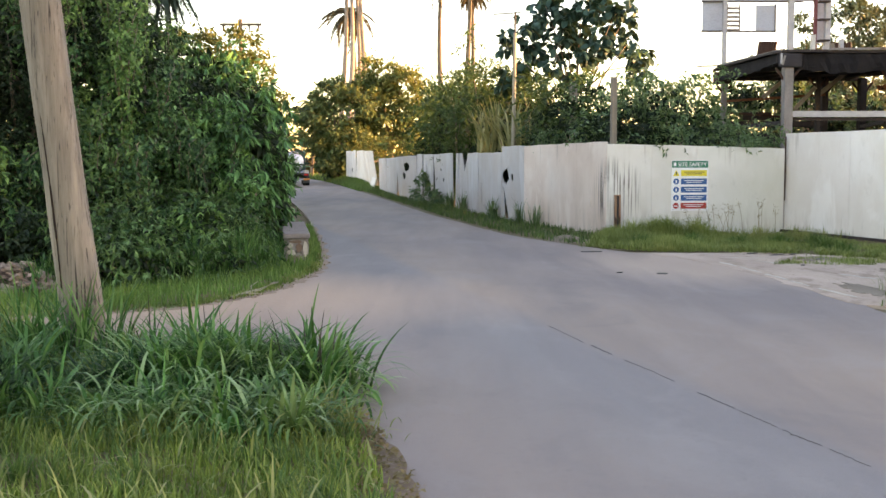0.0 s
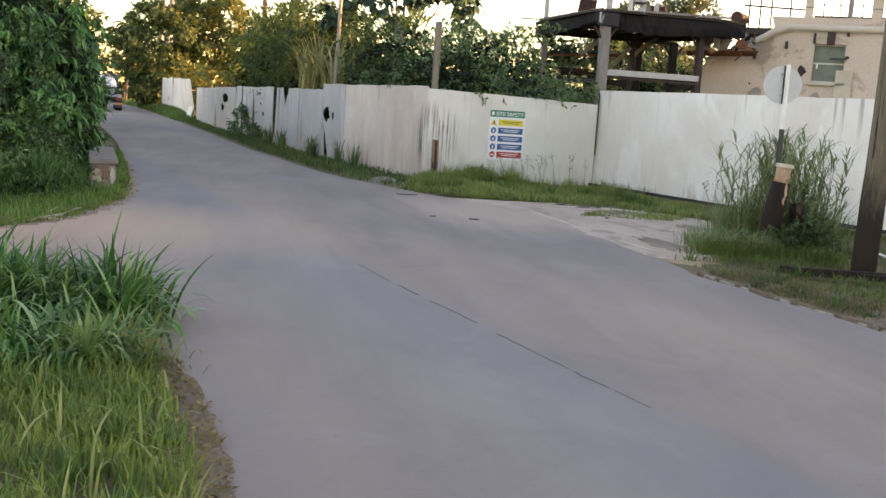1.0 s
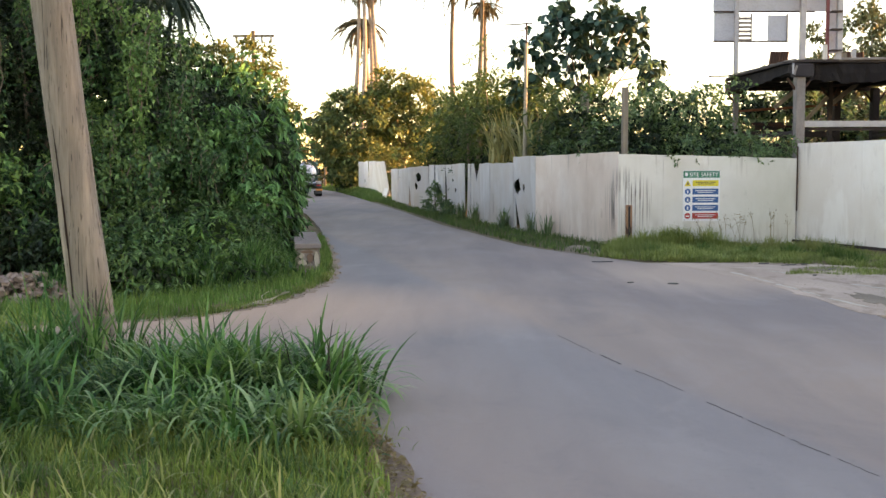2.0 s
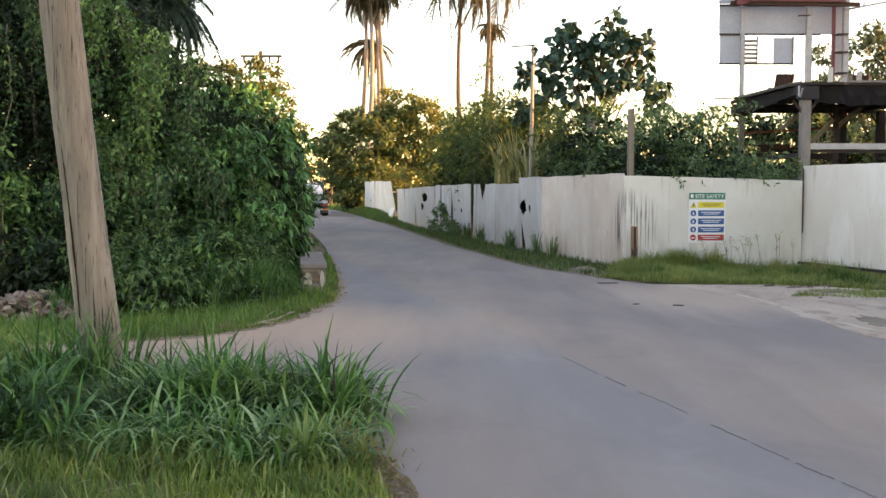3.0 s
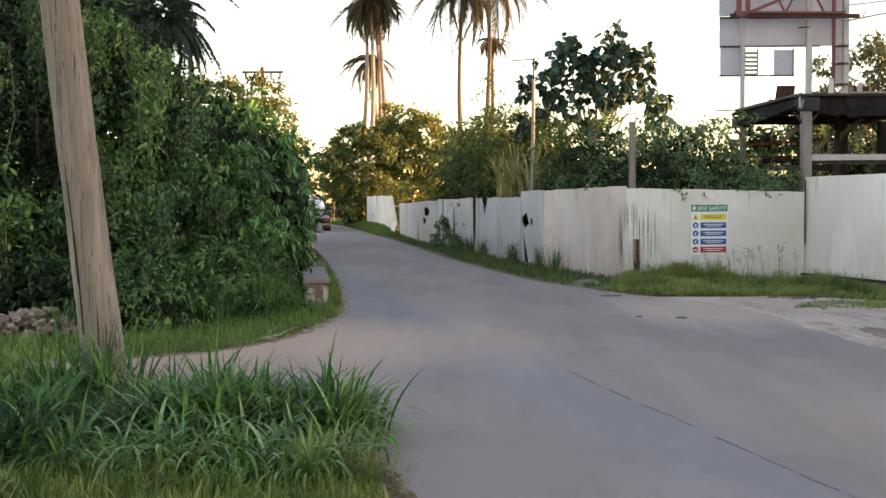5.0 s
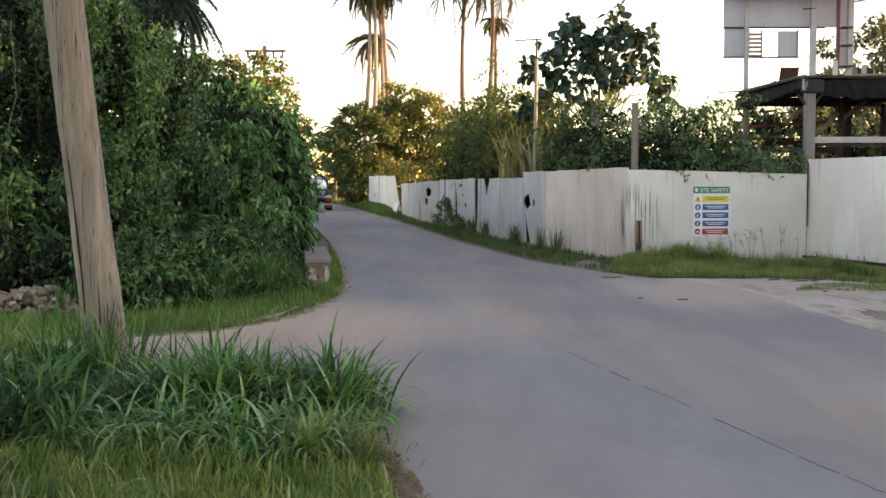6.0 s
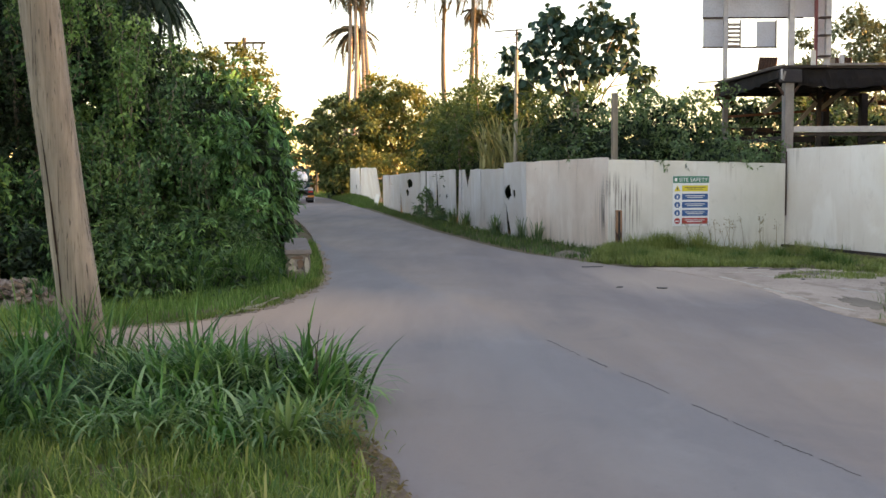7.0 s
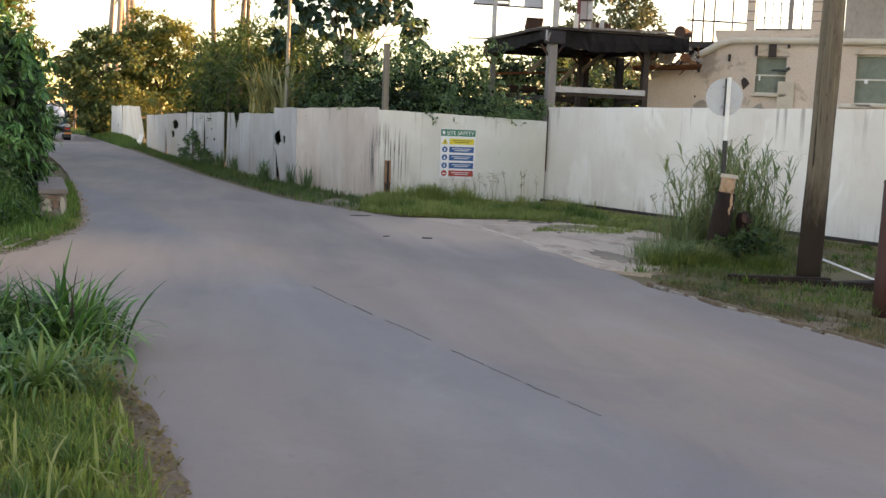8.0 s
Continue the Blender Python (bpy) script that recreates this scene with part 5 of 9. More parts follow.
# ---- poles and posts ----
def wood_pole(name, foot, head, r0, r1, mat, label, seed):
    t = thing(name, (foot[0], foot[1], 0), label, "utility pole")
    rr = random.Random(seed)
    f, h = Vector(foot), Vector(head)
    n = 22
    pts, rad = [], []
    for i in range(n + 1):
        s = i / n
        p = f.lerp(h, s)
        pts.append(p + Vector((0.012 * math.sin(7 * s + seed), 0.012 * math.cos(5 * s), 0)))
        rad.append(r0 + (r1 - r0) * s + 0.004 * math.sin(19 * s))
    part("shaft", tube(bmesh.new(), pts, rad, 20, 0.02, rr), mat, t, smooth=True)
    return t


near_pole = wood_pole("utility_pole", (-3.49, 11.0, -0.2), (-4.32, 10.9, 8.6), 0.216, 0.164, M_WOODPOLE, "leaning weathered wooden utility pole standing in tall grass", 2)
bm = bmesh.new()
for k in range(14):
    a, b = 0.10 + k * 0.06, 0.10 + (k + 1) * 0.06
    pa, pb = Vector((-3.49, 11.0, -0.2)).lerp(Vector((-4.32, 10.9, 8.6)), a), Vector((-3.49, 11.0, -0.2)).lerp(Vector((-4.32, 10.9, 8.6)), b)
    ra, rb_ = 0.216 - 0.052 * a - 0.004, 0.216 - 0.052 * b - 0.004
    ta, tb_ = 4.15 + 0.10 * math.sin(k * 0.9), 4.15 + 0.10 * math.sin((k + 1) * 0.9)
    bar(bm, pa + Vector((ra * math.cos(ta), ra * math.sin(ta), 0)), pb + Vector((rb_ * math.cos(tb_), rb_ * math.sin(tb_), 0)), 0.012 + 0.006 * math.sin(k * 1.7))
part("drying_crack", bm, M_CREOSOTE, near_pole, "dark drying crack up the shaft")
right_pole = wood_pole("utility_pole", (8.62, 13.50, -0.1), (8.70, 13.50, 8.3), 0.169, 0.133, M_DARKPOLE, "brown wooden utility pole with a dark tarred foot", 5)
part("bracket", box(bmesh.new(), 8.65, 13.345, 4.06, 0.06, 0.03, 0.22), M_GREYSTEEL, right_pole)

# far power pole with a cross-arm
xp = thing("power_pole", (-9.92, 59.2, 0), "distant dark power pole with a cross-arm", "utility pole")
part("shaft", rod(bmesh.new(), (-9.92, 59.2, -0.1), (-9.92, 59.2, 9.6), 0.15, 0.10), M_DARKPOLE, xp)
part("cross_arm", box(bmesh.new(), -9.9, 59.2, 9.32, 2.25, 0.11, 0.12), M_DARKPOLE, xp)
for dx in (-0.95, -0.45, 0.45, 0.95):
    part("insulator", rod(bmesh.new(), (-9.9 + dx, 59.2, 9.26), (-9.9 + dx, 59.2, 8.95), 0.05, 0.035, 8), M_DARKSTEEL, xp)

# Pale coping tone puts the low sun into this post's colour.
fp = thing("timber_post", (-14.0, 137.0, 0), "post far beyond the road bend, coloured pale for low sun", "post")
part("shaft", rod(bmesh.new(), (-14.0, 137.0, -0.1), (-13.95, 137.0, 4.1), 0.26, 0.22), M_COPING, fp)

# round traffic sign seen from behind
rs = thing("round_sign", (8.44, 16.13, 0), "round road sign seen from behind on a white and black post", "sign")
part("disc", rod(bmesh.new(), (8.415, 16.02, 2.66), (8.42, 16.04, 2.66), 0.30, seg=40), M_SIGNBACK, rs)
part("post", rod(bmesh.new(), (8.455, 15.97, 1.94), (8.455, 15.97, 2.98), 0.034), M_WHITE, rs)
part("lower_post", rod(bmesh.new(), (8.455, 15.97, -0.1), (8.455, 15.97, 1.96), 0.040), M_BLACK, rs, "black painted lower half")
part("stripe", rod(bmesh.new(), (8.41, 15.99, 2.36), (8.41, 15.99, 2.96), 0.012, seg=8), M_BLACK, rs)
for z in (2.5, 2.82):
    part("clamp", box(bmesh.new(), 8.44, 16.0, z, 0.14, 0.03, 0.04), M_GREYSTEEL, rs)

# rusty pipe bollard leaning beside it
bl = thing("pipe_bollard", (8.38, 15.92, 0), "leaning rusty pipe bollard with peeling cream paint", "bollard")
part("pipe", tube(bmesh.new(), [(8.34, 15.9, -0.1), (8.40, 15.9, 0.4), (8.45, 15.88, 0.8), (8.49, 15.87, 1.12)], [0.178, 0.168, 0.160, 0.150], 20, 0.02, random.Random(6)), M_CREOSOTE, bl, smooth=True)
part("sleeve", tube(bmesh.new(), [(8.48, 15.87, 1.08), (8.50, 15.87, 1.25), (8.515, 15.865, 1.37)], [0.118, 0.115, 0.122], 18, 0.02, random.Random(7)), M_PEACH, bl, smooth=True)
part("cap", rod(bmesh.new(), (8.515, 15.865, 1.36), (8.52, 15.865, 1.42), 0.148, 0.135, 20), M_COPING, bl, "pale concrete cap")
for k, (dx, z, w, h) in enumerate(((-0.01, 1.25, 0.20, 0.22), (0.03, 1.0, 0.06, 0.30), (0.0, 0.83, 0.04, 0.14))):
    part("paint_patch", turned(slab(bmesh.new(), ragged(0, 0, w / 2, h / 2, 30 + k, 10), 0.0, 0.006), pose(8.47 + dx, 15.87 - (0.122 if k == 0 else 0.158), z, 90, 0, 8)), M_PEACH, bl)
# charred stump beside the bollard
st = thing("tree_stump", (8.95, 15.95, 0), "short charred tree stump in the grass", "stump")
bm = tube(bmesh.new(), [(9.06, 15.95, -0.1), (9.03, 15.95, 0.12), (8.97, 15.95, 0.34), (8.92, 15.95, 0.55), (8.86, 15.95, 0.72), (8.84, 15.95, 0.80)], [0.21, 0.185, 0.16, 0.135, 0.115, 0.07], 12, 0.16, random.Random(12))
part("wood", bm, M_CREOSOTE, st)
part("broken_top", turned(slab(bmesh.new(), ragged(0, 0, 0.055, 0.10, 14, 9), -0.01, 0.012), pose(8.83, 15.845, 0.70, 68, 0, -14)), M_DARKRUST, st, "reddish broken wood at the top")

# rusted pipe post at the verge
sp = thing("pipe_post", (8.13, 11.09, 0), "dark red rusty pipe post in the verge", "post")
part("pipe", tube(bmesh.new(), [(8.13, 11.09, -0.1), (8.13, 11.09, 0.5), (8.14, 11.09, 1.1), (8.14, 11.09, 1.545)], [0.128, 0.125, 0.124, 0.122], 22, 0.012, random.Random(14)), M_OXBLOOD, sp, smooth=True)
part("cap_plate", rod(bmesh.new(), (8.14, 11.09, 1.540), (8.14, 11.09, 1.575), 0.130, 0.118, 22), M_DARKRUST, sp)
for k, (dx, z, w, h) in enumerate(((-0.045, 0.55, 0.05, 0.34), (-0.06, 0.95, 0.03, 0.12))):
    part("paint_patch", turned(slab(bmesh.new(), ragged(0, 0, w / 2, h / 2, 36 + k, 10), 0.0, 0.008), pose(8.13 + dx, 11.09 - 0.112, z, 90, 0, -20)), M_PEACH, sp)

# timber, pipe and hose lying by the pole
tb = thing("timber_baulk", (8.9, 13.9, 0), "dark old timber lying on the ground", "timber")
part("beam", turned(box(bmesh.new(), 0, 0, 0.04, 2.6, 0.12, 0.09, 0, 0.02), pose(8.6, 13.1, 0, 0, 0, -28)), M_CREOSOTE, tb)
for k, (x, y, l, w, a) in enumerate(((9.5, 13.0, 1.9, 0.16, 12), (9.9, 12.6, 1.4, 0.12, -20), (8.1, 13.3, 1.3, 0.14, -12), (9.3, 12.7, 1.6, 0.07, -9))):
    td = thing("timber_baulk", (x, y, 0), "dark old timber lying on the ground", "timber")
    part("beam", turned(box(bmesh.new(), 0, 0, 0.05, l, w, 0.12, 0, 0.02), pose(x, y, 0, 0, 0, a)), M_CREOSOTE, td)
wp = thing("white_pipe", (9.6, 14.2, 0), "white plastic pipe leaning in the grass", "pipe")
part("tube", rod(bmesh.new(), (8.95, 14.0, 0.33), (9.50, 13.1, 0.06), 0.016), M_WHITE, wp)


# ---- concrete block beside the road ----
cb = thing("concrete_parapet", (-2.5, 20.9, 0), "low concrete parapet block with crumbling end face", "parapet")
m_p = pose(-2.51, 20.87, 0, 0, 0, 7.8)
bm = box(bmesh.new(), 0, 2.0, 0.22, 0.46, 4.0, 0.52, 0, 0.025)
bmesh.ops.subdivide_edges(bm, edges=bm.edges, cuts=3, use_grid_fill=True)
rr = random.Random(4)
for v in bm.verts:
    v.co += Vector((rr.uniform(-0.015, 0.015), rr.uniform(-0.02, 0.02), rr.uniform(-0.008, 0.008)))
part("block", turned(bm, m_p), M_CONCRETE, cb)
part("cap_slab", turned(box(bmesh.new(), 0, 1.98, 0.525, 0.52, 4.1, 0.10, 0, 0.02), m_p), M_CAPSTONE, cb)
for k, (dx, z, w, h, mt) in enumerate(((-0.13, 0.34, 0.15, 0.10, M_COPING), (-0.10, 0.20, 0.20, 0.12, M_COPING), (0.04, 0.28, 0.12, 0.26, M_CLAY), (0.17, 0.24, 0.10, 0.40, M_COPING), (-0.04, 0.10, 0.26, 0.10, M_STONE), (0.0, 0.41, 0.3, 0.07, M_CLAY))):
    part("spall", turned(slab(bmesh.new(), ragged(0, 0, w / 2, h / 2, 50 + k, 9), 0.0, 0.025), m_p @ pose(dx, 0.0, z, 90)), mt, cb)

# ---- rubble beside the track ----
def rubble(x, y, n, sx, sy, hi, seed, name="rubble_stone", group="rubble heap"):
    r = random.Random(seed)
    for k in range(n):
        s = r.choice((0.03, 0.04, 0.05, 0.06, 0.085)) * r.uniform(0.8, 1.2)
        bm = bmesh.new()
        box(bm, 0, 0, 0, s * r.uniform(1.2, 2.6), s * r.uniform(1.0, 1.8), s * r.uniform(0.5, 0.9), 0, s * 0.12)
        for v in bm.verts:
            v.co += Vector((r.uniform(-1, 1), r.uniform(-1, 1), r.uniform(-0.6, 0.6))) * s * 0.22
        a, q = r.uniform(-1, 1), r.uniform(-1, 1)
        z = s * 0.35 + hi * (1 - a * a) * r.random()
        o = part(name, bm, M_STONE)
        o.matrix_basis = pose(x + a * sx, y + q * sy, z, r.uniform(-38, 38), r.uniform(-38, 38), r.uniform(0, 360))
        tagged(o, "pale broken rubble stone in a roadside heap", "stone", group)


rubble(-6.35, 16.35, 290, 0.90, 0.42, 0.40, 21)

br = thing("fallen_branch", (-2.6, 16.0, 0), "pale dry branch lying at the verge edge", "branch")
part("wood", tube(bmesh.new(), [(-2.86, 15.35, 0.02), (-2.68, 15.75, 0.045), (-2.52, 16.15, 0.04), (-2.38, 16.6, 0.09), (-2.33, 16.85, 0.08)], [0.012, 0.022, 0.024, 0.018, 0.008], 8, 0.2, random.Random(8)), M_BAMBOO, br, smooth=True)
part("twig", tube(bmesh.new(), [(-2.60, 15.95, 0.045), (-2.66, 16.2, 0.09), (-2.58, 16.42, 0.14)], [0.012, 0.010, 0.005], 6, 0.2, random.Random(9)), M_BAMBOO, br, smooth=True)
part("twig", tube(bmesh.new(), [(-2.72, 15.65, 0.04), (-2.56, 15.72, 0.04), (-2.44, 15.9, 0.02)], [0.011, 0.009, 0.005], 6, 0.2, random.Random(10)), M_BAMBOO, br, smooth=True)

chip_r = random.Random(64)
chip_v, chip_f = [], []
for k in range(190):
    if k < 60:
        y = chip_r.uniform(4.0, 9.0)
        x = float(np.interp(y, [4.0, 6.6, 8.6], [0.10, -0.16, -0.65])) + chip_r.gauss(-0.02, 0.07)
    else:
        x, y = chip_r.uniform(6.3, 8.8), chip_r.uniform(15.2, 22.5)
    s = chip_r.uniform(0.006, 0.018)
    a0 = chip_r.uniform(0, 6.28)
    b0 = len(chip_v)
    chip_v += [(x + s * math.cos(a0 + j * 2.094), y + s * math.sin(a0 + j * 2.094), 0.004) for j in range(3)] + [(x, y, 0.008 + s * 0.5)]
    chip_f += [(b0, b0 + 1, b0 + 3), (b0 + 1, b0 + 2, b0 + 3), (b0 + 2, b0, b0 + 3)]
tagged(arr_part("gravel_chips", np.array(chip_v), np.array(chip_f), M_STONE), "loose pale stone chips at the road margin", "gravel", kind="stuff")

# dark scraps lying on the road
for k, (x, y, w, l) in enumerate(((4.13, 18.6, 0.07, 0.10), (3.62, 23.12, 0.06, 0.26), (3.42, 18.8, 0.02, 0.07), (6.9, 22.55, 0.07, 0.16), (7.35, 22.2, 0.05, 0.24), (7.7, 22.35, 0.06, 0.14), (7.85, 21.2, 0.05, 0.2), (7.1, 20.0, 0.04, 0.09))):
    sc = part("road_scrap", turned(slab(bmesh.new(), ragged(0, 0, l, w, 90 + k, 9), 0.002, 0.018), pose(x, y, 0, 0, 0, 8 * k)), M_TAR)
    tagged(sc, "flat dark scrap lying on the asphalt", "litter", "scraps on the road")


# ---- rusting steel platform behind the hoarding ----
def platform():
    t = thing("steel_platform", (12.4, 34.0, 0), "derelict rusting steel platform with sagging roof deck", "platform")
    x0, x1, y0, y1, z = 10.15, 15.0, 31.0, 37.3, 5.02
    edge = [(x0 - 0.15, y1 + 0.1), (x0 - 0.32, y1 - 1.2), (x0 - 0.1, y0 + 0.4), (x0 + 0.15, y0 - 0.25), (x0 + 1.3, y0 - 0.3), (x0 + 1.5, y0 - 0.1), (x1 - 0.7, y0 - 0.1), (x1 + 0.05, y0 + 0.35), (x1 + 0.1, y1 + 0.1)]
    part("deck", slab(bmesh.new(), edge, z + 0.02, z + 0.09), M_DARKSTEEL, t, "dark sagging deck plates")
    # underside sheets, each sagging a little, near black for shade under the deck
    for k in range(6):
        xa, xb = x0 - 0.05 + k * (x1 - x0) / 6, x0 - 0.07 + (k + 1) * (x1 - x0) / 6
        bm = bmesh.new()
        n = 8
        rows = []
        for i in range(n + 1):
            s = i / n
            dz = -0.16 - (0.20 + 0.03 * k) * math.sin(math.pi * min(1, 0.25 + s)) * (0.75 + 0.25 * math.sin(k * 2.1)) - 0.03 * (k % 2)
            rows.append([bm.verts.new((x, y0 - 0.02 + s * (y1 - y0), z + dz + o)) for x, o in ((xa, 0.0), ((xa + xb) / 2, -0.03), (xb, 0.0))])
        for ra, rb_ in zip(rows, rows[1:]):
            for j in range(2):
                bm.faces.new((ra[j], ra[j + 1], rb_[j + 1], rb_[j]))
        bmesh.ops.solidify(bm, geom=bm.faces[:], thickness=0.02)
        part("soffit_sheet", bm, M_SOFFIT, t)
    for k in range(4):
        x = x0 + 0.5 + k * 1.3
        part("joist", bar(bmesh.new(), (x, y0 + 0.1, z - 0.18), (x, y1, z - 0.18), 0.08, 0.14), M_SOFFIT, t)
    # Skirt added to deepen the dark underside, in the same shade tone.
    sk = random.Random(63)
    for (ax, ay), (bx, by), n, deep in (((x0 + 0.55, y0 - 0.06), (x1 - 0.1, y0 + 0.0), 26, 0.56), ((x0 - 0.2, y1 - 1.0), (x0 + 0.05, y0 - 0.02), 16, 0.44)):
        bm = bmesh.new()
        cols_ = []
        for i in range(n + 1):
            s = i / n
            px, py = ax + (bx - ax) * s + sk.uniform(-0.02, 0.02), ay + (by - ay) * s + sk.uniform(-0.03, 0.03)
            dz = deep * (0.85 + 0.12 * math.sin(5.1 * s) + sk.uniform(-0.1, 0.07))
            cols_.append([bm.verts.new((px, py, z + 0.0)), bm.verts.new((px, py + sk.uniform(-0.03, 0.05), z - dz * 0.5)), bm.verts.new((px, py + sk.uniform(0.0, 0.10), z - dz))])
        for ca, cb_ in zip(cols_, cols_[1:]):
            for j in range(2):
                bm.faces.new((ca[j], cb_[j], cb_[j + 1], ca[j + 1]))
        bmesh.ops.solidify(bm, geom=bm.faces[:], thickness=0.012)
        part("torn_skirt", bm, M_SOFFIT, t, "added torn sheet off the deck edge, near black as shaded underside")
    part("girder", bar(bmesh.new(), (x0 - 0.1, y1 - 0.05, z - 0.17), (x1, y1 - 0.05, z - 0.17), 0.16, 0.3), M_DARKSTEEL, t)
    part("girder", bar(bmesh.new(), (x0 + 0.1, y0 + 0.15, z - 0.14), (x0 + 0.1, y1, z - 0.12), 0.14, 0.2), M_DARKSTEEL, t)
    part("lip", bar(bmesh.new(), (x0 + 1.45, y0 - 0.14, z + 0.12), (x1 - 0.7, y0 - 0.14, z + 0.14), 0.07, 0.06), M_COLUMN, t)
    part("lip", bar(bmesh.new(), (x0 + 0.1, y0 - 0.2, z + 0.10), (x0 - 0.34, y1 - 1.2, z + 0.10), 0.07, 0.05), M_COLUMN, t)
    part("lip_end", bar(bmesh.new(), (x0 - 0.33, y1 - 1.4, z + 0.08), (x0 - 0.95, y1 - 0.9, z + 0.10), 0.06, 0.04), M_DARKSTEEL, t)
    part("head_box", box(bmesh.new(), x0 + 0.32, y0 - 0.12, z - 0.20, 0.62, 0.22, 0.40, 3, 0.05), M_SOFFIT, t)
    part("head_bracket", bar(bmesh.new(), (x0 + 0.05, y0 - 0.26, z - 0.34), (x0 + 0.12, y0 - 0.26, z - 0.08), 0.05), M_COLUMN, t)
    part("head_plate", box(bmesh.new(), x0 + 0.02, y0 - 0.25, z - 0.16, 0.05, 0.03, 0.30, 3), M_GREYSTEEL, t)
    part("corner_box", box(bmesh.new(), x0 + 0.02, y1 - 0.5, z - 0.28, 0.5, 0.6, 0.36, 0, 0.04), M_DARKRUST, t)
    cols = [(10.44, 31.0, 0.26, M_COLUMN), (10.2, 36.7, 0.16, M_COLUMN), (13.75, 37.0, 0.22, M_DARKSTEEL), (13.68, 31.5, 0.20, M_DARKSTEEL), (12.5, 34.2, 0.14, M_DARKSTEEL), (14.9, 36.6, 0.24, M_DARKSTEEL)]
    for x, y, w, mt in cols:
        c = part("column", box(bmesh.new(), x, y, (z - 0.3) / 2, w, w, z - 0.25, 4, 0.015), mt, t)
        for sx in (-1, 1):
            part("bracket", bar(bmesh.new(), (x + sx * w * 0.4, y, z - 0.75), (x + sx * (w * 0.5 + 0.22), y, z - 0.42), 0.06), M_DARKRUST, c)
    for a, b, w, mt in (((10.6, 31.05, 3.30), (13.6, 31.3, 3.31), 0.17, M_GREYSTEEL), ((10.6, 31.1, 3.16), (13.6, 31.35, 3.15), 0.08, M_DARKSTEEL), ((10.2, 36.7, 3.97), (13.7, 36.8, 4.2), 0.08, M_RUST), ((10.2, 36.9, 3.2), (13.7, 36.9, 3.2), 0.2, M_DARKSTEEL),
                        ((10.2, 37.0, 2.55), (14.9, 36.9, 2.55), 0.34, M_DARKSTEEL), ((10.4, 31.2, 3.05), (10.2, 36.6, 3.05), 0.12, M_DARKSTEEL), ((13.6, 31.6, 3.1), (14.9, 36.6, 3.1), 0.12, M_DARKSTEEL), ((10.2, 36.8, 3.6), (12.2, 36.9, 3.45), 0.07, M_DARKRUST)):
        part("beam", bar(bmesh.new(), a, b, w), mt, t)
    for a, b in (((10.68, 34, 3.94), (11.3, 34, 4.45)), ((11.7, 34, 3.56), (12.35, 34, 4.27)), ((12.5, 34.3, 4.0), (13.5, 34.5, 4.75))):
        part("brace", bar(bmesh.new(), a, b, 0.08, 0.12), M_POSTWOOD, t)
    # dark plates hung in the back bays
    for xa, xb, za, zb in ((11.0, 12.0, 3.35, 3.62), (10.3, 12.4, 2.3, 2.9)):
        part("back_plate", box(bmesh.new(), (xa + xb) / 2, 37.15, (za + zb) / 2, xb - xa, 0.04, zb - za), M_DARKSTEEL, t)
    # rusty half-pipe trough with a fan of bent rods over it
    bm = bmesh.new()
    n = 10
    for (xa, ya, za), (xb, yb, zb) in (((13.75, 32.5, 4.14), (15.8, 32.1, 4.26)),):
        ring = [(0.20 * math.cos(math.pi * (1.05 + 0.9 * i / n)), 0.20 * math.sin(math.pi * (1.05 + 0.9 * i / n))) for i in range(n + 1)]
        lo = [bm.verts.new((xa, ya + u, za + v + 0.12)) for u, v in ring]
        hi = [bm.verts.new((xb, yb + u, zb + v + 0.12)) for u, v in ring]
        for i in range(n):
            bm.faces.new((lo[i], lo[i + 1], hi[i + 1], hi[i]))
    bmesh.ops.solidify(bm, geom=bm.faces[:], thickness=0.025)
    part("trough", bm, M_RUST, t)
    # Dark disc stands for the shade inside the trough's open mouth.
    part("mouth_shade_disc", rod(bmesh.new(), (15.74, 32.12, 4.26), (15.80, 32.1, 4.27), 0.17, seg=14), M_DARKSTEEL, t)
    rb2 = random.Random(77)
    for k in range(14):
        xs = rb2.uniform(14.1, 15.4)
        part("bent_rod", rod(bmesh.new(), (xs, 32.3, rb2.uniform(4.15, 4.4)), (xs + rb2.uniform(0.1, 0.5), 32.2 + rb2.uniform(-0.1, 0.1), rb2.uniform(4.5, 5.0)), 0.03, 0.015, 6), M_COLUMN if k % 3 else M_DARKRUST, t)
    # torn rusty plates sagging off the end of the deck
    for k, (xs, zs, w, h, tl, yw) in enumerate(((14.35, 4.72, 0.7, 0.42, 24, 8), (14.75, 4.55, 0.6, 0.5, 38, -14), (15.1, 4.78, 0.65, 0.34, 15, 20), (15.3, 4.52, 0.45, 0.40, 48, -6), (14.55, 4.42, 0.5, 0.3, 60, 12), (14.05, 4.60, 0.5, 0.36, 30, -8))):
        bm = slab(bmesh.new(), ragged(0, 0, w / 2, h / 2, 120 + k, 11), -0.012, 0.012)
        part("torn_plate", turned(bm, pose(xs, 32.1 + 0.08 * (k % 3), zs, tl + 40, 10 * (k % 3) - 10, yw)), (M_RUST, M_COLUMN, M_DARKRUST)[k % 3], t)
    jr = random.Random(131)
    for k in range(20):
        xs, zs = jr.uniform(14.2, 15.9), jr.uniform(4.2, 5.05)
        if k % 2:
            bm = slab(bmesh.new(), ragged(0, 0, jr.uniform(0.12, 0.3), jr.uniform(0.06, 0.16), 140 + k, 9), -0.01, 0.01)
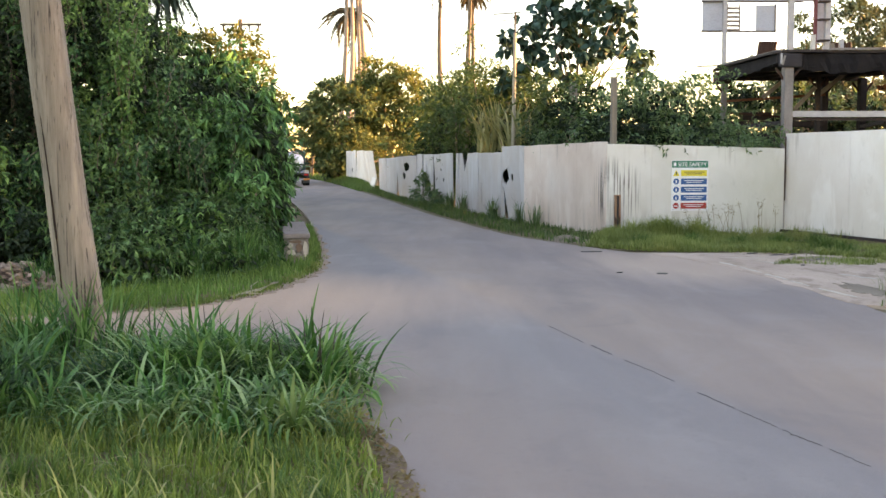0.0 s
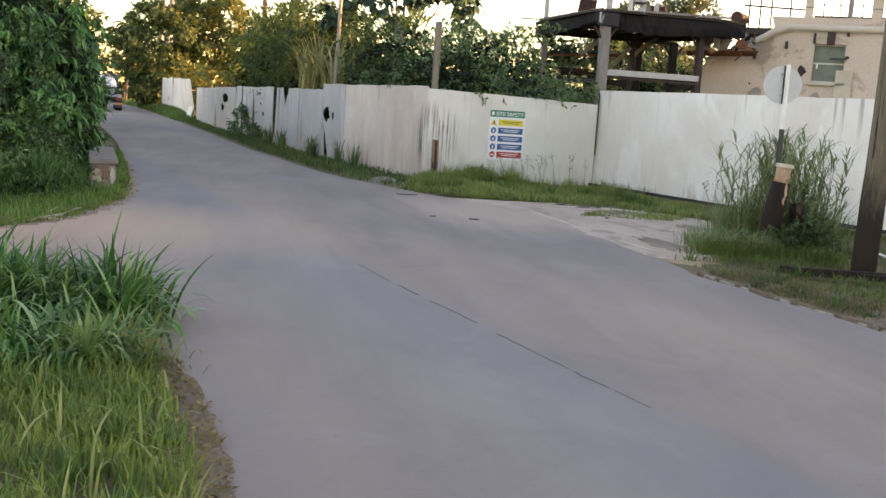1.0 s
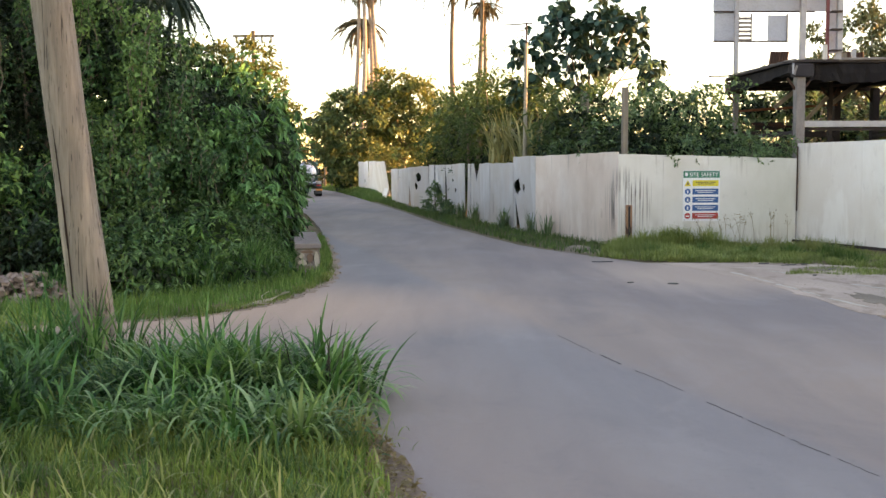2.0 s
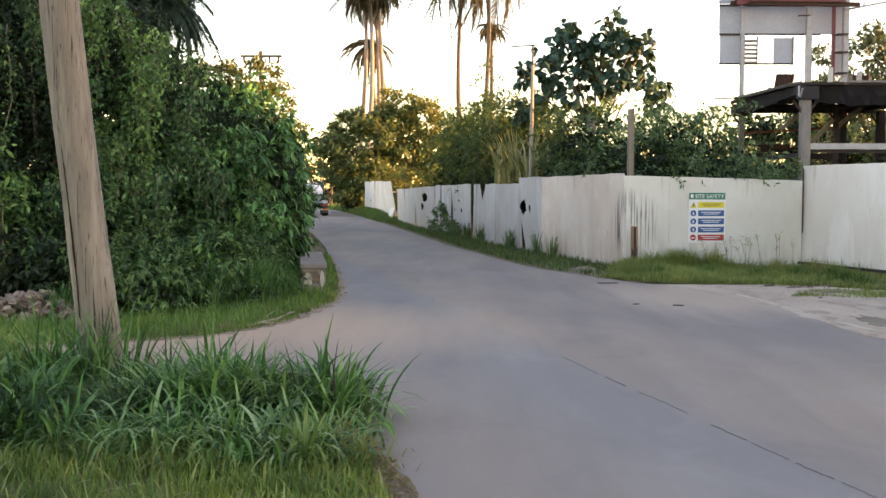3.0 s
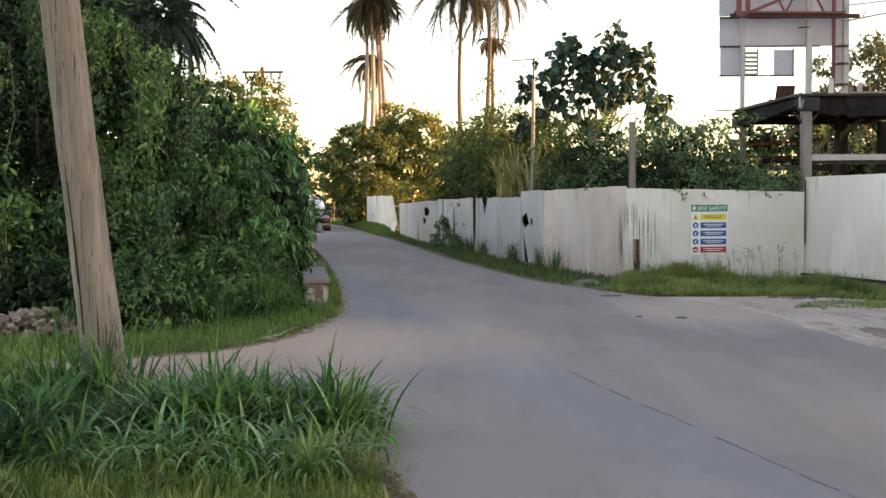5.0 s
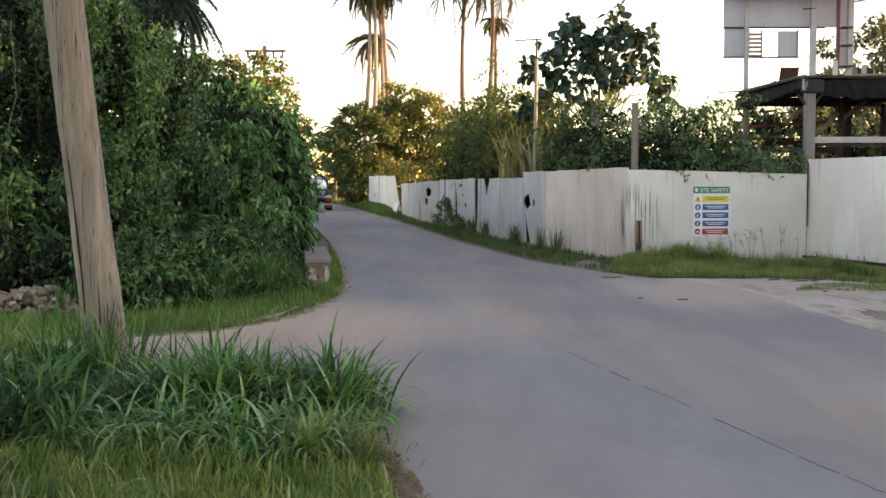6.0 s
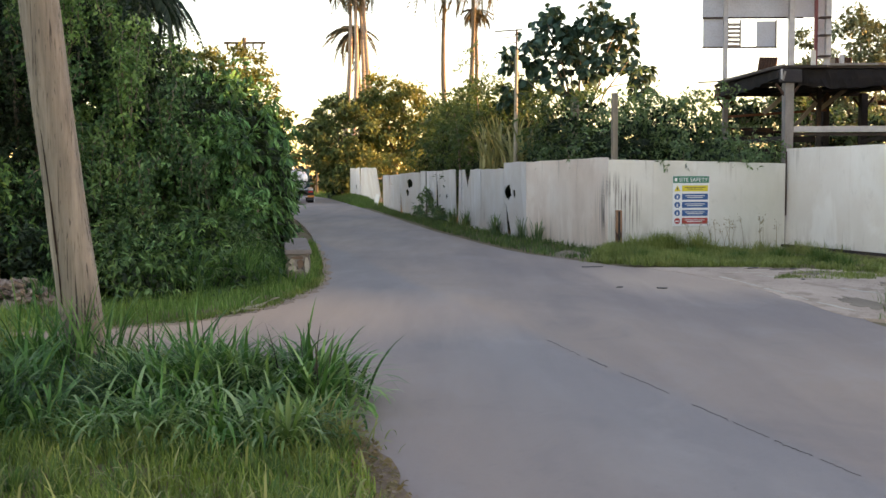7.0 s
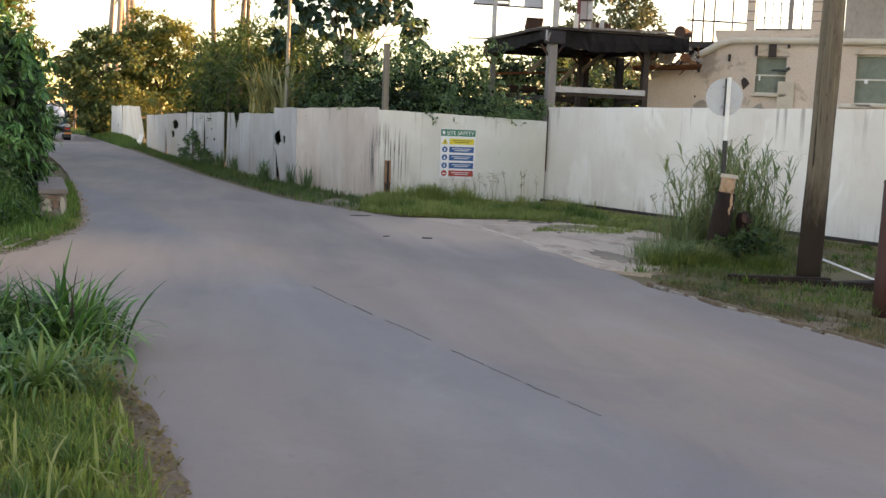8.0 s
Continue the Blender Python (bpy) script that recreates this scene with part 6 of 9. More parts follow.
            part("torn_plate", turned(bm, pose(xs, 31.95 + jr.uniform(0, 0.4), zs, jr.uniform(30, 110), jr.uniform(-30, 30), jr.uniform(-40, 40))), (M_RUST, M_COLUMN, M_DARKRUST, M_RUSTPEEL)[k % 4], t)
        else:
            part("bent_rod", rod(bmesh.new(), (xs, 32.0, zs), (xs + jr.uniform(-0.5, 0.5), 32.1 + jr.uniform(-0.1, 0.3), zs + jr.uniform(-0.35, 0.25)), 0.035, 0.02, 6), (M_RUST, M_DARKRUST, M_COLUMN)[k % 3], t)
    part("drum", rod(bmesh.new(), (15.0, 32.0, 5.32), (15.45, 32.3, 5.3), 0.20, 0.14, 14), M_DARKRUST, t)
    # frame above the deck
    for x, w, h, mt in ((10.18, 0.13, 5.3, M_GREYSTEEL), (12.43, 0.18, 5.3, M_GREYSTEEL), (13.68, 0.18, 5.3, M_GREYSTEEL), (13.27, 0.10, 5.3, M_REDSTEEL)):
        part("mast", box(bmesh.new(), x, 36.7, z + h / 2, w, w, h), mt, t)
    ypl = 36.98
    for k, (xa, xb, za, zb) in enumerate(((9.47, 10.6, 8.38, 10.4), (10.62, 12.1, 8.38, 10.4), (12.12, 13.84, 8.38, 10.4), (9.48, 10.28, 7.36, 8.36), (10.30, 11.62, 7.36, 8.36), (11.64, 13.34, 7.36, 8.36), (13.36, 13.84, 5.95, 8.30),
                                          (9.49, 10.30, 6.38, 7.33), (11.33, 11.98, 6.34, 7.24))):
        part("cladding_sheet", box(bmesh.new(), (xa + xb) / 2, ypl + 0.012 * (k % 3), (za + zb) / 2, xb - xa + (0.05 if zb > 8 else 0.0), 0.008, zb - za), M_PANEL, t, "dull grey cladding sheet")
    for k in range(6):
        part("louvre", box(bmesh.new(), 10.54, ypl - 0.02, 6.40 + 0.145 * k, 0.42, 0.10, 0.075), M_COLUMN, t)
    for xx in (10.33, 10.76, 11.99):
        part("opening_frame", box(bmesh.new(), xx, ypl - 0.02, 6.8, 0.04, 0.06, 0.96), M_COLUMN, t)
    for za, xb in ((6.35, 12.0), (7.35, 12.9), (8.33, 13.9)):
        part("sheeting_rail", bar(bmesh.new(), (9.45, ypl - 0.05, za), (xb, ypl - 0.05, za), 0.05), M_DARKSTEEL, t)
    for z_, xa in ((6.0, 13.36), (6.7, 13.36), (7.3, 13.36)):
        part("ledge", box(bmesh.new(), xa + 0.16, 36.6, z_, 0.36, 0.3, 0.05), M_DARKSTEEL, t)
    for a, b, w, mt in (((9.6, 36.1, 8.26), (13.9, 36.1, 8.22), 0.13, M_DARKRUST), ((9.7, 36.0, 8.35), (13.4, 36.0, 8.32), 0.07, M_REDSTEEL), ((9.6, 36.0, 9.3), (13.0, 36.0, 9.35), 0.12, M_REDSTEEL), ((9.85, 36.0, 8.2), (12.6, 36.0, 9.3), 0.10, M_REDSTEEL), ((9.85, 36.0, 8.2), (9.85, 36.0, 10.3), 0.15, M_REDSTEEL),
                        ((10.15, 36.0, 8.3), (10.15, 36.0, 10.3), 0.13, M_REDSTEEL), ((10.9, 36.0, 9.3), (11.4, 36.0, 8.3), 0.06, M_REDSTEEL), ((11.4, 36.0, 8.3), (11.9, 36.0, 9.3), 0.06, M_REDSTEEL), ((12.2, 36.0, 9.3), (12.7, 36.0, 8.3), 0.06, M_REDSTEEL), ((11.9, 36.2, 7.86), (12.3, 36.2, 7.88), 0.04, M_DARKSTEEL)):
        part("truss_member", bar(bmesh.new(), a, b, w), mt, t)
    for a, b, w in (((13.5, 36.3, 8.08), (16.2, 36.3, 8.60), 0.06), ((13.5, 36.3, 8.6), (16.2, 36.3, 8.9), 0.05), ((14.1, 36.3, 8.2), (14.2, 36.3, 8.45), 0.04)):
        part("boom_member", bar(bmesh.new(), a, b, w), M_GREYSTEEL, t)
    # corrugated scraps and stubs on the deck
    for xx, yy, n, hh, tilt in ((10.62, 34.5, 7, 0.62, 9), (13.05, 34.5, 8, 0.6, -4)):
        sheet = bmesh.new()
        for k in range(n):
            rod(sheet, (xx + 0.085 * k, yy, z + 0.08), (xx + 0.085 * k + hh * math.tan(radians(tilt)), yy, z + 0.1 + hh), 0.045, seg=8)
        part("corrugated_sheet", sheet, M_DARKRUST, t)
    part("scrap_heap", turned(box(bmesh.new(), 0, 0, 0.12, 0.6, 0.4, 0.24, 0, 0.05), pose(11.5, 34.3, z + 0.08, 8, 5, 15)), M_DARKSTEEL, t)
    for x, y, h, mt in ((12.05, 33.5, 0.75, M_PLASTER), (12.3, 33.2, 0.35, M_GREYSTEEL), (12.65, 33.5, 0.5, M_POSTWOOD), (12.9, 33.4, 0.6, M_GREYSTEEL)):
        part("stub", box(bmesh.new(), x, y, z + 0.07 + h / 2, 0.12, 0.12, h), mt, t)
    return t


platform()

# ---- old rendered building ----
def old_building():
    ox, oy, ang = 15.2, 33.2, math.degrees(math.atan2(-2.9, 4.7))
    m0 = pose(ox, oy, 0, 0, 0, ang)
    t = thing("old_building", (ox, oy, 0), "derelict cream rendered building with shuttered arched windows", "building")
    # Most of this length is unseen, added to keep low sun off the road.
    SUN_SCREEN_END = 62.0
    wins = [(3.28, 3.50, 0.93, 1.2), (6.38, 3.25, 1.08, 1.55), (9.4, 3.25, 1.08, 1.55)]
    # wall as piers and spandrels round the openings
    def blk(name, u0, u1, z0, z1, d=0.45, mat=M_RENDER, parent=t, label=""):
        return part(name, turned(box(bmesh.new(), (u0 + u1) / 2, d / 2, (z0 + z1) / 2, u1 - u0, d, z1 - z0), m0), mat, parent, label)
    u = -0.3
    for (c, s, w, h) in wins:
        if u < 0:
            part("wall", turned(slab(bmesh.new(), [(-0.75, 0), (1.75, 0), (1.75, 5.0), (1.2, 4.74), (0.5, 4.36), (-0.75, 3.75)], -0.45, 0.0), m0 @ pose(0, 0, 0, 90)), M_RENDER, t)
            u = 1.75
        blk("wall", u, c - w / 2, 0, 5.05)
        blk("wall", c - w / 2, c + w / 2, 0, s)
        blk("wall", c - w / 2, c + w / 2, s + h, 5.05)
        u = c + w / 2
    blk("wall", u, SUN_SCREEN_END, 0, 5.05)
    for (c, s, w, h) in wins:
        wn_ = part("window", turned(box(bmesh.new(), c, 0.22, s + h / 2, w, 0.06, h), m0), M_SHUTTER, t, "closed grey-green shutter")
        for dz in (0.02, 0.5, 0.98):
            part("shutter_rail", turned(box(bmesh.new(), c, 0.18, s + h * dz, w, 0.04, 0.05), m0), M_PLASTER, wn_)
        bm = bmesh.new()
        n = 12
        for k in range(n):
            a0, a1 = math.pi * k / n, math.pi * (k + 1) / n
            bar(bm, (c - math.cos(a0) * w * 0.56, -0.03, s + h + math.sin(a0) * 0.26), (c - math.cos(a1) * w * 0.56, -0.03, s + h + math.sin(a1) * 0.26), 0.07)
        part("arch_moulding", turned(bm, m0), M_COPING, t)
        part("sill", turned(box(bmesh.new(), c, -0.05, s - 0.04, w + 0.16, 0.14, 0.08), m0), M_COPING, t)
    # sloping shoulder and cornice
    bm = bmesh.new()
    tube(bm, [(-0.5, -0.08, 3.98), (0.5, -0.08, 4.43), (1.2, -0.08, 4.80), (1.65, -0.08, 5.05), (2.06, -0.08, 5.17), (SUN_SCREEN_END, -0.08, 5.20)], [0.11] * 6, 10)
    part("cornice", turned(bm, m0), M_COPING, t)
    part("parapet", turned(slab(bmesh.new(), [(0.75, 4.7), (1.5, 5.2), (1.4, 5.55), (SUN_SCREEN_END, 6.0), (SUN_SCREEN_END, 5.0), (1.75, 5.0)], 0.0, 0.35), m0 @ pose(0, 0.85, 0, 90)), M_RENDER, t)
    # upper storey: row of frames, then solid wall
    for uu, w, mt in ((2.5, 0.26, M_RENDER), (3.75, 0.12, M_COLUMN), (4.55, 0.30, M_RENDER), (5.2, 0.12, M_COLUMN)):
        pier = part("mullion", turned(box(bmesh.new(), uu, 0.9, 6.5, w, 0.2, 2.0), m0), mt, t)
        if w > 0.2:
            for zz in (5.9, 6.2, 6.5, 6.8, 7.1):
                part("course_line", turned(box(bmesh.new(), uu, 0.79, zz, w, 0.03, 0.035), m0), M_COLUMN, pier)
    for u0, u1 in ((2.68, 3.69), (3.81, 4.40), (4.70, 5.14)):
        sash = part("window_frame", turned(bar(bmesh.new(), (u0, 0.9, 5.62), (u1, 0.9, 5.62), 0.06), m0), M_DARKSTEEL, t)
        n = round((u1 - u0) / 0.24)
        for k in range(n + 1):
            uu = u0 + (u1 - u0) * k / n
            part("glazing_bar", turned(bar(bmesh.new(), (uu, 0.9, 5.6), (uu, 0.9, 7.5), 0.035), m0), M_DARKSTEEL if k % 2 else M_GREYSTEEL, sash)
        for zz in (6.0, 6.45, 6.9):
            part("glazing_bar", turned(bar(bmesh.new(), (u0, 0.9, zz), (u1, 0.9, zz), 0.03), m0), M_GREYSTEEL, sash)
    for uu in (0.6, 0.95, 1.3, 1.9):
        part("scaffold_tube", turned(rod(bmesh.new(), (uu, 1.2, 5.0), (uu, 1.2, 7.8), 0.028, seg=8), m0), M_DARKSTEEL, t)
    part("scaffold_tube", turned(rod(bmesh.new(), (0.4, 1.2, 5.95), (2.4, 1.2, 5.85), 0.028, seg=8), m0), M_DARKSTEEL, t)
    # Upper part of this wall is unseen height, added to block the sun.
    blk("upper_wall_sun_screen", 5.4, SUN_SCREEN_END, 5.22, 11.6, 0.45, M_PEELED)
    part("back_wall", turned(box(bmesh.new(), SUN_SCREEN_END / 2, 7.5, 2.7, SUN_SCREEN_END + 0.4, 0.4, 5.4), m0), M_RENDER, t)
    part("end_wall", turned(box(bmesh.new(), -0.1, 4.0, 2.2, 0.4, 7.0, 4.4), m0), M_RENDER, t)
    part("roof", turned(box(bmesh.new(), SUN_SCREEN_END / 2, 4.2, 5.1, SUN_SCREEN_END - 0.4, 6.8, 0.2), m0), M_DARKSTEEL, t)
    for uu, zz, w, h, mt in ((3.78, 3.35, 0.5, 1.1, M_COPING), (3.55, 4.25, 0.5, 0.06, M_BLACK), (2.95, 4.0, 0.05, 0.16, M_WHITE), (6.15, 3.95, 0.1, 0.12, M_WHITE), (5.3, 3.1, 0.25, 0.25, M_PLASTER), (5.9, 3.2, 0.9, 0.12, M_PLASTER)):
        part("fitting", turned(box(bmesh.new(), uu, -0.06, zz, w, 0.12, h, 0, 0.012), m0), mt, t)
    # Dark blocks put in for wall slots and one black box.
    for uu, zz, h in ((1.97, 4.62, 0.22), (2.8, 4.86, 0.32), (3.29, 4.92, 0.5), (3.78, 5.02, 0.14)):
        part("dark_slot_block", turned(box(bmesh.new(), uu, -0.05, zz, 0.08 if h < 0.4 else 0.24, 0.1, h), m0), M_DARKSTEEL, t)
    # plaster scars and small fittings; the first patch is a hole, its shade painted dark
    for k, (c, z, w, h, mt) in enumerate(((2.50, 3.82, 0.28, 0.44, M_DARKSTEEL), (3.80, 4.3, 0.22, 0.13, M_BLACK), (5.2, 4.0, 0.42, 1.6, M_PEELED), (1.15, 3.05, 0.5, 0.5, M_CONCRETE), (3.0, 3.0, 0.4, 0.4, M_CONCRETE), (0.95, 3.35, 0.07, 0.09, M_DARKSTEEL))):
        part("scar", turned(slab(bmesh.new(), ragged(0, 0, w / 2, h / 2, 70 + k, 10), 0.0, 0.02), m0 @ pose(c, -0.0, z, 90)), mt, t)
    return t


old_building()

# posts and poles standing behind the hoarding
def stake(x, y, z1, w, label, mat=M_POSTWOOD):
    t = thing("fence_post", (x, y, 0), label, "post", "posts behind the hoarding")
    part("shaft", box(bmesh.new(), x, y, z1 / 2 - 0.05, w, w, z1 + 0.1, 12, 0.012), mat, t)
    return t


stake(5.08, 29.0, 4.2, 0.145, "tall grey wooden post behind the hoarding")
stake(4.9, 35.5, 4.55, 0.20, "tall grey wooden post behind the hoarding")
stake(2.83, 41.0, 3.6, 0.22, "short grey wooden post behind the hoarding")
stake(1.9, 47.5, 4.0, 0.26, "short grey wooden post behind the hoarding")
tp = thing("bamboo_pole", (3.02, 37.0, 0), "thin tall pole behind the hoarding", "pole")
part("shaft", rod(bmesh.new(), (3.02, 37.0, -0.1), (3.1, 37.0, 6.3), 0.085, 0.055), M_BAMBOO, tp)
part("cross_arm", bar(bmesh.new(), (2.35, 37.0, 6.92), (3.3, 37.0, 6.98), 0.035), M_DARKSTEEL, tp)
part("top_rod", rod(bmesh.new(), (3.1, 37.0, 6.25), (3.1, 37.0, 7.0), 0.03, seg=8), M_DARKSTEEL, tp)
for z, x in ((6.7, 2.62), (6.5, 2.75)):
    part("wire", bar(bmesh.new(), (x, 37.0, z), (3.1, 37.0, z + 0.06), 0.022), M_DARKSTEEL, tp)


# ---- tank truck ----
def wheel(t, x, y, z, r, w, side):
    wt = part("wheel", rod(bmesh.new(), (x - w * 0.3, y, z), (x + w * 0.3, y, z), r * 0.5, seg=20), M_CHASSIS, t)
    bm = bmesh.new()
    n, prof = 28, ((-0.5, 0.58), (-0.5, 0.93), (-0.36, 1.0), (0.36, 1.0), (0.5, 0.93), (0.5, 0.58))
    rings = [[bm.verts.new((x + u * w, y + r * q * math.cos(2 * math.pi * k / n), z + r * q * math.sin(2 * math.pi * k / n))) for u, q in prof] for k in range(n)]
    for k in range(n):
        for j in range(len(prof)):
            a, b = rings[k], rings[(k + 1) % n]
            bm.faces.new((a[j], a[(j + 1) % 6], b[(j + 1) % 6], b[j]))
    bmesh.ops.recalc_face_normals(bm, faces=bm.faces)
    part("tyre", bm, M_TYRE, wt)
    part("rim", rod(bmesh.new(), (x + side * w * 0.28, y, z), (x + side * w * 0.36, y, z), r * 0.56, r * 0.5, 20), M_GREYSTEEL, wt)


def tank_truck(cx, y0, rot):
    """Rear face at y0, driving away along +y."""
    t = thing("tank_truck", (cx, y0, 0), "small tank truck with silver tank and dark cab, driving away", "truck")
    L = []

    def add(name, bm, mat, label="", parent=None, smooth=False):
        o = part(name, bm, mat, parent or t, label, smooth)
        L.append(o)
        return o
    for s in (-1, 1):
        add("chassis_rail", box(bmesh.new(), cx + s * 0.42, y0 + 3.2, 0.85, 0.10, 6.2, 0.24), M_CHASSIS)
    # tank with dished ends
    bm = bmesh.new()
    prof = [(-0.02, 0.0), (0.0, 0.35), (0.08, 0.62), (0.2, 0.76), (0.3, 0.80), (4.0, 0.80), (4.1, 0.76), (4.2, 0.6), (4.28, 0.3), (4.3, 0.0)]
    n = 36
    rings = [[bm.verts.new((cx + q * math.cos(2 * math.pi * k / n), y0 + 0.25 + u, 1.82 + q * math.sin(2 * math.pi * k / n))) for k in range(n)] for u, q in prof[1:-1]]
    for a, b in zip(rings, rings[1:]):
        for k in range(n):
            bm.faces.new((a[k], a[(k + 1) % n], b[(k + 1) % n], b[k]))
    bm.faces.new(rings[0][::-1])
    bm.faces.new(rings[-1])
    bmesh.ops.recalc_face_normals(bm, faces=bm.faces)
    tank = add("tank", bm, M_TANK, "brushed silver cylindrical tank", smooth=True)
    for u in (0.6, 2.1, 3.6):
        bm = bmesh.new()
        tube(bm, [(cx + 0.815 * math.cos(a), y0 + 0.25 + u, 1.82 + 0.815 * math.sin(a)) for a in np.linspace(0, 2 * math.pi, 30)], [0.025] * 30, 6)
        part("tank_band", bm, M_GREYSTEEL, tank)
    hatch = part("rear_hatch", rod(bmesh.new(), (cx, y0 + 0.27, 1.93), (cx, y0 + 0.20, 1.93), 0.30, seg=28), M_TANK, tank)
    for k in range(12):
        a = 2 * math.pi * k / 12
        part("bolt", rod(bmesh.new(), (cx + 0.25 * math.cos(a), y0 + 0.20, 1.93 + 0.25 * math.sin(a)), (cx + 0.25 * math.cos(a), y0 + 0.17, 1.93 + 0.25 * math.sin(a)), 0.02, seg=6), M_CHASSIS, tank)
    for k in range(2):
        part("label_bar", box(bmesh.new(), cx, y0 + 0.193, 2.03 - 0.07 * k, 0.34 - 0.08 * k, 0.008, 0.035), M_CHASSIS, tank)
    part("badge", turned(slab(bmesh.new(), [(0.13 * math.cos(a) * (0.55 if math.sin(a) > 0.6 else 1), 0.14 * math.sin(a)) for a in np.linspace(0, 2 * math.pi, 20, endpoint=False)], 0, 0.01), pose(cx + 0.05, y0 + 0.27, 1.45, 90)), M_GREEN, tank)
    part("top_valve", rod(bmesh.new(), (cx - 0.02, y0 + 0.45, 2.55), (cx - 0.02, y0 + 0.45, 2.72), 0.09), M_CHASSIS, tank)
    add("outlet_pipe", tube(bmesh.new(), [(cx - 0.1, y0 + 0.25, 1.12), (cx - 0.1, y0 + 0.0, 1.10), (cx + 0.15, y0 - 0.05, 1.10), (cx + 0.2, y0 + 0.2, 1.12)], [0.06] * 4, 10), M_GREYSTEEL)
    add("hose", tube(bmesh.new(), [(cx + 0.3, y0 + 0.1, 1.05), (cx + 0.6, y0 + 0.05, 1.06), (cx + 0.75, y0 + 0.15, 1.12)], [0.05] * 3, 10), M_PANEL, "pale blue hose")
    for s in (-1, 1):
        add("hose_tray", box(bmesh.new(), cx + s * 1.0, y0 + 1.4, 1.08, 0.36, 2.6, 0.22, 0, 0.02), M_COPING)
        add("mudguard", box(bmesh.new(), cx + s * 0.93, y0 + 0.75, 0.80, 0.56, 1.35, 0.40, 0, 0.08), M_CHASSIS)
        add("mud_flap", box(bmesh.new(), cx + s * 0.93, y0 + 0.06, 0.42, 0.52, 0.02, 0.40), M_CHASSIS)
        add("marker_board", box(bmesh.new(), cx + s * 0.98, y0 - 0.10, 0.52, 0.50, 0.02, 0.15), M_ORANGE, "orange reflective marker board")
        add("tail_light", box(bmesh.new(), cx + s * 0.95, y0 - 0.03, 0.86, 0.34, 0.06, 0.13, 0, 0.015), M_LAMPRED, "red tail light")
        add("bumper_strut", bar(bmesh.new(), (cx + s * 0.5, y0 - 0.02, 0.5), (cx + s * 0.5, y0 + 0.0, 1.0), 0.09), M_CHASSIS)
        add("mirror", box(bmesh.new(), cx + s * 1.32, y0 + 5.9, 2.05, 0.14, 0.10, 0.42, 0, 0.03), M_BLACK)
        add("mirror_arm", bar(bmesh.new(), (cx + s * 1.05, y0 + 5.9, 2.15), (cx + s * 1.3, y0 + 5.9, 2.15), 0.03), M_BLACK)
        for y in (y0 + 0.75, y0 + 5.3):
            wheel(t, cx + s * 0.98, y, 0.46, 0.46, 0.30 if y > y0 + 2 else 0.5, s)
    add("bumper", box(bmesh.new(), cx, y0 - 0.05, 0.50, 2.2, 0.09, 0.12, 0, 0.01), M_GREYSTEEL)
    add("number_plate", box(bmesh.new(), cx - 0.85, y0 - 0.02, 0.68, 0.30, 0.02, 0.20), M_YELLOW)
    add("rear_cross_member", box(bmesh.new(), cx, y0 + 0.1, 0.95, 1.2, 0.08, 0.24), M_CHASSIS)
    add("pipe_rack", tube(bmesh.new(), [(cx - 0.9, y0 + 0.6, 1.5), (cx - 0.86, y0 + 0.6, 2.2), (cx - 0.6, y0 + 0.8, 2.62), (cx - 0.5, y0 + 3.6, 2.72)], [0.05] * 4, 8), M_TANK)
    add("top_rail", tube(bmesh.new(), [(cx - 0.3, y0 + 1.0, 2.6), (cx - 0.3, y0 + 1.05, 2.95), (cx - 0.3, y0 + 3.2, 2.95), (cx - 0.3, y0 + 3.25, 2.6)], [0.035] * 4, 8), M_TANK)
    bm = box(bmesh.new(), cx, y0 + 5.65, 1.72, 2.3, 1.8, 2.0, 0, 0.10)
    cab = add("cab", bm, M_CAB, "dark green cab")
    part("rear_window", box(bmesh.new(), cx, y0 + 4.745, 2.2, 1.4, 0.01, 0.5), M_GLASSY, cab)
    part("windscreen", box(bmesh.new(), cx, y0 + 6.555, 2.15, 2.0, 0.01, 0.8), M_GLASSY, cab)
    for s in (-1, 1):
        part("side_window", box(bmesh.new(), cx + s * 1.153, y0 + 5.8, 2.15, 0.01, 1.0, 0.65), M_GLASSY, cab)
        part("door_panel", box(bmesh.new(), cx + s * 1.152, y0 + 5.8, 1.3, 0.012, 1.1, 0.85), M_CAB, cab)
        part("headlight", box(bmesh.new(), cx + s * 0.85, y0 + 6.56, 0.95, 0.34, 0.03, 0.18), M_PAPER, cab)
    t.matrix_basis = pose(cx, y0, 0.0, 0, 0, rot)
    return t


tank_truck(-10.1, 84.0, 9.0)


# ---- vegetation ----
R = np.random.default_rng
rng = R(11)


def hedge_unit(at, clumps, label, seed, mat=None, size=(0.15, 0.29), per_area=52, sub=0.3, top=1.6, tr=0.09, low=0.05, aspect=0.42, group="roadside bushes", category="bush", name="bush", core=True, behind=None, drape=None, droop=0.5, whorl=None):
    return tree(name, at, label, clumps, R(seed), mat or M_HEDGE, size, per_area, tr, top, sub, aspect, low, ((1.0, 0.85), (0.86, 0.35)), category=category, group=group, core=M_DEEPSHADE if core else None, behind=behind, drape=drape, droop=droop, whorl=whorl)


# dense vine-hung thicket along the road, bush by bush, its base shade-coloured
hedge_unit((-3.6, 22.3), [(-4.0, 22.4, 1.2, 0.95, 1.3, 1.35), (-3.75, 22.6, 2.3, 0.7, 1.0, 0.8), (-4.6, 21.6, 1.6, 1.0, 1.1, 1.4), (-3.7, 23.0, 0.9, 0.6, 0.9, 0.8)], "dense dark green bush leaning over the road", 101, size=(0.17, 0.33), aspect=0.25, droop=0.9, whorl=dict(pitch=0.235, push=(0.45, 1.18)))
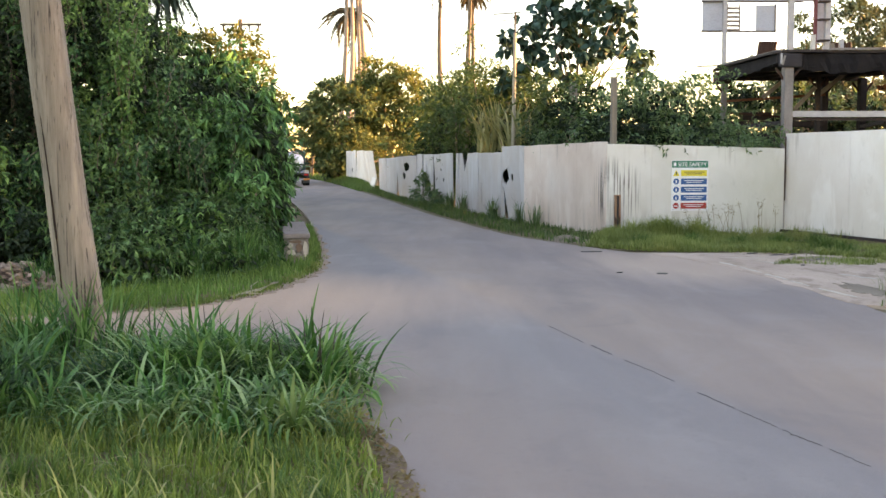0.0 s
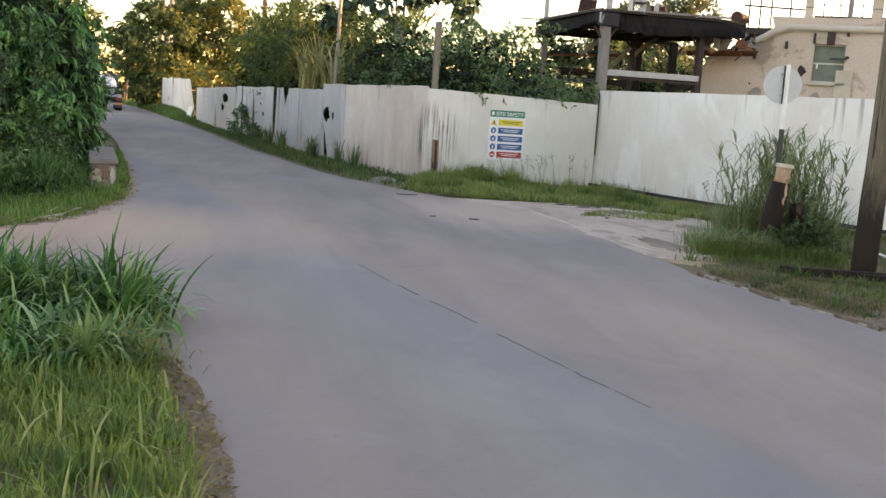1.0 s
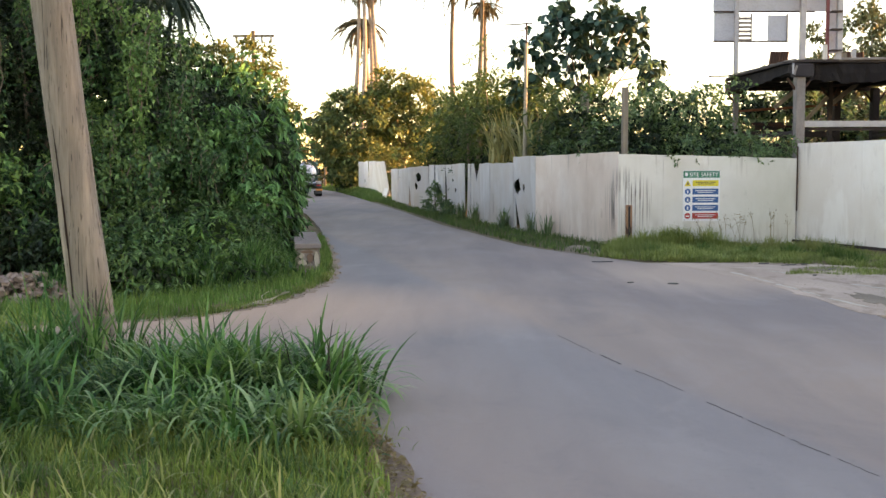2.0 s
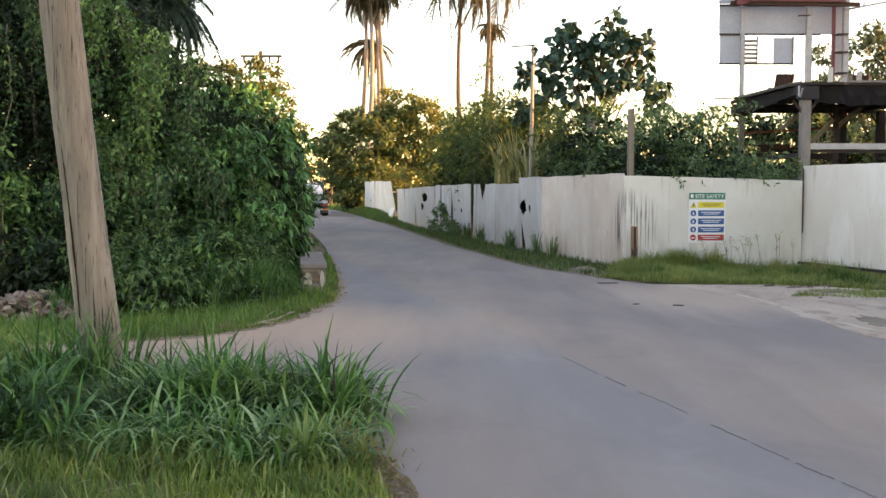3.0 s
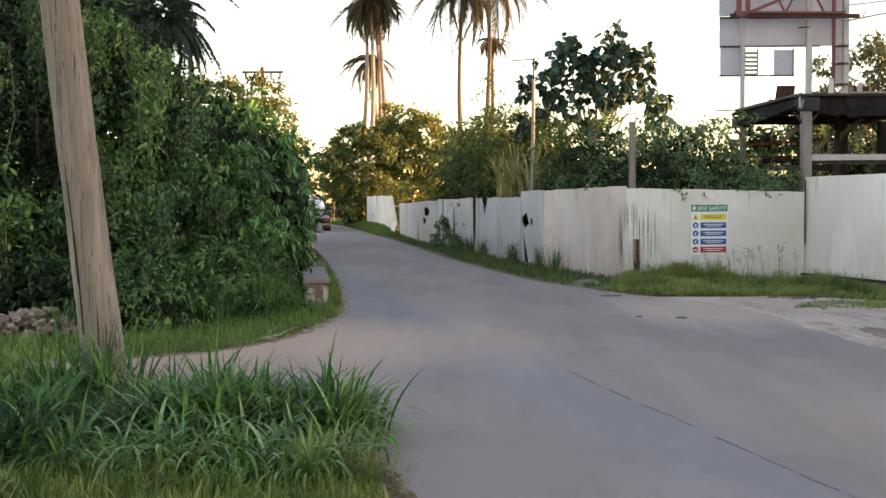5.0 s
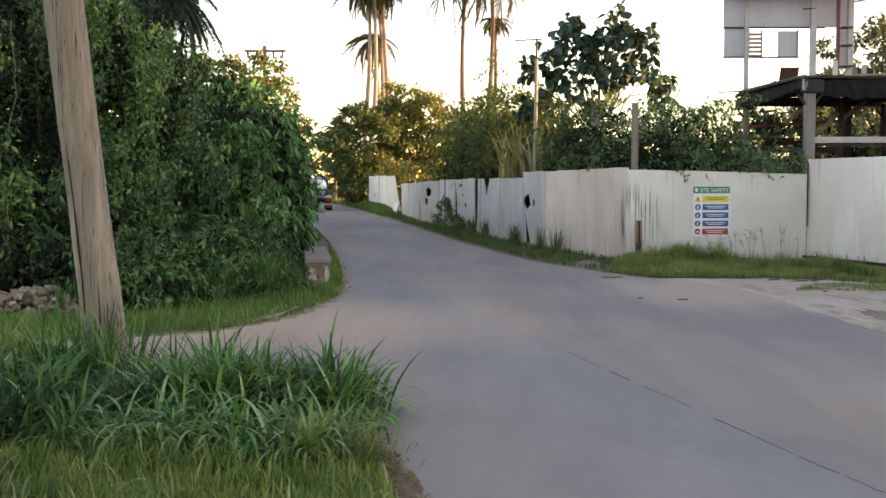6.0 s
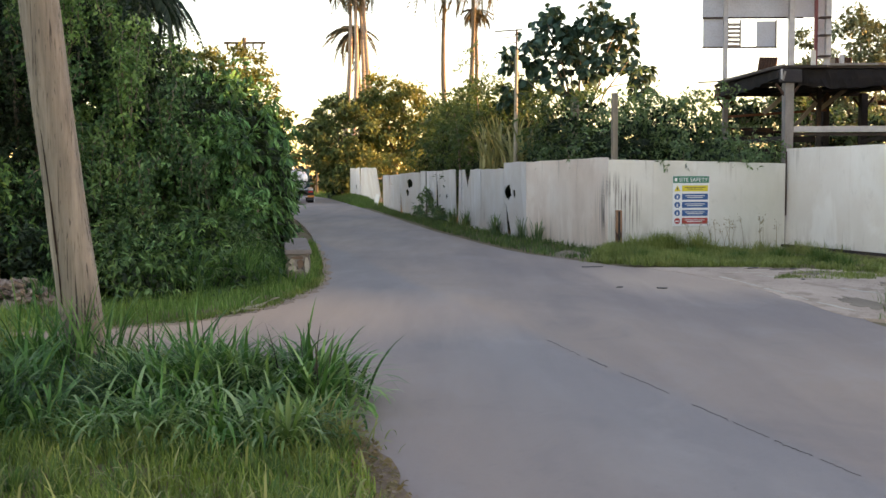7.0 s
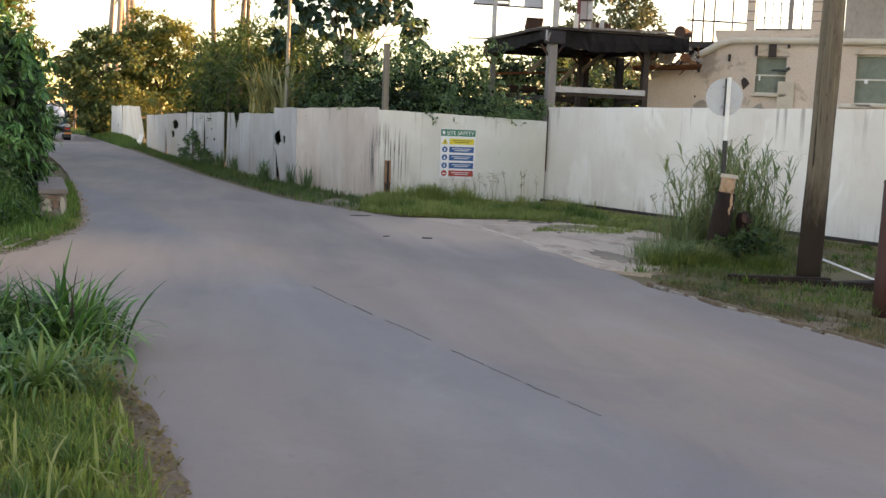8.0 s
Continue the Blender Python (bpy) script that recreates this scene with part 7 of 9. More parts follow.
hedge_unit((-5.4, 21.0), [(-5.5, 21.0, 1.4, 1.2, 1.1, 1.6), (-5.1, 21.7, 3.0, 1.0, 1.1, 1.1), (-4.4, 22.6, 2.9, 0.8, 1.0, 0.9), (-6.2, 21.0, 2.9, 0.9, 1.0, 1.2)], "dense dark green bush hung with creepers", 102, M_SHADEVINE, size=(0.07, 0.145), aspect=0.5, droop=0.6, drape=dict(dens=560, pitch=1.35, size=(0.26, 0.54), hang=2.2, push=(0.30, 1.12), spray=12, fuzz=0.07))
hedge_unit((-7.3, 19.9), [(-7.4, 19.8, 1.3, 1.2, 1.0, 1.5), (-7.2, 20.4, 3.0, 1.2, 1.1, 1.3), (-6.7, 20.9, 4.5, 1.1, 1.1, 1.2), (-7.9, 20.7, 4.6, 1.1, 1.1, 1.3)], "tall vine-covered bush beside the track", 103, M_SHADEVINE, size=(0.07, 0.145), aspect=0.5, droop=0.6, drape=dict(dens=560, pitch=1.35, size=(0.26, 0.54), hang=2.2, push=(0.30, 1.12), spray=12, fuzz=0.07))
hedge_unit((-9.3, 18.6), [(-9.3, 18.5, 1.2, 1.2, 1.0, 1.4), (-9.2, 19.0, 2.9, 1.2, 1.1, 1.3), (-9.2, 19.6, 4.6, 1.3, 1.2, 1.3), (-10.8, 18.2, 2.2, 1.2, 1.1, 2.2), (-10.6, 18.9, 4.8, 1.2, 1.1, 1.3)], "tall vine-covered bush beside the track, coloured dark for shade", 104, M_SHADEVINE, size=(0.07, 0.145), aspect=0.5, droop=0.6, drape=dict(dens=560, pitch=1.35, size=(0.26, 0.54), hang=2.2, push=(0.30, 1.12), spray=12, fuzz=0.07))
hedge_unit((-8.3, 22.8), [(-7.2, 23.0, 5.6, 1.3, 1.3, 1.3), (-8.6, 22.4, 6.3, 1.4, 1.3, 1.4), (-9.9, 21.8, 6.5, 1.4, 1.3, 1.4), (-8.0, 23.5, 7.3, 1.2, 1.2, 1.0), (-6.3, 24.0, 4.1, 1.0, 1.2, 1.0)], "tall tree smothered in creepers", 105, M_VINE, size=(0.07, 0.145), aspect=0.5, droop=0.6, drape=dict(dens=560, pitch=1.35, size=(0.26, 0.54), hang=2.2, push=(0.30, 1.12), spray=12, fuzz=0.07), top=4.5, tr=0.2, name="tree", category="tree", group="")
hedge_unit((-4.2, 27.0), [(-4.45, 26.3, 1.5, 0.9, 1.6, 1.5), (-4.7, 27.6, 2.8, 1.0, 1.7, 1.2), (-5.5, 26.2, 3.3, 1.2, 1.5, 1.3), (-4.4, 28.2, 1.2, 0.7, 1.3, 1.1)], "dense green bush overhanging the road edge", 106, size=(0.18, 0.36), aspect=0.26, droop=0.9, whorl=dict(pitch=0.25, push=(0.5, 1.18)))
hedge_unit((-5.1, 34.0), [(-5.2, 33.0, 1.4, 0.9, 2.0, 1.5), (-5.5, 35.0, 2.4, 1.0, 2.1, 1.5), (-6.4, 33.0, 3.5, 1.4, 1.8, 1.5), (-5.6, 37.0, 1.3, 0.9, 1.9, 1.2)], "dense green bush overhanging the road edge", 107, size=(0.22, 0.38), per_area=28)
hedge_unit((-7.0, 44.0), [(-6.6, 42.0, 1.6, 1.2, 2.4, 1.7), (-7.0, 45.5, 2.2, 1.2, 2.4, 1.9), (-7.9, 43.0, 4.0, 1.6, 2.2, 1.8), (-7.3, 49.0, 1.5, 1.3, 2.5, 1.5)], "green bush at the road edge", 108, size=(0.28, 0.45), per_area=18, sub=0.4)
hedge_unit((-10.2, 58.0), [(-9.4, 55.0, 2.0, 1.4, 3.0, 2.0), (-9.9, 60.0, 2.2, 1.4, 3.0, 2.2), (-10.9, 66.0, 1.8, 1.6, 3.5, 1.9), (-11.4, 57.0, 4.2, 1.8, 2.6, 1.8)], "green bush at the road edge", 109, size=(0.3, 0.5), per_area=14, sub=0.5)
hedge_unit((-12.0, 22.5), [(-11.5, 21.5, 3.0, 1.6, 1.4, 2.2), (-11.6, 22.4, 6.0, 1.6, 1.4, 1.8), (-13.4, 21.5, 4.5, 1.6, 1.4, 3.0), (-10.4, 23.6, 8.2, 1.6, 1.5, 1.4), (-12.6, 23.0, 8.3, 1.6, 1.5, 1.5)], "tall tree smothered in creepers, coloured dark for shade", 113, M_SHADEVINE, size=(0.07, 0.145), aspect=0.5, droop=0.6, drape=dict(dens=560, pitch=1.35, size=(0.26, 0.54), hang=2.2, push=(0.30, 1.12), spray=12, fuzz=0.07), top=4.5, tr=0.2, name="tree", category="tree", group="", per_area=42)
hedge_unit((-8.6, 25.6), [(-7.0, 25.4, 3.6, 1.4, 1.2, 2.0), (-8.8, 25.2, 4.0, 1.5, 1.2, 2.4), (-10.4, 25.0, 4.0, 1.5, 1.2, 2.6), (-7.9, 25.8, 6.4, 1.4, 1.2, 1.4), (-9.4, 25.6, 7.4, 1.5, 1.2, 1.6), (-5.6, 26.0, 2.2, 1.3, 1.2, 2.0)], "tall dark tree behind the thicket", 114, M_SHRUB, top=4.5, tr=0.2, name="tree", category="tree", group="", size=(0.2, 0.36), per_area=32)
# Near-black filling: the shade inside the thicket is put into its leaves.
hedge_unit((-9.0, 24.0), [(-6.3, 24.4, 2.2, 1.3, 0.8, 2.2), (-8.0, 23.6, 2.6, 1.4, 0.9, 2.6), (-9.8, 22.6, 3.0, 1.4, 0.9, 3.0), (-11.6, 21.6, 3.0, 1.4, 0.9, 3.0), (-8.8, 23.4, 5.4, 1.4, 0.9, 1.8), (-5.0, 24.9, 1.6, 1.0, 0.8, 1.6)], "undergrowth inside the thicket, near black for its deep shade", 116, M_DEEPSHADE, size=(0.16, 0.30), per_area=90, sub=0.35, aspect=0.6, group="undergrowth inside the thicket", name="undergrowth", category="shrub")
# Bushes left of x -5.9 take the leaf that is coloured for shade.
for k, (x, y, h) in enumerate(((-3.75, 20.9, 0.9), (-3.65, 20.0, 0.8), (-3.85, 19.0, 0.85), (-4.25, 18.3, 0.9), (-4.75, 17.7, 0.85), (-5.3, 17.2, 1.0), (-6.0, 17.3, 0.9), (-6.9, 17.3, 1.0), (-7.8, 17.2, 1.0), (-8.9, 17.0, 0.9), (-10.0, 16.9, 0.9), (-3.7, 23.2, 0.8), (-3.9, 25.4, 0.9),
                                (-5.3, 16.6, 0.7), (-4.85, 16.75, 0.75), (-4.45, 17.25, 0.7), (-3.95, 17.9, 0.75), (-3.85, 18.9, 0.7), (-3.7, 19.7, 0.6), (-4.4, 19.6, 1.2), (-5.2, 18.9, 1.3), (-6.1, 18.4, 1.3), (-7.2, 18.2, 1.3))):
    hedge_unit((x, y), [(x, y, h * 0.45, 0.55, 0.45, h * 0.6), (x + 0.35, y + 0.1, h * 0.35, 0.4, 0.35, h * 0.4), (x - 0.1, y + 0.3, h * 0.95, 0.4, 0.35, 0.35)], "low leafy bush at the foot of the thicket", 500 + k, M_SHADEVINE if x < -5.9 else M_LOWBUSH if k % 3 else M_VINE, size=(0.08, 0.18), aspect=0.3, top=0.4, tr=0.03, droop=0.7, drape=dict(dens=520, pitch=0.36, size=(0.16, 0.30), hang=1.2, push=(0.6, 1.15), spray=8, fuzz=0.08), group="low bushes at the thicket foot")
# rounded vine masses bulging from the thicket, some coloured dark for the shaded hollows between
lobe_r = random.Random(91)
lobes = {0: [], 1: [], 2: [], 3: []}
for i in range(9):
    u = (i + 0.5) / 9
    fx, fy = -9.6 + 5.7 * u, 17.9 + 3.4 * u ** 1.2
    crest = 5.7 - 0.5 * u - 2.6 * max(0.0, u - 0.62) / 0.38
    z = 0.9 + lobe_r.uniform(0, 0.6)
    while z < crest:
        w, h = lobe_r.uniform(0.34, 0.58), lobe_r.uniform(0.40, 0.80)
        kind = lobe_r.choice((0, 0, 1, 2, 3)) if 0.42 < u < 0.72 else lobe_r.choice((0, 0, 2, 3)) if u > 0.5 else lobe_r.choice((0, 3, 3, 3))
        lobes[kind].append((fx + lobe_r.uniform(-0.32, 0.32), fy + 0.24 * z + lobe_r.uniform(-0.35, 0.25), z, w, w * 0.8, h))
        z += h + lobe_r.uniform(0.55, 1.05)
for kind, mt, lab in ((0, M_VINE, "vine mass bulging from the thicket"), (1, M_GARLAND, "yellow-green vine mass on the thicket"), (2, M_HEDGE, "broad green vine mass on the thicket"), (3, M_SHADEVINE, "vine mass coloured dark for a shaded hollow")):
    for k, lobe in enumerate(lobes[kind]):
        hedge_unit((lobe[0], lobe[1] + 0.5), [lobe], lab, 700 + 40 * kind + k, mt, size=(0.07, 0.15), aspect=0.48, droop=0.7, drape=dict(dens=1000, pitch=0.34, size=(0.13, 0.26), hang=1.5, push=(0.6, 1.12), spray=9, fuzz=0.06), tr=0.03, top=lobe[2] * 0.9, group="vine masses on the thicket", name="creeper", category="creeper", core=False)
# bush top under the far power pole, low sun put into its leaf colour
hedge_unit((-9.6, 53.5), [(-10.2, 53.5, 6.2, 1.8, 1.6, 1.6), (-8.9, 53.8, 5.6, 1.4, 1.4, 1.4), (-11.4, 53.2, 7.0, 1.5, 1.4, 1.3), (-9.4, 53.6, 7.3, 1.2, 1.1, 1.0), (-7.9, 54.0, 4.7, 1.2, 1.2, 1.1)], "tree with yellow evening light put into its leaf colour", 110, M_GOLD, size=(0.2, 0.38), per_area=60, top=4.5, tr=0.2, name="tree", category="tree", group="", core=False)
# a low bush with bright leaves at the verge
hedge_unit((-4.2, 18.3), [(-4.35, 18.3, 0.45, 0.45, 0.4, 0.5), (-3.95, 18.4, 0.6, 0.45, 0.4, 0.55)], "low light green bush at the verge", 111, M_FRESH, size=(0.14, 0.25), top=0.5, tr=0.03, aspect=0.24, droop=0.5, whorl=dict(pitch=0.15, push=(0.4, 1.1)))
hedge_unit((-6.6, 17.9), [(-6.5, 18.3, 0.7, 0.9, 0.6, 0.8), (-7.7, 17.6, 0.8, 0.8, 0.6, 1.0), (-8.0, 17.9, 2.0, 0.5, 0.5, 0.6)], "low light green bush by the rubble", 112, M_VINE, size=(0.13, 0.25), aspect=0.28, droop=0.75, drape=dict(dens=620, pitch=0.80, size=(0.26, 0.56), hang=1.15, push=(0.55, 1.12), spray=13, fuzz=0.10), top=0.5, tr=0.03)

hedge_unit((-7.1, 17.5), [(-7.15, 17.4, 2.15, 0.28, 0.3, 0.4), (-7.2, 17.4, 1.5, 0.24, 0.3, 0.4), (-7.6, 17.6, 2.0, 0.4, 0.4, 0.5)], "young bush with large bright yellow-green leaves", 115, M_GARLAND, size=(0.11, 0.21), aspect=0.36, top=1.2, tr=0.03, droop=0.3, drape=dict(dens=260, pitch=0.3, size=(0.15, 0.25), hang=1.0), core=False)

# hanging creepers in front of the thicket
def creeper(x, y, z1, z0, seed):
    r = R(seed)
    t = thing("creeper", (x, y, 0), "hanging leafy creeper on the thicket", "creeper", "hanging creepers")
    n = 16
    zs = np.linspace(z1, z0, n)
    line = np.stack([x + 0.12 * np.sin(zs * 1.7 + seed) + r.normal(0, 0.03, n), y + 0.1 * np.cos(zs * 1.3 + seed), zs], 1)
    part("stem", tube(bmesh.new(), [tuple(p) for p in line], [0.012] * n, 5), M_BARK, t)
    k = int((z1 - z0) * 110)
    s = r.uniform(0, n - 1.001, k)
    i = s.astype(int)
    p = line[i] + (line[i + 1] - line[i]) * (s - i)[:, None] + r.normal(0, 0.11, (k, 3))
    v, f = leaves(p, unit(r.normal(0, 0.6, (k, 3)) + np.array([0.3, -0.9, 0])), (0.06, 0.12), r, 0.45)
    arr_part("foliage", v, f, M_VINE, t)


def vine_curtain(a, b, drop, seed, mat, strands, size=(0.07, 0.14), label="leafy vine curtain hanging down the thicket"):
    """Garlands of leaves that fall from a ridge a-b, bulging out below it and thinning towards their ends."""
    r = R(seed)
    a, b = np.array(a, dtype=float), np.array(b, dtype=float)
    t = thing("creeper", (float(a[0]), float(a[1]), 0), label, "creeper", "hanging creepers")
    P, O = [], []
    for k in range(strands):
        top = a + (b - a) * (k + r.uniform(0, 1)) / strands + r.normal(0, 0.12, 3)
        n, L = 10, drop * r.uniform(0.45, 1.1)
        s_ = np.linspace(0, 1, n)
        line = np.stack([top[0] + 0.10 * np.sin(3.1 * s_ + k) * L * 0.5 + r.normal(0, 0.03, n), top[1] - 0.35 * np.sin(np.pi * np.minimum(1, s_ * 1.2)) - 0.15 * s_, np.maximum(0.15, top[2] - L * s_ + 0.12 * np.sin(np.pi * s_))], 1)
        part("stem", tube(bmesh.new(), [tuple(p) for p in line], [0.010] * n, 4), M_BARK, t)
        m = int(L * 110)
        u = r.uniform(0, 1, m) ** 1.15 * (n - 1.001)
        i = u.astype(int)
        wide = 0.04 + 0.09 * np.sin(np.pi * np.clip(u / n * 1.3, 0, 1)) * (0.6 + 0.8 * np.sin(u * 1.9 + k) ** 2)
        P.append(line[i] + (line[i + 1] - line[i]) * (u - i)[:, None] + r.normal(0, 1, (m, 3)) * wide[:, None])
        O.append(unit(r.normal(0, 0.55, (m, 3)) + np.array([0.15, -0.8, -0.1])))
    v, f = leaves(np.concatenate(P), np.concatenate(O), size, r, 0.5, 0.7)
    arr_part("foliage", v, f, mat, t)


for k, (x, y, z1, z0) in enumerate(((-8.5, 18.2, 5.4, 0.4), (-9.9, 17.5, 5.2, 0.5), (-7.7, 18.9, 4.9, 1.0), (-3.7, 21.2, 2.6, 0.6))):
    creeper(x, y, z1, z0, 200 + k)
for k, (a, b, drop, mt, n) in enumerate((((-6.55, 19.6, 5.7), (-5.75, 20.0, 5.2), 1.7, M_GARLAND, 6), ((-5.75, 20.0, 5.2), (-4.95, 20.6, 4.5), 1.5, M_GARLAND, 6), ((-5.65, 19.5, 4.4), (-5.2, 19.6, 4.2), 2.6, M_GARLAND, 5), ((-6.45, 19.2, 4.0), (-6.15, 19.2, 3.9), 1.6, M_VINE, 4),
                                         ((-5.05, 20.3, 3.9), (-4.5, 20.9, 3.5), 1.6, M_VINE, 5), ((-6.0, 19.3, 2.9), (-5.5, 19.3, 2.8), 1.9, M_VINE, 5), ((-5.3, 19.3, 2.5), (-5.1, 19.5, 2.4), 1.7, M_VINE, 4), ((-8.1, 18.6, 4.6), (-7.5, 18.7, 4.9), 0.9, M_GARLAND, 5),
                                         ((-8.6, 18.0, 2.6), (-7.9, 18.1, 2.5), 1.6, M_VINE, 5), ((-7.4, 19.0, 5.9), (-6.7, 19.4, 5.9), 1.5, M_VINE, 6), ((-4.6, 20.4, 2.6), (-4.2, 20.6, 2.4), 1.4, M_VINE, 4), ((-6.9, 18.9, 2.2), (-6.5, 18.9, 2.0), 1.3, M_VINE, 4))):
    vine_curtain(a, b, drop, 220 + k, mt, n)

# palm above the thicket, fronds and trunk coloured dark as a silhouette
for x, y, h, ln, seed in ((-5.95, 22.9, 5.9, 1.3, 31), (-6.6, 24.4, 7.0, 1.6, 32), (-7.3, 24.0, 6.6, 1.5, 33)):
    palm("palm", (x, y), h, "feathery palm above the thicket, coloured as a dark silhouette", R(seed), 36, ln, 0.07, (0.1, 0), 0.0, M_DARKPALM, 0.036, M_DARKSTEEL, droop=(0.6, 1.4), rise=(-0.7, 0.9), group="palms above the thicket")

# tall royal palms far down the road
for k, (x, y, h, ln, fl) in enumerate(((-6.3, 85.2, 17.6, (0.25, 0), 2.8), (-5.75, 84.2, 18.1, (0.3, 0), 2.9), (-5.3, 86.5, 17.9, (0.25, 0), 2.8), (-4.75, 85.0, 18.8, (0.0, 0), 3.1), (-5.6, 88.0, 13.6, (-0.1, 0), 2.7), (1.55, 85.0, 19.3, (-0.2, 0), 4.6), (3.3, 84.0, 19.4, (0.25, 0), 5.2), (3.6, 86.5, 15.0, (0.5, 0), 1.5))):
    x, y, h, fl = x * 1.33, y * 1.33, (h - 2) * 1.33 + 2, fl * 1.3
    # Bark tone splits the sunlit left clump from the darker, unlit right palms.
    palm("royal_palm", (x, y), h, "tall slender palm with trunk glowing in low sun", R(40 + k), 30, fl * 0.9, 0.24, ln, 0.2, group="tall palms", droop=(0.6, 1.6), rise=(-0.8, 0.8), lw=0.125, sway=0.30, bark=M_PALMBARK if k < 5 else M_BARK)
for k, (x, y, h) in enumerate(((-13.4, 118.0, 7.6), (-12.3, 119.0, 8.1), (-11.4, 117.0, 7.2))):
    palm("small_palm", (x, y), h, "small palm far down the road, coloured as a dark silhouette", R(60 + k), 14, 1.5, 0.1, (0.1, 0), 0.0, M_DARKPALM, 0.14, M_BARK, group="small far palms", droop=(0.5, 1.4), rise=(-0.4, 0.7))

# broad-leaved tree behind the hoarding
bt = []
rb = R(51)
for x, z, r_ in ((4.69, 7.87, 0.6), (5.08, 8.2, 0.42), (4.37, 7.33, 0.52), (3.72, 7.0, 0.55), (3.5, 6.36, 0.48), (6.31, 8.08, 0.55), (6.74, 8.4, 0.5), (7.29, 7.98, 0.52), (7.73, 7.33, 0.46), (6.54, 7.44, 0.6), (7.85, 6.58, 0.5),
                (8.29, 6.04, 0.46), (8.73, 5.71, 0.36), (7.97, 5.5, 0.36), (5.34, 7.55, 0.36), (5.13, 6.36, 0.64), (4.26, 6.14, 0.6), (5.79, 5.93, 0.58), (3.83, 5.28, 0.6), (4.7, 5.4, 0.6), (5.68, 5.17, 0.44), (3.4, 4.74, 0.55), (6.1, 6.75, 0.5), (6.7, 6.7, 0.45), (7.2, 6.9, 0.45), (5.6, 6.9, 0.5), (6.0, 7.6, 0.5), (5.9, 6.3, 0.55), (4.9, 7.0, 0.55), (5.3, 6.9, 0.5), (7.0, 6.2, 0.5), (6.4, 5.9, 0.5), (6.9, 7.7, 0.45)):
    for k in range(2):
        bt.append((x + rb.normal(0, 0.20), 41.6 + rb.normal(0, 0.6), z + rb.normal(0, 0.16), r_ * 0.62, r_ * 0.62, r_ * 0.45))
tree("broadleaf_tree", (5.9, 41.8), "open tree with large dark lobed leaves", bt, R(52), M_BIGLEAF, (0.24, 0.42), 10, 0.08, 4.6, 0.24, 0.74, 2.0, droop=0.6, limb_every=4, ovate=True, whorl=dict(pitch=0.66, count=(4, 7), push=(0.6, 1.45), low=2.0, reach=1.0))

# shrubs rising behind the hoarding
SH = [((7.2, 31.2), [(6.0, 30.6, 2.5, 1.0, 0.9, 1.2), (7.4, 31.0, 2.6, 1.1, 0.9, 1.4), (8.6, 31.0, 2.2, 0.9, 0.9, 0.75), (7.0, 31.4, 3.4, 0.9, 0.8, 0.7), (5.3, 31.2, 3.0, 0.8, 0.8, 0.9), (9.4, 30.6, 1.9, 0.6, 0.7, 0.6)], (0.14, 0.26), 42),
      ((4.9, 34.6), [(5.0, 33.6, 2.2, 0.9, 1.2, 1.2), (4.6, 34.8, 2.6, 0.9, 1.3, 1.2), (4.6, 35.5, 3.1, 1.1, 1.3, 1.2), (4.3, 37.4, 2.6, 0.9, 1.4, 1.4)], (0.16, 0.30), 34),
      ((3.9, 43.0), [(4.0, 41.0, 2.8, 1.0, 1.5, 1.8), (3.2, 44.4, 3.0, 1.0, 1.6, 2.0), (4.4, 42.6, 3.4, 1.3, 1.4, 1.6), (3.3, 44.5, 4.6, 1.0, 1.3, 1.2), (2.7, 47.5, 3.4, 1.0, 1.7, 1.9)], (0.2, 0.36), 24),
      ((8.0, 36.5), [(7.0, 36.5, 2.8, 1.3, 1.0, 1.6), (8.8, 36.0, 2.5, 1.2, 1.0, 1.0), (6.0, 37.0, 3.6, 1.1, 1.0, 1.2), (7.8, 37.4, 3.7, 1.0, 0.9, 0.8)], (0.18, 0.32), 30),
      ((1.9, 54.0), [(2.4, 51.5, 2.8, 1.2, 2.0, 2.3), (1.7, 55.0, 2.8, 1.2, 2.2, 2.3), (2.4, 55.5, 4.4, 1.4, 1.8, 1.7), (0.9, 59.5, 2.4, 1.2, 2.4, 2.1), (1.6, 61.0, 4.2, 1.3, 1.8, 1.6)], (0.26, 0.42), 24)]
for k, (at, cl, sz, dn) in enumerate(SH):
    hedge_unit(at, cl, "dark green shrub rising behind the hoarding", 300 + k, M_DARKSHRUB if k in (1, 2, 4) else M_SHRUB, (sz[0] * 0.8, sz[1] * 0.8), dn * 1.6, 0.34, 1.2, 0.07, 0.3, drape=dict(dens=dn * 6.5, pitch=0.52, size=(0.22, 0.48), hang=1.1, push=(0.6, 1.4), spray=7, fuzz=sz[0] * 0.6), behind=back_of_hoarding, group="shrubs behind the hoarding", name="shrub", category="shrub")

for k, (x, y, h, w) in enumerate(((2.3, 46.5, 6.4, 0.45), (2.9, 46.0, 5.9, 0.4), (1.5, 47.5, 5.2, 0.5), (4.0, 40.0, 4.6, 0.5))):
    hedge_unit((x, y), [(x + 0.1 * j * (-1) ** j, y, h * (0.45 + 0.17 * j), w * (1.1 - 0.25 * j), w, h * 0.14) for j in range(4)], "slender sapling rising above the shrubs", 390 + k, M_DARKSHRUB, size=(0.14, 0.28), top=h * 0.7, tr=0.05, aspect=0.3, droop=0.2, drape=dict(dens=160, pitch=0.4, size=(0.16, 0.3), hang=1.3, push=(0.6, 1.3), spray=6, fuzz=0.12), group="saplings behind the hoarding", name="sapling", category="tree", core=False)

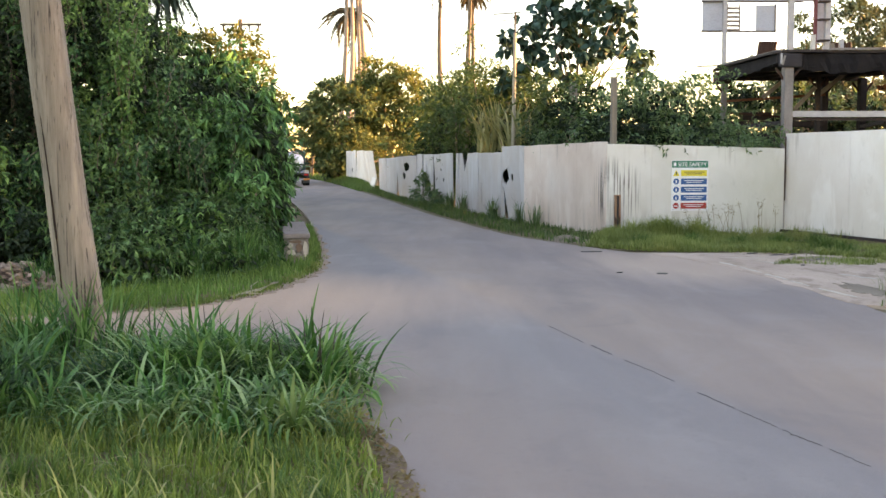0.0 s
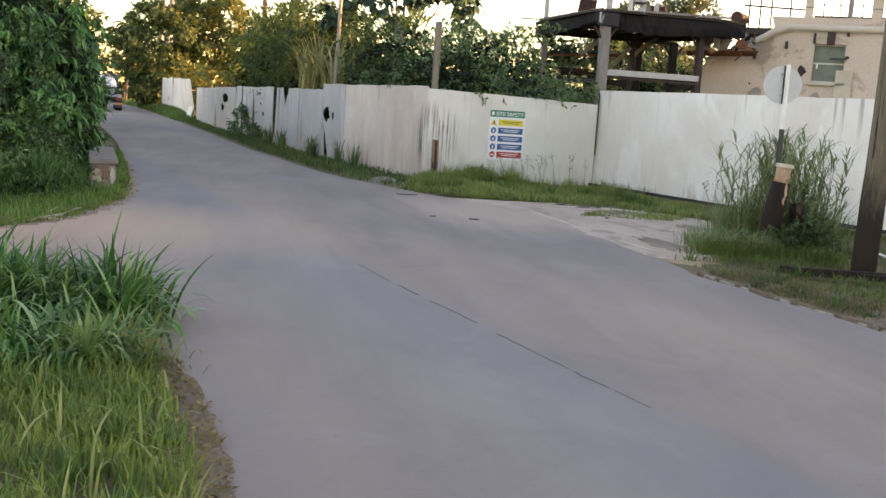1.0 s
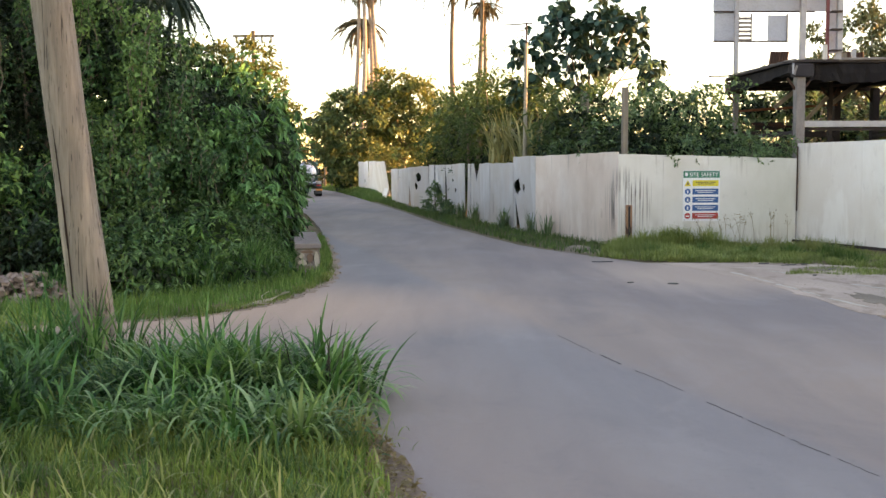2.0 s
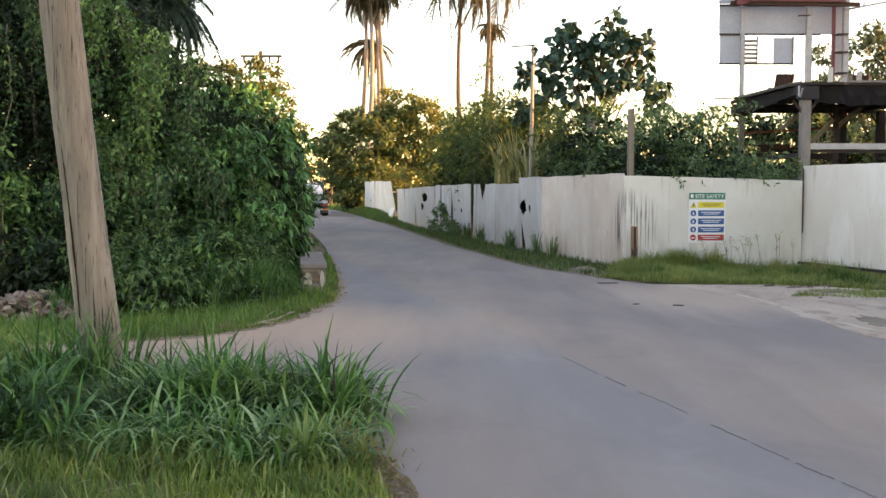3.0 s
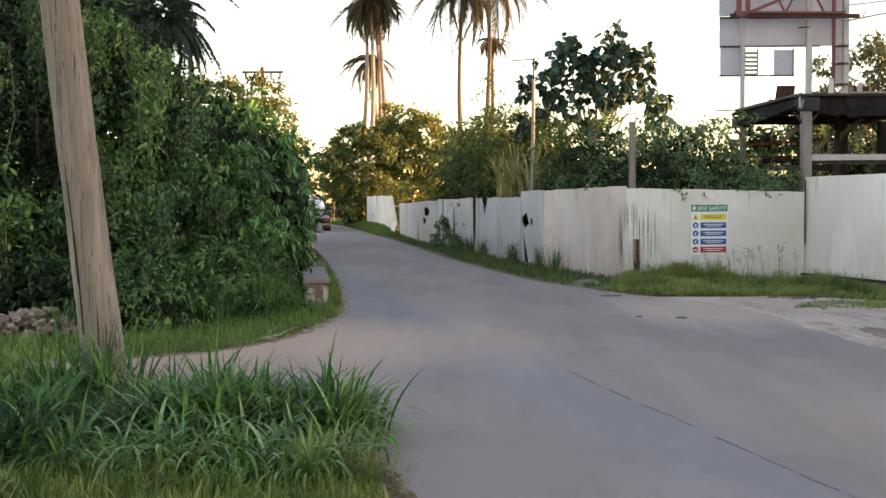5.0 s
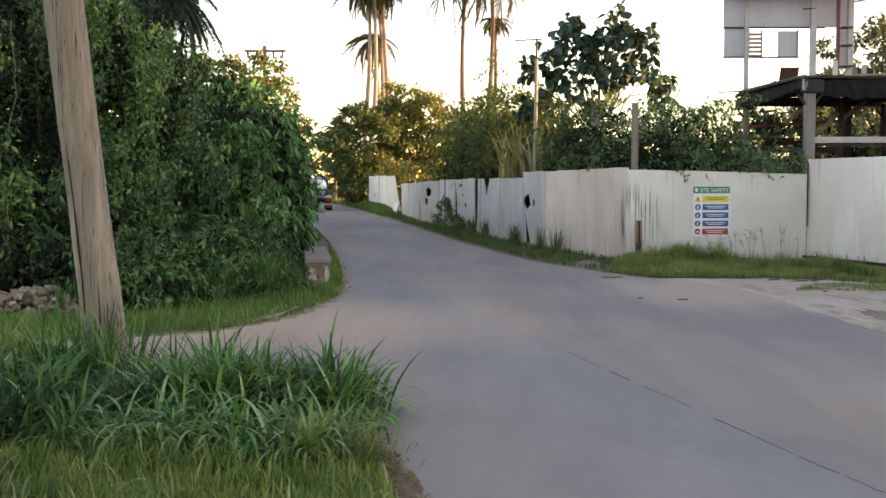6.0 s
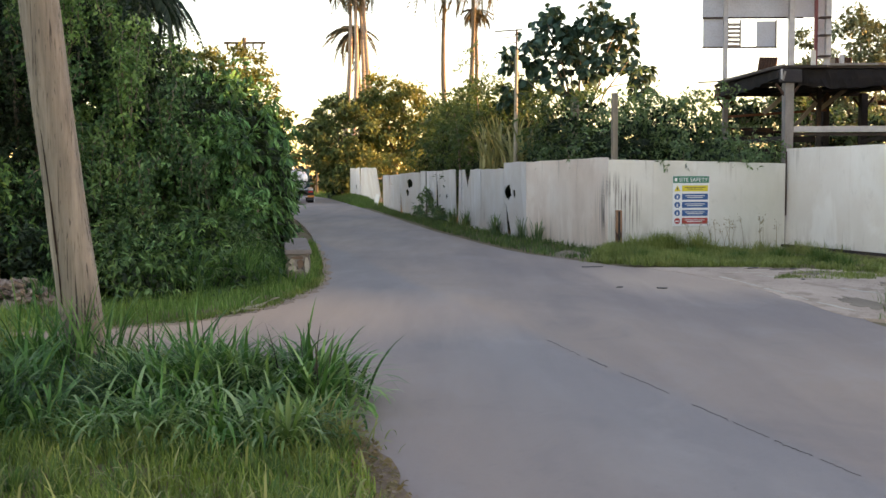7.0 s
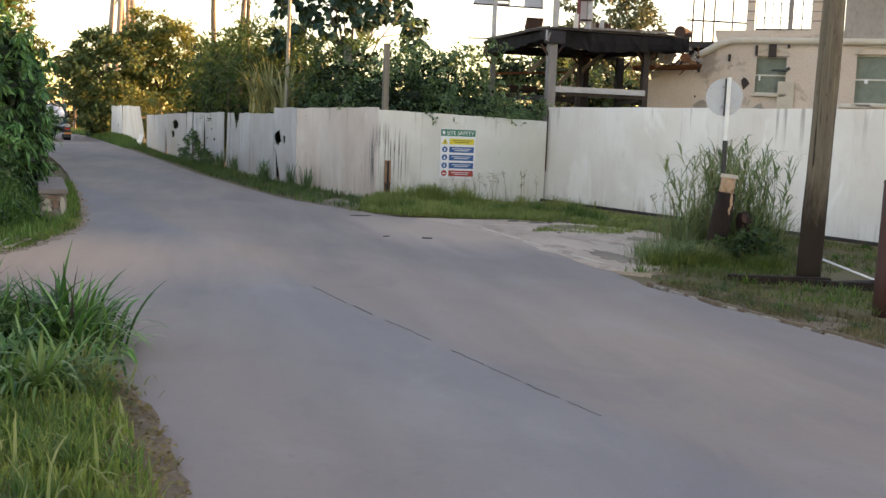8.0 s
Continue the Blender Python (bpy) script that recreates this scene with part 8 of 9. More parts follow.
# undergrowth close behind the hoarding and the platform; first five near black for shade
UG = [((7.5, 33.2), [(6.0, 33.2, 1.5, 1.2, 0.8, 1.4), (7.8, 33.2, 1.6, 1.3, 0.8, 1.5), (9.4, 33.0, 1.4, 1.0, 0.8, 1.2)]), ((4.9, 30.6), [(5.3, 30.3, 1.5, 0.7, 0.7, 1.4), (5.2, 32.3, 1.5, 0.5, 1.0, 1.2)]), ((3.9, 36.4), [(3.85, 36.3, 1.5, 0.5, 1.2, 1.2), (4.7, 34.4, 1.4, 0.6, 1.0, 1.1)]), ((2.5, 44.3), [(2.6, 44.0, 1.3, 0.5, 1.5, 1.3), (2.15, 47.4, 1.3, 0.5, 1.4, 1.3)]),
      ((0.3, 57.5), [(0.15, 57.6, 1.2, 0.6, 1.8, 1.3), (0.95, 53.4, 1.2, 0.6, 1.8, 1.3)]), ((12.0, 39.5), [(10.6, 39.2, 2.2, 1.4, 1.0, 1.9), (12.6, 39.6, 2.4, 1.5, 1.0, 2.0), (14.6, 39.8, 2.2, 1.5, 1.0, 1.8), (11.6, 40.0, 3.6, 0.8, 0.7, 0.7), (11.4, 39.0, 4.3, 0.5, 0.5, 0.5), (12.8, 39.4, 4.3, 0.8, 0.6, 0.6), (14.4, 39.6, 4.0, 0.8, 0.6, 0.7), (13.4, 39.2, 5.0, 0.5, 0.5, 0.4)]), ((17.5, 40.5), [(16.6, 40.0, 2.6, 1.6, 1.0, 2.0), (18.8, 40.0, 2.4, 1.6, 1.0, 1.9)])]
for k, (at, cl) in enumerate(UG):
    hedge_unit(at, cl, "dense undergrowth filling the shade behind the hoarding", 360 + k, M_DEEPSHADE if k < 5 else M_SHRUB, (0.16, 0.3), 60 if k < 5 else 36, 0.3, 1.0, 0.05, 0.1, behind=back_of_hoarding, group="undergrowth behind the hoarding", name="undergrowth", category="shrub")

# Added near-black shrubs, so holes in the boards look shaded inside.
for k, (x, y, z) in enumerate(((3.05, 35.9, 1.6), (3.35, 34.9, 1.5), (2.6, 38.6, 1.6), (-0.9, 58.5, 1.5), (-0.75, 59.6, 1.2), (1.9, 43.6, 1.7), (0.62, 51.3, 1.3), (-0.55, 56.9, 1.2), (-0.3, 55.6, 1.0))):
    hedge_unit((x, y), [(x + 0.15, y, z, 0.34, 0.8, 0.7), (x + 0.15, y + 0.2, z * 0.5, 0.3, 0.8, z * 0.6)], "added near-black shrub backing a hole in the hoarding", 370 + k, M_DEEPSHADE, (0.12, 0.22), 240, 0.14, z, 0.04, 0.1, behind=back_of_hoarding, group="undergrowth behind the hoarding", name="undergrowth", category="shrub")

for k, (x, y, z, w) in enumerate(((3.55, 33.1, 2.42, 0.30), (6.6, 28.35, 2.42, 0.30), (8.2, 28.5, 2.40, 0.45), (9.1, 28.6, 2.35, 0.35), (4.35, 30.6, 2.5, 0.25))):
    hedge_unit((x + 0.5, y + 0.7), [(x, y, z, w, w * 0.5, 0.14), (x + 0.3, y + 0.4, z + 0.2, w, 0.4, 0.25)], "leafy sprig hanging over the hoarding rim", 540 + k, M_SHRUB, size=(0.08, 0.17), top=z, tr=0.025, aspect=0.4, low=1.9, drape=dict(dens=260, pitch=0.25, size=(0.08, 0.16), hang=1.2, push=(0.5, 1.2), spray=6, fuzz=0.06, low=2.15), group="sprigs over the hoarding", name="sprig", category="shrub", core=False)

# dry banana-like fronds behind the hoarding
bp = thing("dry_plant", (3.1, 38.4, 0), "clump of dry yellow fronds behind the hoarding", "plant")
rf = R(61)
for cx, cy, cz, nb in ((2.25, 41.0, 2.0, 26), (2.6, 39.4, 2.1, 34), (3.05, 37.8, 2.0, 34), (3.4, 37.2, 1.9, 26), (2.45, 40.2, 2.2, 26)):
    v, f = grass(nb, lambda r, n, cx=cx, cy=cy, cz=cz: np.stack([cx + r.normal(0, 0.12, n), cy + r.normal(0, 0.2, n), np.full(n, cz)], 1), (1.1, 2.4), (0.07, 0.14), rf, 0.6, 6, 0.2)
    arr_part("foliage", v, f, M_STRAW, bp)
for cx, cy in ((2.25, 41.0), (2.6, 39.4), (3.05, 37.8), (3.4, 37.2), (2.45, 40.2)):
    part("stem", rod(bmesh.new(), (cx, cy, -0.1), (cx, cy, 2.15), 0.1, 0.07), M_BARK, bp)

# large far trees, the outer one coloured yellow for low sun
def scaled(cl, k):
    return [tuple(v * k for v in c) for c in cl]


tree("tree", (-7.6, 98.0), "large round green tree at the road bend", scaled([(-6.3, 80, 4.6, 2.4, 2.0, 1.9), (-7.3, 80.2, 3.8, 1.6, 1.6, 1.5), (-5.0, 80.4, 5.4, 2.2, 2.0, 1.9), (-6.9, 80, 6.2, 1.5, 1.5, 1.3), (-5.6, 79.6, 3.2, 1.8, 1.5, 1.3), (-6.6, 80.2, 2.2, 1.3, 1.3, 1.6)], 1.22), R(71), M_MIDTREE, (0.3, 0.55), 30, 0.3, 3.6, 0.65, 0.5, 0.8)
tree("tree", (-3.0, 99.5), "far tree with low yellow sun put into its leaf colour", scaled([(-3.4, 81.5, 6.4, 1.8, 1.6, 1.9), (-1.8, 81.6, 5.6, 1.8, 1.6, 2.0), (-3.6, 81.8, 8.2, 1.2, 1.2, 1.1), (-0.6, 82, 4.8, 1.3, 1.4, 1.8), (-2.6, 82, 4.0, 2.0, 1.6, 1.6), (-0.2, 81.5, 6.2, 1.4, 1.4, 1.3), (-1.6, 81, 7.4, 1.4, 1.3, 1.2)], 1.22), R(72), M_FARTREE, (0.3, 0.55), 26, 0.25, 4.0, 0.65, 0.5, 0.8)
tree("tree", (1.6, 72.0), "dark slender tree beyond the hoarding", [(1.2, 72, 4.0, 1.2, 1.4, 2.6), (2.4, 71, 3.6, 1.2, 1.4, 2.2), (3.2, 68, 3.6, 1.2, 1.4, 2.4)], R(73), M_DARKSHRUB, (0.3, 0.5), 14, 0.18, 3.0, 0.5, 0.5, 0.8)
# Uses the gold sun-tinted leaf as well.
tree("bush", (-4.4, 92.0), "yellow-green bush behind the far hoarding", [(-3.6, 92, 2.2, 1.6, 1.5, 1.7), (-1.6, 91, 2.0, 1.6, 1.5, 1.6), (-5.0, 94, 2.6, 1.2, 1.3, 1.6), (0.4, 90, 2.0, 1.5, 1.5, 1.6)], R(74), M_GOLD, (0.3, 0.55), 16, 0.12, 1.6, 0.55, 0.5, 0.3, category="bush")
hedge_unit((-8.2, 99.0), [(-8.4, 99.0, 1.6, 1.2, 1.5, 1.8), (-7.6, 98.4, 1.8, 1.5, 1.5, 2.0), (-8.8, 100.5, 3.4, 1.4, 1.5, 1.6), (-6.6, 97.5, 1.2, 1.2, 1.4, 1.4)], "dark bush on the bank below the far tree", 118, M_DARKSHRUB, size=(0.3, 0.5), per_area=16, sub=0.5, group="")
# trees behind the platform, against the bright sky
for k, (x, y, s) in enumerate(((17.3, 50.0, 0.90), (13.2, 53.0, 0.8), (28.0, 48.0, 0.75))):
    cl = [(x + s * a, y + s * b, s * c, s * r_, s * r_, s * q) for a, b, c, r_, q in ((0, 0, 4.2, 2.2, 1.6), (-2.0, 0.3, 3.4, 1.7, 1.5), (2.0, -0.3, 3.6, 1.8, 1.6), (0.6, 0.4, 6.6, 1.7, 1.3), (-1.2, 0, 5.6, 1.4, 1.2), (2.4, 0, 5.8, 1.4, 1.1))]
    tree("tree", (x, y), "tree behind the platform against the bright evening sky", cl, R(80 + k), (M_DUSTYTREE, M_SHRUB, M_DUSTYTREE)[k], (0.17, 0.34), 34, 0.25, 3.0, 0.5, 0.55, 0.8, layers=((1.0, 0.6), (0.6, 0.3)), group="trees behind the platform")
tree("tree", (20.5, 51.0), "tree behind the platform against the bright evening sky", [(20.2, 51.0, 7.6, 1.3, 1.2, 1.3), (21.2, 51.3, 8.3, 1.1, 1.0, 0.9), (19.4, 51.0, 6.6, 1.0, 1.0, 0.9), (20.6, 51.0, 9.2, 0.7, 0.7, 0.5), (21.9, 51.0, 7.2, 0.9, 0.9, 0.9), (20.4, 51.0, 5.2, 1.6, 1.2, 1.4), (19.0, 51.0, 4.4, 1.4, 1.2, 1.3), (22.2, 51.0, 4.6, 1.3, 1.2, 1.4)], R(84), M_DUSTYTREE, (0.17, 0.34), 80, 0.2, 4.0, 0.45, 0.55, 0.8, layers=((1.0, 0.7), (0.6, 0.3)), group="trees behind the platform")
hedge_unit((17.6, 49.0), [(17.5, 49.0, 6.4, 0.7, 0.6, 0.8), (17.8, 49.2, 7.5, 0.5, 0.5, 0.7), (16.6, 49.0, 5.9, 0.8, 0.6, 0.6), (17.2, 49.0, 8.1, 0.3, 0.3, 0.4)], "slender sapling behind the platform", 395, M_DUSTYTREE, size=(0.16, 0.32), top=5.0, tr=0.06, aspect=0.45, per_area=75, sub=0.25, group="", name="sapling", category="tree", core=False)

# far woods closing the view
def woods(name, x0, y0, x1, y1, n, h, seed, mat):
    r = R(seed)
    cl = []
    for k in range(n):
        s = (k + 0.5) / n
        hh = h * r.uniform(0.7, 1.2)
        cl.append((x0 + (x1 - x0) * s + r.normal(0, 1), y0 + (y1 - y0) * s + r.normal(0, 1.5), hh * 0.5, r.uniform(2.0, 3.4), 2.2, hh * 0.55))
    p, o = crown_points(cl, r, 3.2, 0.9, ((1.0, 1.0), (0.7, 0.5)), 0.0)
    v, f = leaves(p, o, (0.6, 1.1), r, 0.5)
    tagged(arr_part(name, v, f, mat), "far roadside woods in evening light", "woods", kind="stuff")


woods("far_woods", -34, 130, -4, 136, 14, 5.5, 91, M_FARWOOD)
woods("far_woods", -4, 108, 30, 110, 12, 5.0, 92, M_FARWOOD)
woods("far_woods", -40, 95, -16, 100, 9, 5.5, 93, M_FARWOOD)
woods("far_woods", 28, 95, 75, 70, 14, 6.5, 94, M_FARWOOD)
woods("far_woods", -30, 22, -16, 40, 9, 6.5, 95, M_HEDGE)

# weeds growing up the foot of the hoarding
for k, (x, y, h, w) in enumerate(((-0.10, 50.4, 0.95, 0.26), (0.28, 48.2, 0.80, 0.16), (0.55, 46.9, 0.40, 0.14))):
    hedge_unit((x, y), [(x, y, h * 0.5, w * 1.2, w * 1.7, h * 0.6), (x + 0.1, y + 0.2, h * 0.9, w * 0.7, w * 1.2, h * 0.45)], "dark weed growing up the hoarding", 330 + k, M_SHRUB, (0.14, 0.26), 170, 0.16, h * 0.5, 0.02, 0.02, group="weeds along the hoarding", name="weed", category="weed", core=False)

# ---- grass ----
def turf(name, polys, n, length, width, seed, mat, label, bend=0.5, segs=3, lean=0.3):
    r = R(seed)
    V, F, base = [], [], 0
    for p, k in zip(polys, n):
        v, f = grass(k, p if callable(p) else scatter(p), length, width, r, bend, segs, lean)
        V.append(v)
        F.append(f + base)
        base += len(v)
    return tagged(arr_part(name, np.concatenate(V), np.concatenate(F), mat), label, "grass", kind="stuff")


LAWN = [(-9.0, 3.5), (-0.08, 3.5), (-0.14, 5.5), (-0.32, 6.6), (-0.58, 7.8), (-0.96, 8.9), (-1.5, 10.0), (-2.4, 11.2), (-3.4, 11.9), (-5.2, 12.1), (-9.0, 12.2)]
turf("lawn_grass", [scatter(LAWN, 0.25)], [95000], (0.06, 0.20), (0.008, 0.018), 401, M_GRASS, "rough uncut yellow-green grass", 0.7, 2, 0.6)
turf("lawn_grass", [[(-14, -14), (0.9, -9), (0.25, 1.0), (0.0, 3.5), (-9, 3.5), (-9, 12), (-14, 12)]], [60000], (0.06, 0.18), (0.012, 0.026), 430, M_GRASS, "rough uncut yellow-green grass", 0.7, 2, 0.6)
turf("lawn_grass", [scatter([(-7.0, -4.0), (0.25, -4.0), (0.05, 1.0), (-0.08, 3.6), (-7.0, 3.6)], 0.15)], [60000], (0.06, 0.19), (0.010, 0.020), 469, M_GRASS, "rough uncut yellow-green grass", 0.7, 2, 0.6)
turf("lawn_grass", [LAWN], [1700], (0.20, 0.40), (0.012, 0.026), 402, M_PALEGRASS, "longer pale arching blades in rough grass", 0.95, 5, 0.7)
rt = R(403)
lc_ = scatter(LAWN)(R(441), 520)
turf("lawn_tufts", [tufts([tuple(p) for p in lc_], 0.16, 0.3)], [15000], (0.12, 0.30), (0.010, 0.020), 442, M_LUSH, "darker leafy tufts in the rough grass", 0.7, 3, 0.6)
tc_ = [(-3.6 + rt.normal(0, 0.3), 10.6 + rt.normal(0, 0.25)) for _ in range(8)]
for k in range(62):
    u = rt.uniform(0, 1)
    tc_.append((-5.6 + 4.75 * u, 8.75 + 1.6 * rt.uniform(0, 1) * (1.15 - 0.75 * u) + 0.2 * (1 - u)))
tc_ += [(rt.uniform(-1.9, -0.85), rt.uniform(8.55, 9.5)) for _ in range(16)]
tc_ = [p for p in tc_ if not -0.365 < p[0] / p[1] < -0.272]
tn_ = []
for k in range(36):
    u = rt.uniform(0.3, 1)
    tn_.append((-4.6 + 3.75 * u, 8.55 - 0.75 * u + rt.uniform(-0.25, 0.35)))
turf("tall_grass", [tufts(tn_, 0.34, 0.35)], [1000], (0.35, 0.70), (0.022, 0.040), 443, M_TALLGRASS, "arching outer blades of the tall grass", 1.2, 6, 1.0)
turf("tall_grass", [tufts(tc_, 0.40, 0.3)], [1300], (0.42, 0.90), (0.028, 0.052), 417, M_TALLGRASS, "arching outer blades of the tall grass", 1.25, 6, 1.0)
turf("tall_grass", [tufts(tc_, 0.36, 0.2)], [1250], (0.45, 0.92), (0.030, 0.056), 404, M_TALLGRASS, "tall broad-bladed arching grass round the pole", 0.95, 7, 0.6)
tn_ = [p for p in tn_ if not (-3.7 < p[0] < -2.75)]
# Underlayer of dark blades: grass shade given by colour.
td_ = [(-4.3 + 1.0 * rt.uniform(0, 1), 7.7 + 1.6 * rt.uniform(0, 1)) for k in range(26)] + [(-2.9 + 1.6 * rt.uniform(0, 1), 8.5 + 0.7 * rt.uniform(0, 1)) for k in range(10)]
turf("tall_grass", [tufts(td_, 0.36, 0.3)], [2500], (0.30, 0.62), (0.020, 0.042), 468, M_DARKBLADE, "blades coloured dark for the shade inside the tall grass", 0.9, 6, 0.8)
turf("tall_grass", [tufts(tc_ + tn_, 0.42, 0.25)], [520], (0.45, 0.85), (0.026, 0.044), 454, M_PALEBLADE, "arching blades coloured pale as highlights over the tall grass", 1.3, 8, 0.7)
turf("tall_grass", [tufts([(-3.75, 10.5), (-3.55, 10.55), (-3.25, 10.6), (-2.2, 10.1), (-1.15, 9.2), (-1.0, 9.3)], 0.2, 0.2)], [34], (0.8, 1.15), (0.03, 0.048), 414, M_TALLGRASS, "long stray blades over the tall grass", 0.5, 7, 0.35)
tl = [(-9.0 + 4.6 * rt.uniform(0, 1), 10.0 + 1.9 * rt.uniform(0, 1)) for k in range(70)]
turf("tall_grass", [tufts(tl, 0.36, 0.3)], [5200], (0.35, 0.75), (0.018, 0.036), 405, M_GRASS, "tall green grass beside the track", 0.6, 5, 0.4)
turf("tall_grass", [tufts([(-3.35, 10.45), (-3.12, 10.55), (-3.75, 10.4), (-3.95, 10.5), (-3.5, 10.35)], 0.2, 0.2)], [150], (0.55, 1.15), (0.020, 0.036), 460, M_TALLGRASS, "long dark blades leaning round the foot of the pole", 0.6, 7, 0.4)
turf("grass_stalks", [tufts([(-1.25, 9.3), (-1.0, 9.15), (-0.9, 8.95), (-2.0, 9.9), (-2.7, 10.2)], 0.22, 0.2)], [30], (0.6, 1.0), (0.010, 0.018), 455, M_DARKSTALK, "dark dry stalks sticking out of the tall grass", 0.45, 6, 0.7)
turf("grass_stalks", [tufts([(-0.95, 8.5), (-0.75, 8.1), (-1.15, 8.65), (-0.58, 7.7), (-1.4, 8.6)], 0.28, 0.3)], [320], (0.14, 0.42), (0.010, 0.020), 462, M_PALEGRASS, "pale seeding grass at the edge of the margin", 1.0, 5, 0.7)
# bare littered margin between grass and asphalt
margin = smooth_line([(-0.42, 4.0), (-0.38, 5.5), (-0.53, 6.6), (-0.77, 7.6), (-1.05, 8.7), (-0.62, 8.5), (-0.36, 7.6), (-0.12, 6.6), (0.03, 5.4), (0.12, 4.0), (0.20, 0.5), (-0.3, 0.5)], 60)
tagged(part("dirt_margin", slab(bmesh.new(), [(x + rt.normal(0, 0.02), y + rt.normal(0, 0.02)) for x, y in margin], -0.06, 0.010), M_LITTER), "brown littered margin between grass and asphalt", "soil", kind="structure")
lp = scatter([(x, y) for x, y in margin])(R(415), 9000)
lv, lf = leaves(np.stack([lp[:, 0], lp[:, 1], 0.012 + 0.035 * R(3).random(len(lp))], 1), unit(R(4).normal(0, 1, (len(lp), 3)) * np.array([1, 1, 0.25])), (0.018, 0.070), R(416), 0.5, 0.0, 0.25)
tagged(arr_part("leaf_litter", lv, lf, M_DRYLEAF), "dry brown leaf litter on the margin", "litter", kind="stuff")
VERGE_L = [(-16, 15.2), (-9, 14.4), (-5, 14.05), (-3.75, 14.35), (-3.05, 15.2), (-2.55, 16.4), (-2.2, 18.4), (-2.12, 20.5), (-2.4, 24.5), (-3.35, 31.8), (-4.2, 31.8), (-3.2, 22.5), (-4.5, 20.4), (-6.5, 18.4), (-9, 17.4), (-16, 17.5)]
turf("verge_grass", [scatter(VERGE_L, 0.28)], [120000], (0.05, 0.24), (0.010, 0.022), 406, M_BRIGHTVERGE, "green verge grass before the thicket", 0.5, 2)
vt = [(x + rt.normal(0, 0.15), y + rt.normal(0, 0.2)) for x, y in smooth_line([(-6.0, 16.6), (-4.6, 17.2), (-3.7, 18.2), (-3.0, 19.9), (-2.9, 22.0)], 36)]
turf("verge_grass", [tufts(vt, 0.3, 0.3)], [2600], (0.35, 0.75), (0.012, 0.024), 407, M_TALLGRASS, "taller grass at the foot of the thicket", 0.55, 4)
fr = R(451)
edge = l_line[(l_line[:, 1] > 13.5) & (l_line[:, 1] < 34) & (l_line[:, 0] > -9)]
edge = smooth_line([tuple(p) for p in edge if not (p[1] < 14.35 and p[0] > -4)], 400)


def fringe(r, n):
    k = r.integers(0, len(edge), n)
    return np.stack([edge[k, 0] + np.where(r.uniform(0, 1, n) < 0.75, -0.20 + r.normal(0, 0.07, n), r.normal(-0.10, 0.05, n)), edge[k, 1] + r.normal(0, 0.09, n)], 1)


edge_d = np.gradient(edge, axis=0)
edge_n = np.stack([edge_d[:, 1], -edge_d[:, 0]], 1) / np.linalg.norm(edge_d, axis=1, keepdims=True)
edge_n *= np.sign(edge_n[:, :1] - edge_n[:, 1:] + 1e-9)
wave = 0.07 + 0.05 * np.sin(np.arange(400) * 0.31) + 0.03 * np.sin(np.arange(400) * 0.83 + 1.0) + fr.normal(0, 0.012, 400)
rim_out, rim_in = edge + edge_n * wave[:, None], edge - edge_n * 0.24
tagged(part("dirt_margin", slab(bmesh.new(), [tuple(p) for p in rim_out[::2]] + [tuple(p) for p in rim_in[::-2]], -0.06, 0.005), M_DUST), "brown dusty soil along the grass verge", "soil", kind="structure")
turf("verge_fringe", [fringe], [5200], (0.03, 0.13), (0.008, 0.018), 452, M_VERGE, "short ragged grass creeping over the road edge", 0.8, 2, 0.8)
fl_ = fringe(fr, 900)
lv, lf = leaves(np.stack([fl_[:, 0] + fr.normal(0.05, 0.05, len(fl_)), fl_[:, 1] - np.abs(fr.normal(0, 0.06, len(fl_))), 0.008 + 0.008 * fr.random(len(fl_))], 1), unit(fr.normal(0, 1, (len(fl_), 3)) * np.array([1, 1, 0.15])), (0.015, 0.06), fr, 0.6, 0.0, 0.3)
tagged(arr_part("leaf_litter", lv, lf, M_DRYLEAF), "dry leaves and crumbs along the verge edge", "litter", kind="stuff")
vk = [(x + rt.normal(0, 0.2), y + rt.normal(0, 0.2)) for x, y in smooth_line([(-4.3, 17.8), (-3.6, 18.5), (-3.3, 19.2), (-3.25, 20.2)], 14)]
turf("verge_grass", [tufts(vk, 0.28, 0.3)], [900], (0.55, 1.15), (0.012, 0.026), 453, M_TALLGRASS, "tall cane-like grass at the foot of the thicket", 0.5, 5, 0.3)
# verge in front of the hoarding
WV = [(4.75, 28.0), (4.4, 26.8), (3.9, 25.2), (3.4, 25.6), (2.8, 27.0), (1.95, 30.4), (0.5, 39.0), (-1.6, 53.5), (-3.5, 66.5), (-6.2, 84), (-5.3, 84.0), (-2.8, 71.0), (-1.35, 58.0), (0.8, 48.0), (2.6, 36.0)]
turf("hoarding_verge_grass", [scatter(WV, 0.25)], [52000], (0.06, 0.20), (0.014, 0.028), 408, M_LUSH, "grass strip along the foot of the hoarding", 0.5, 2)
# Second layer of dark blades paints the hoarding's shadow on the strip.
turf("hoarding_verge_grass", [scatter(WV, 0.15)], [52000], (0.05, 0.22), (0.014, 0.028), 467, M_DARKSHRUB, "blades coloured dark for the hoarding's shadow on the grass strip", 0.6, 2)
WS = [(9.0, 28.25), (9.5, 28.35), (11.1, 23.4), (12.0, 20.4), (10.0, 20.3), (8.9, 21.8), (8.3, 22.6), (8.8, 25.0)]
turf("hoarding_verge_grass", [scatter(WS, 0.40, 1.5)], [22000], (0.03, 0.12), (0.010, 0.020), 461, M_STRAWGRASS, "short thin grass below the tall hoarding", 0.8, 2, 0.6)
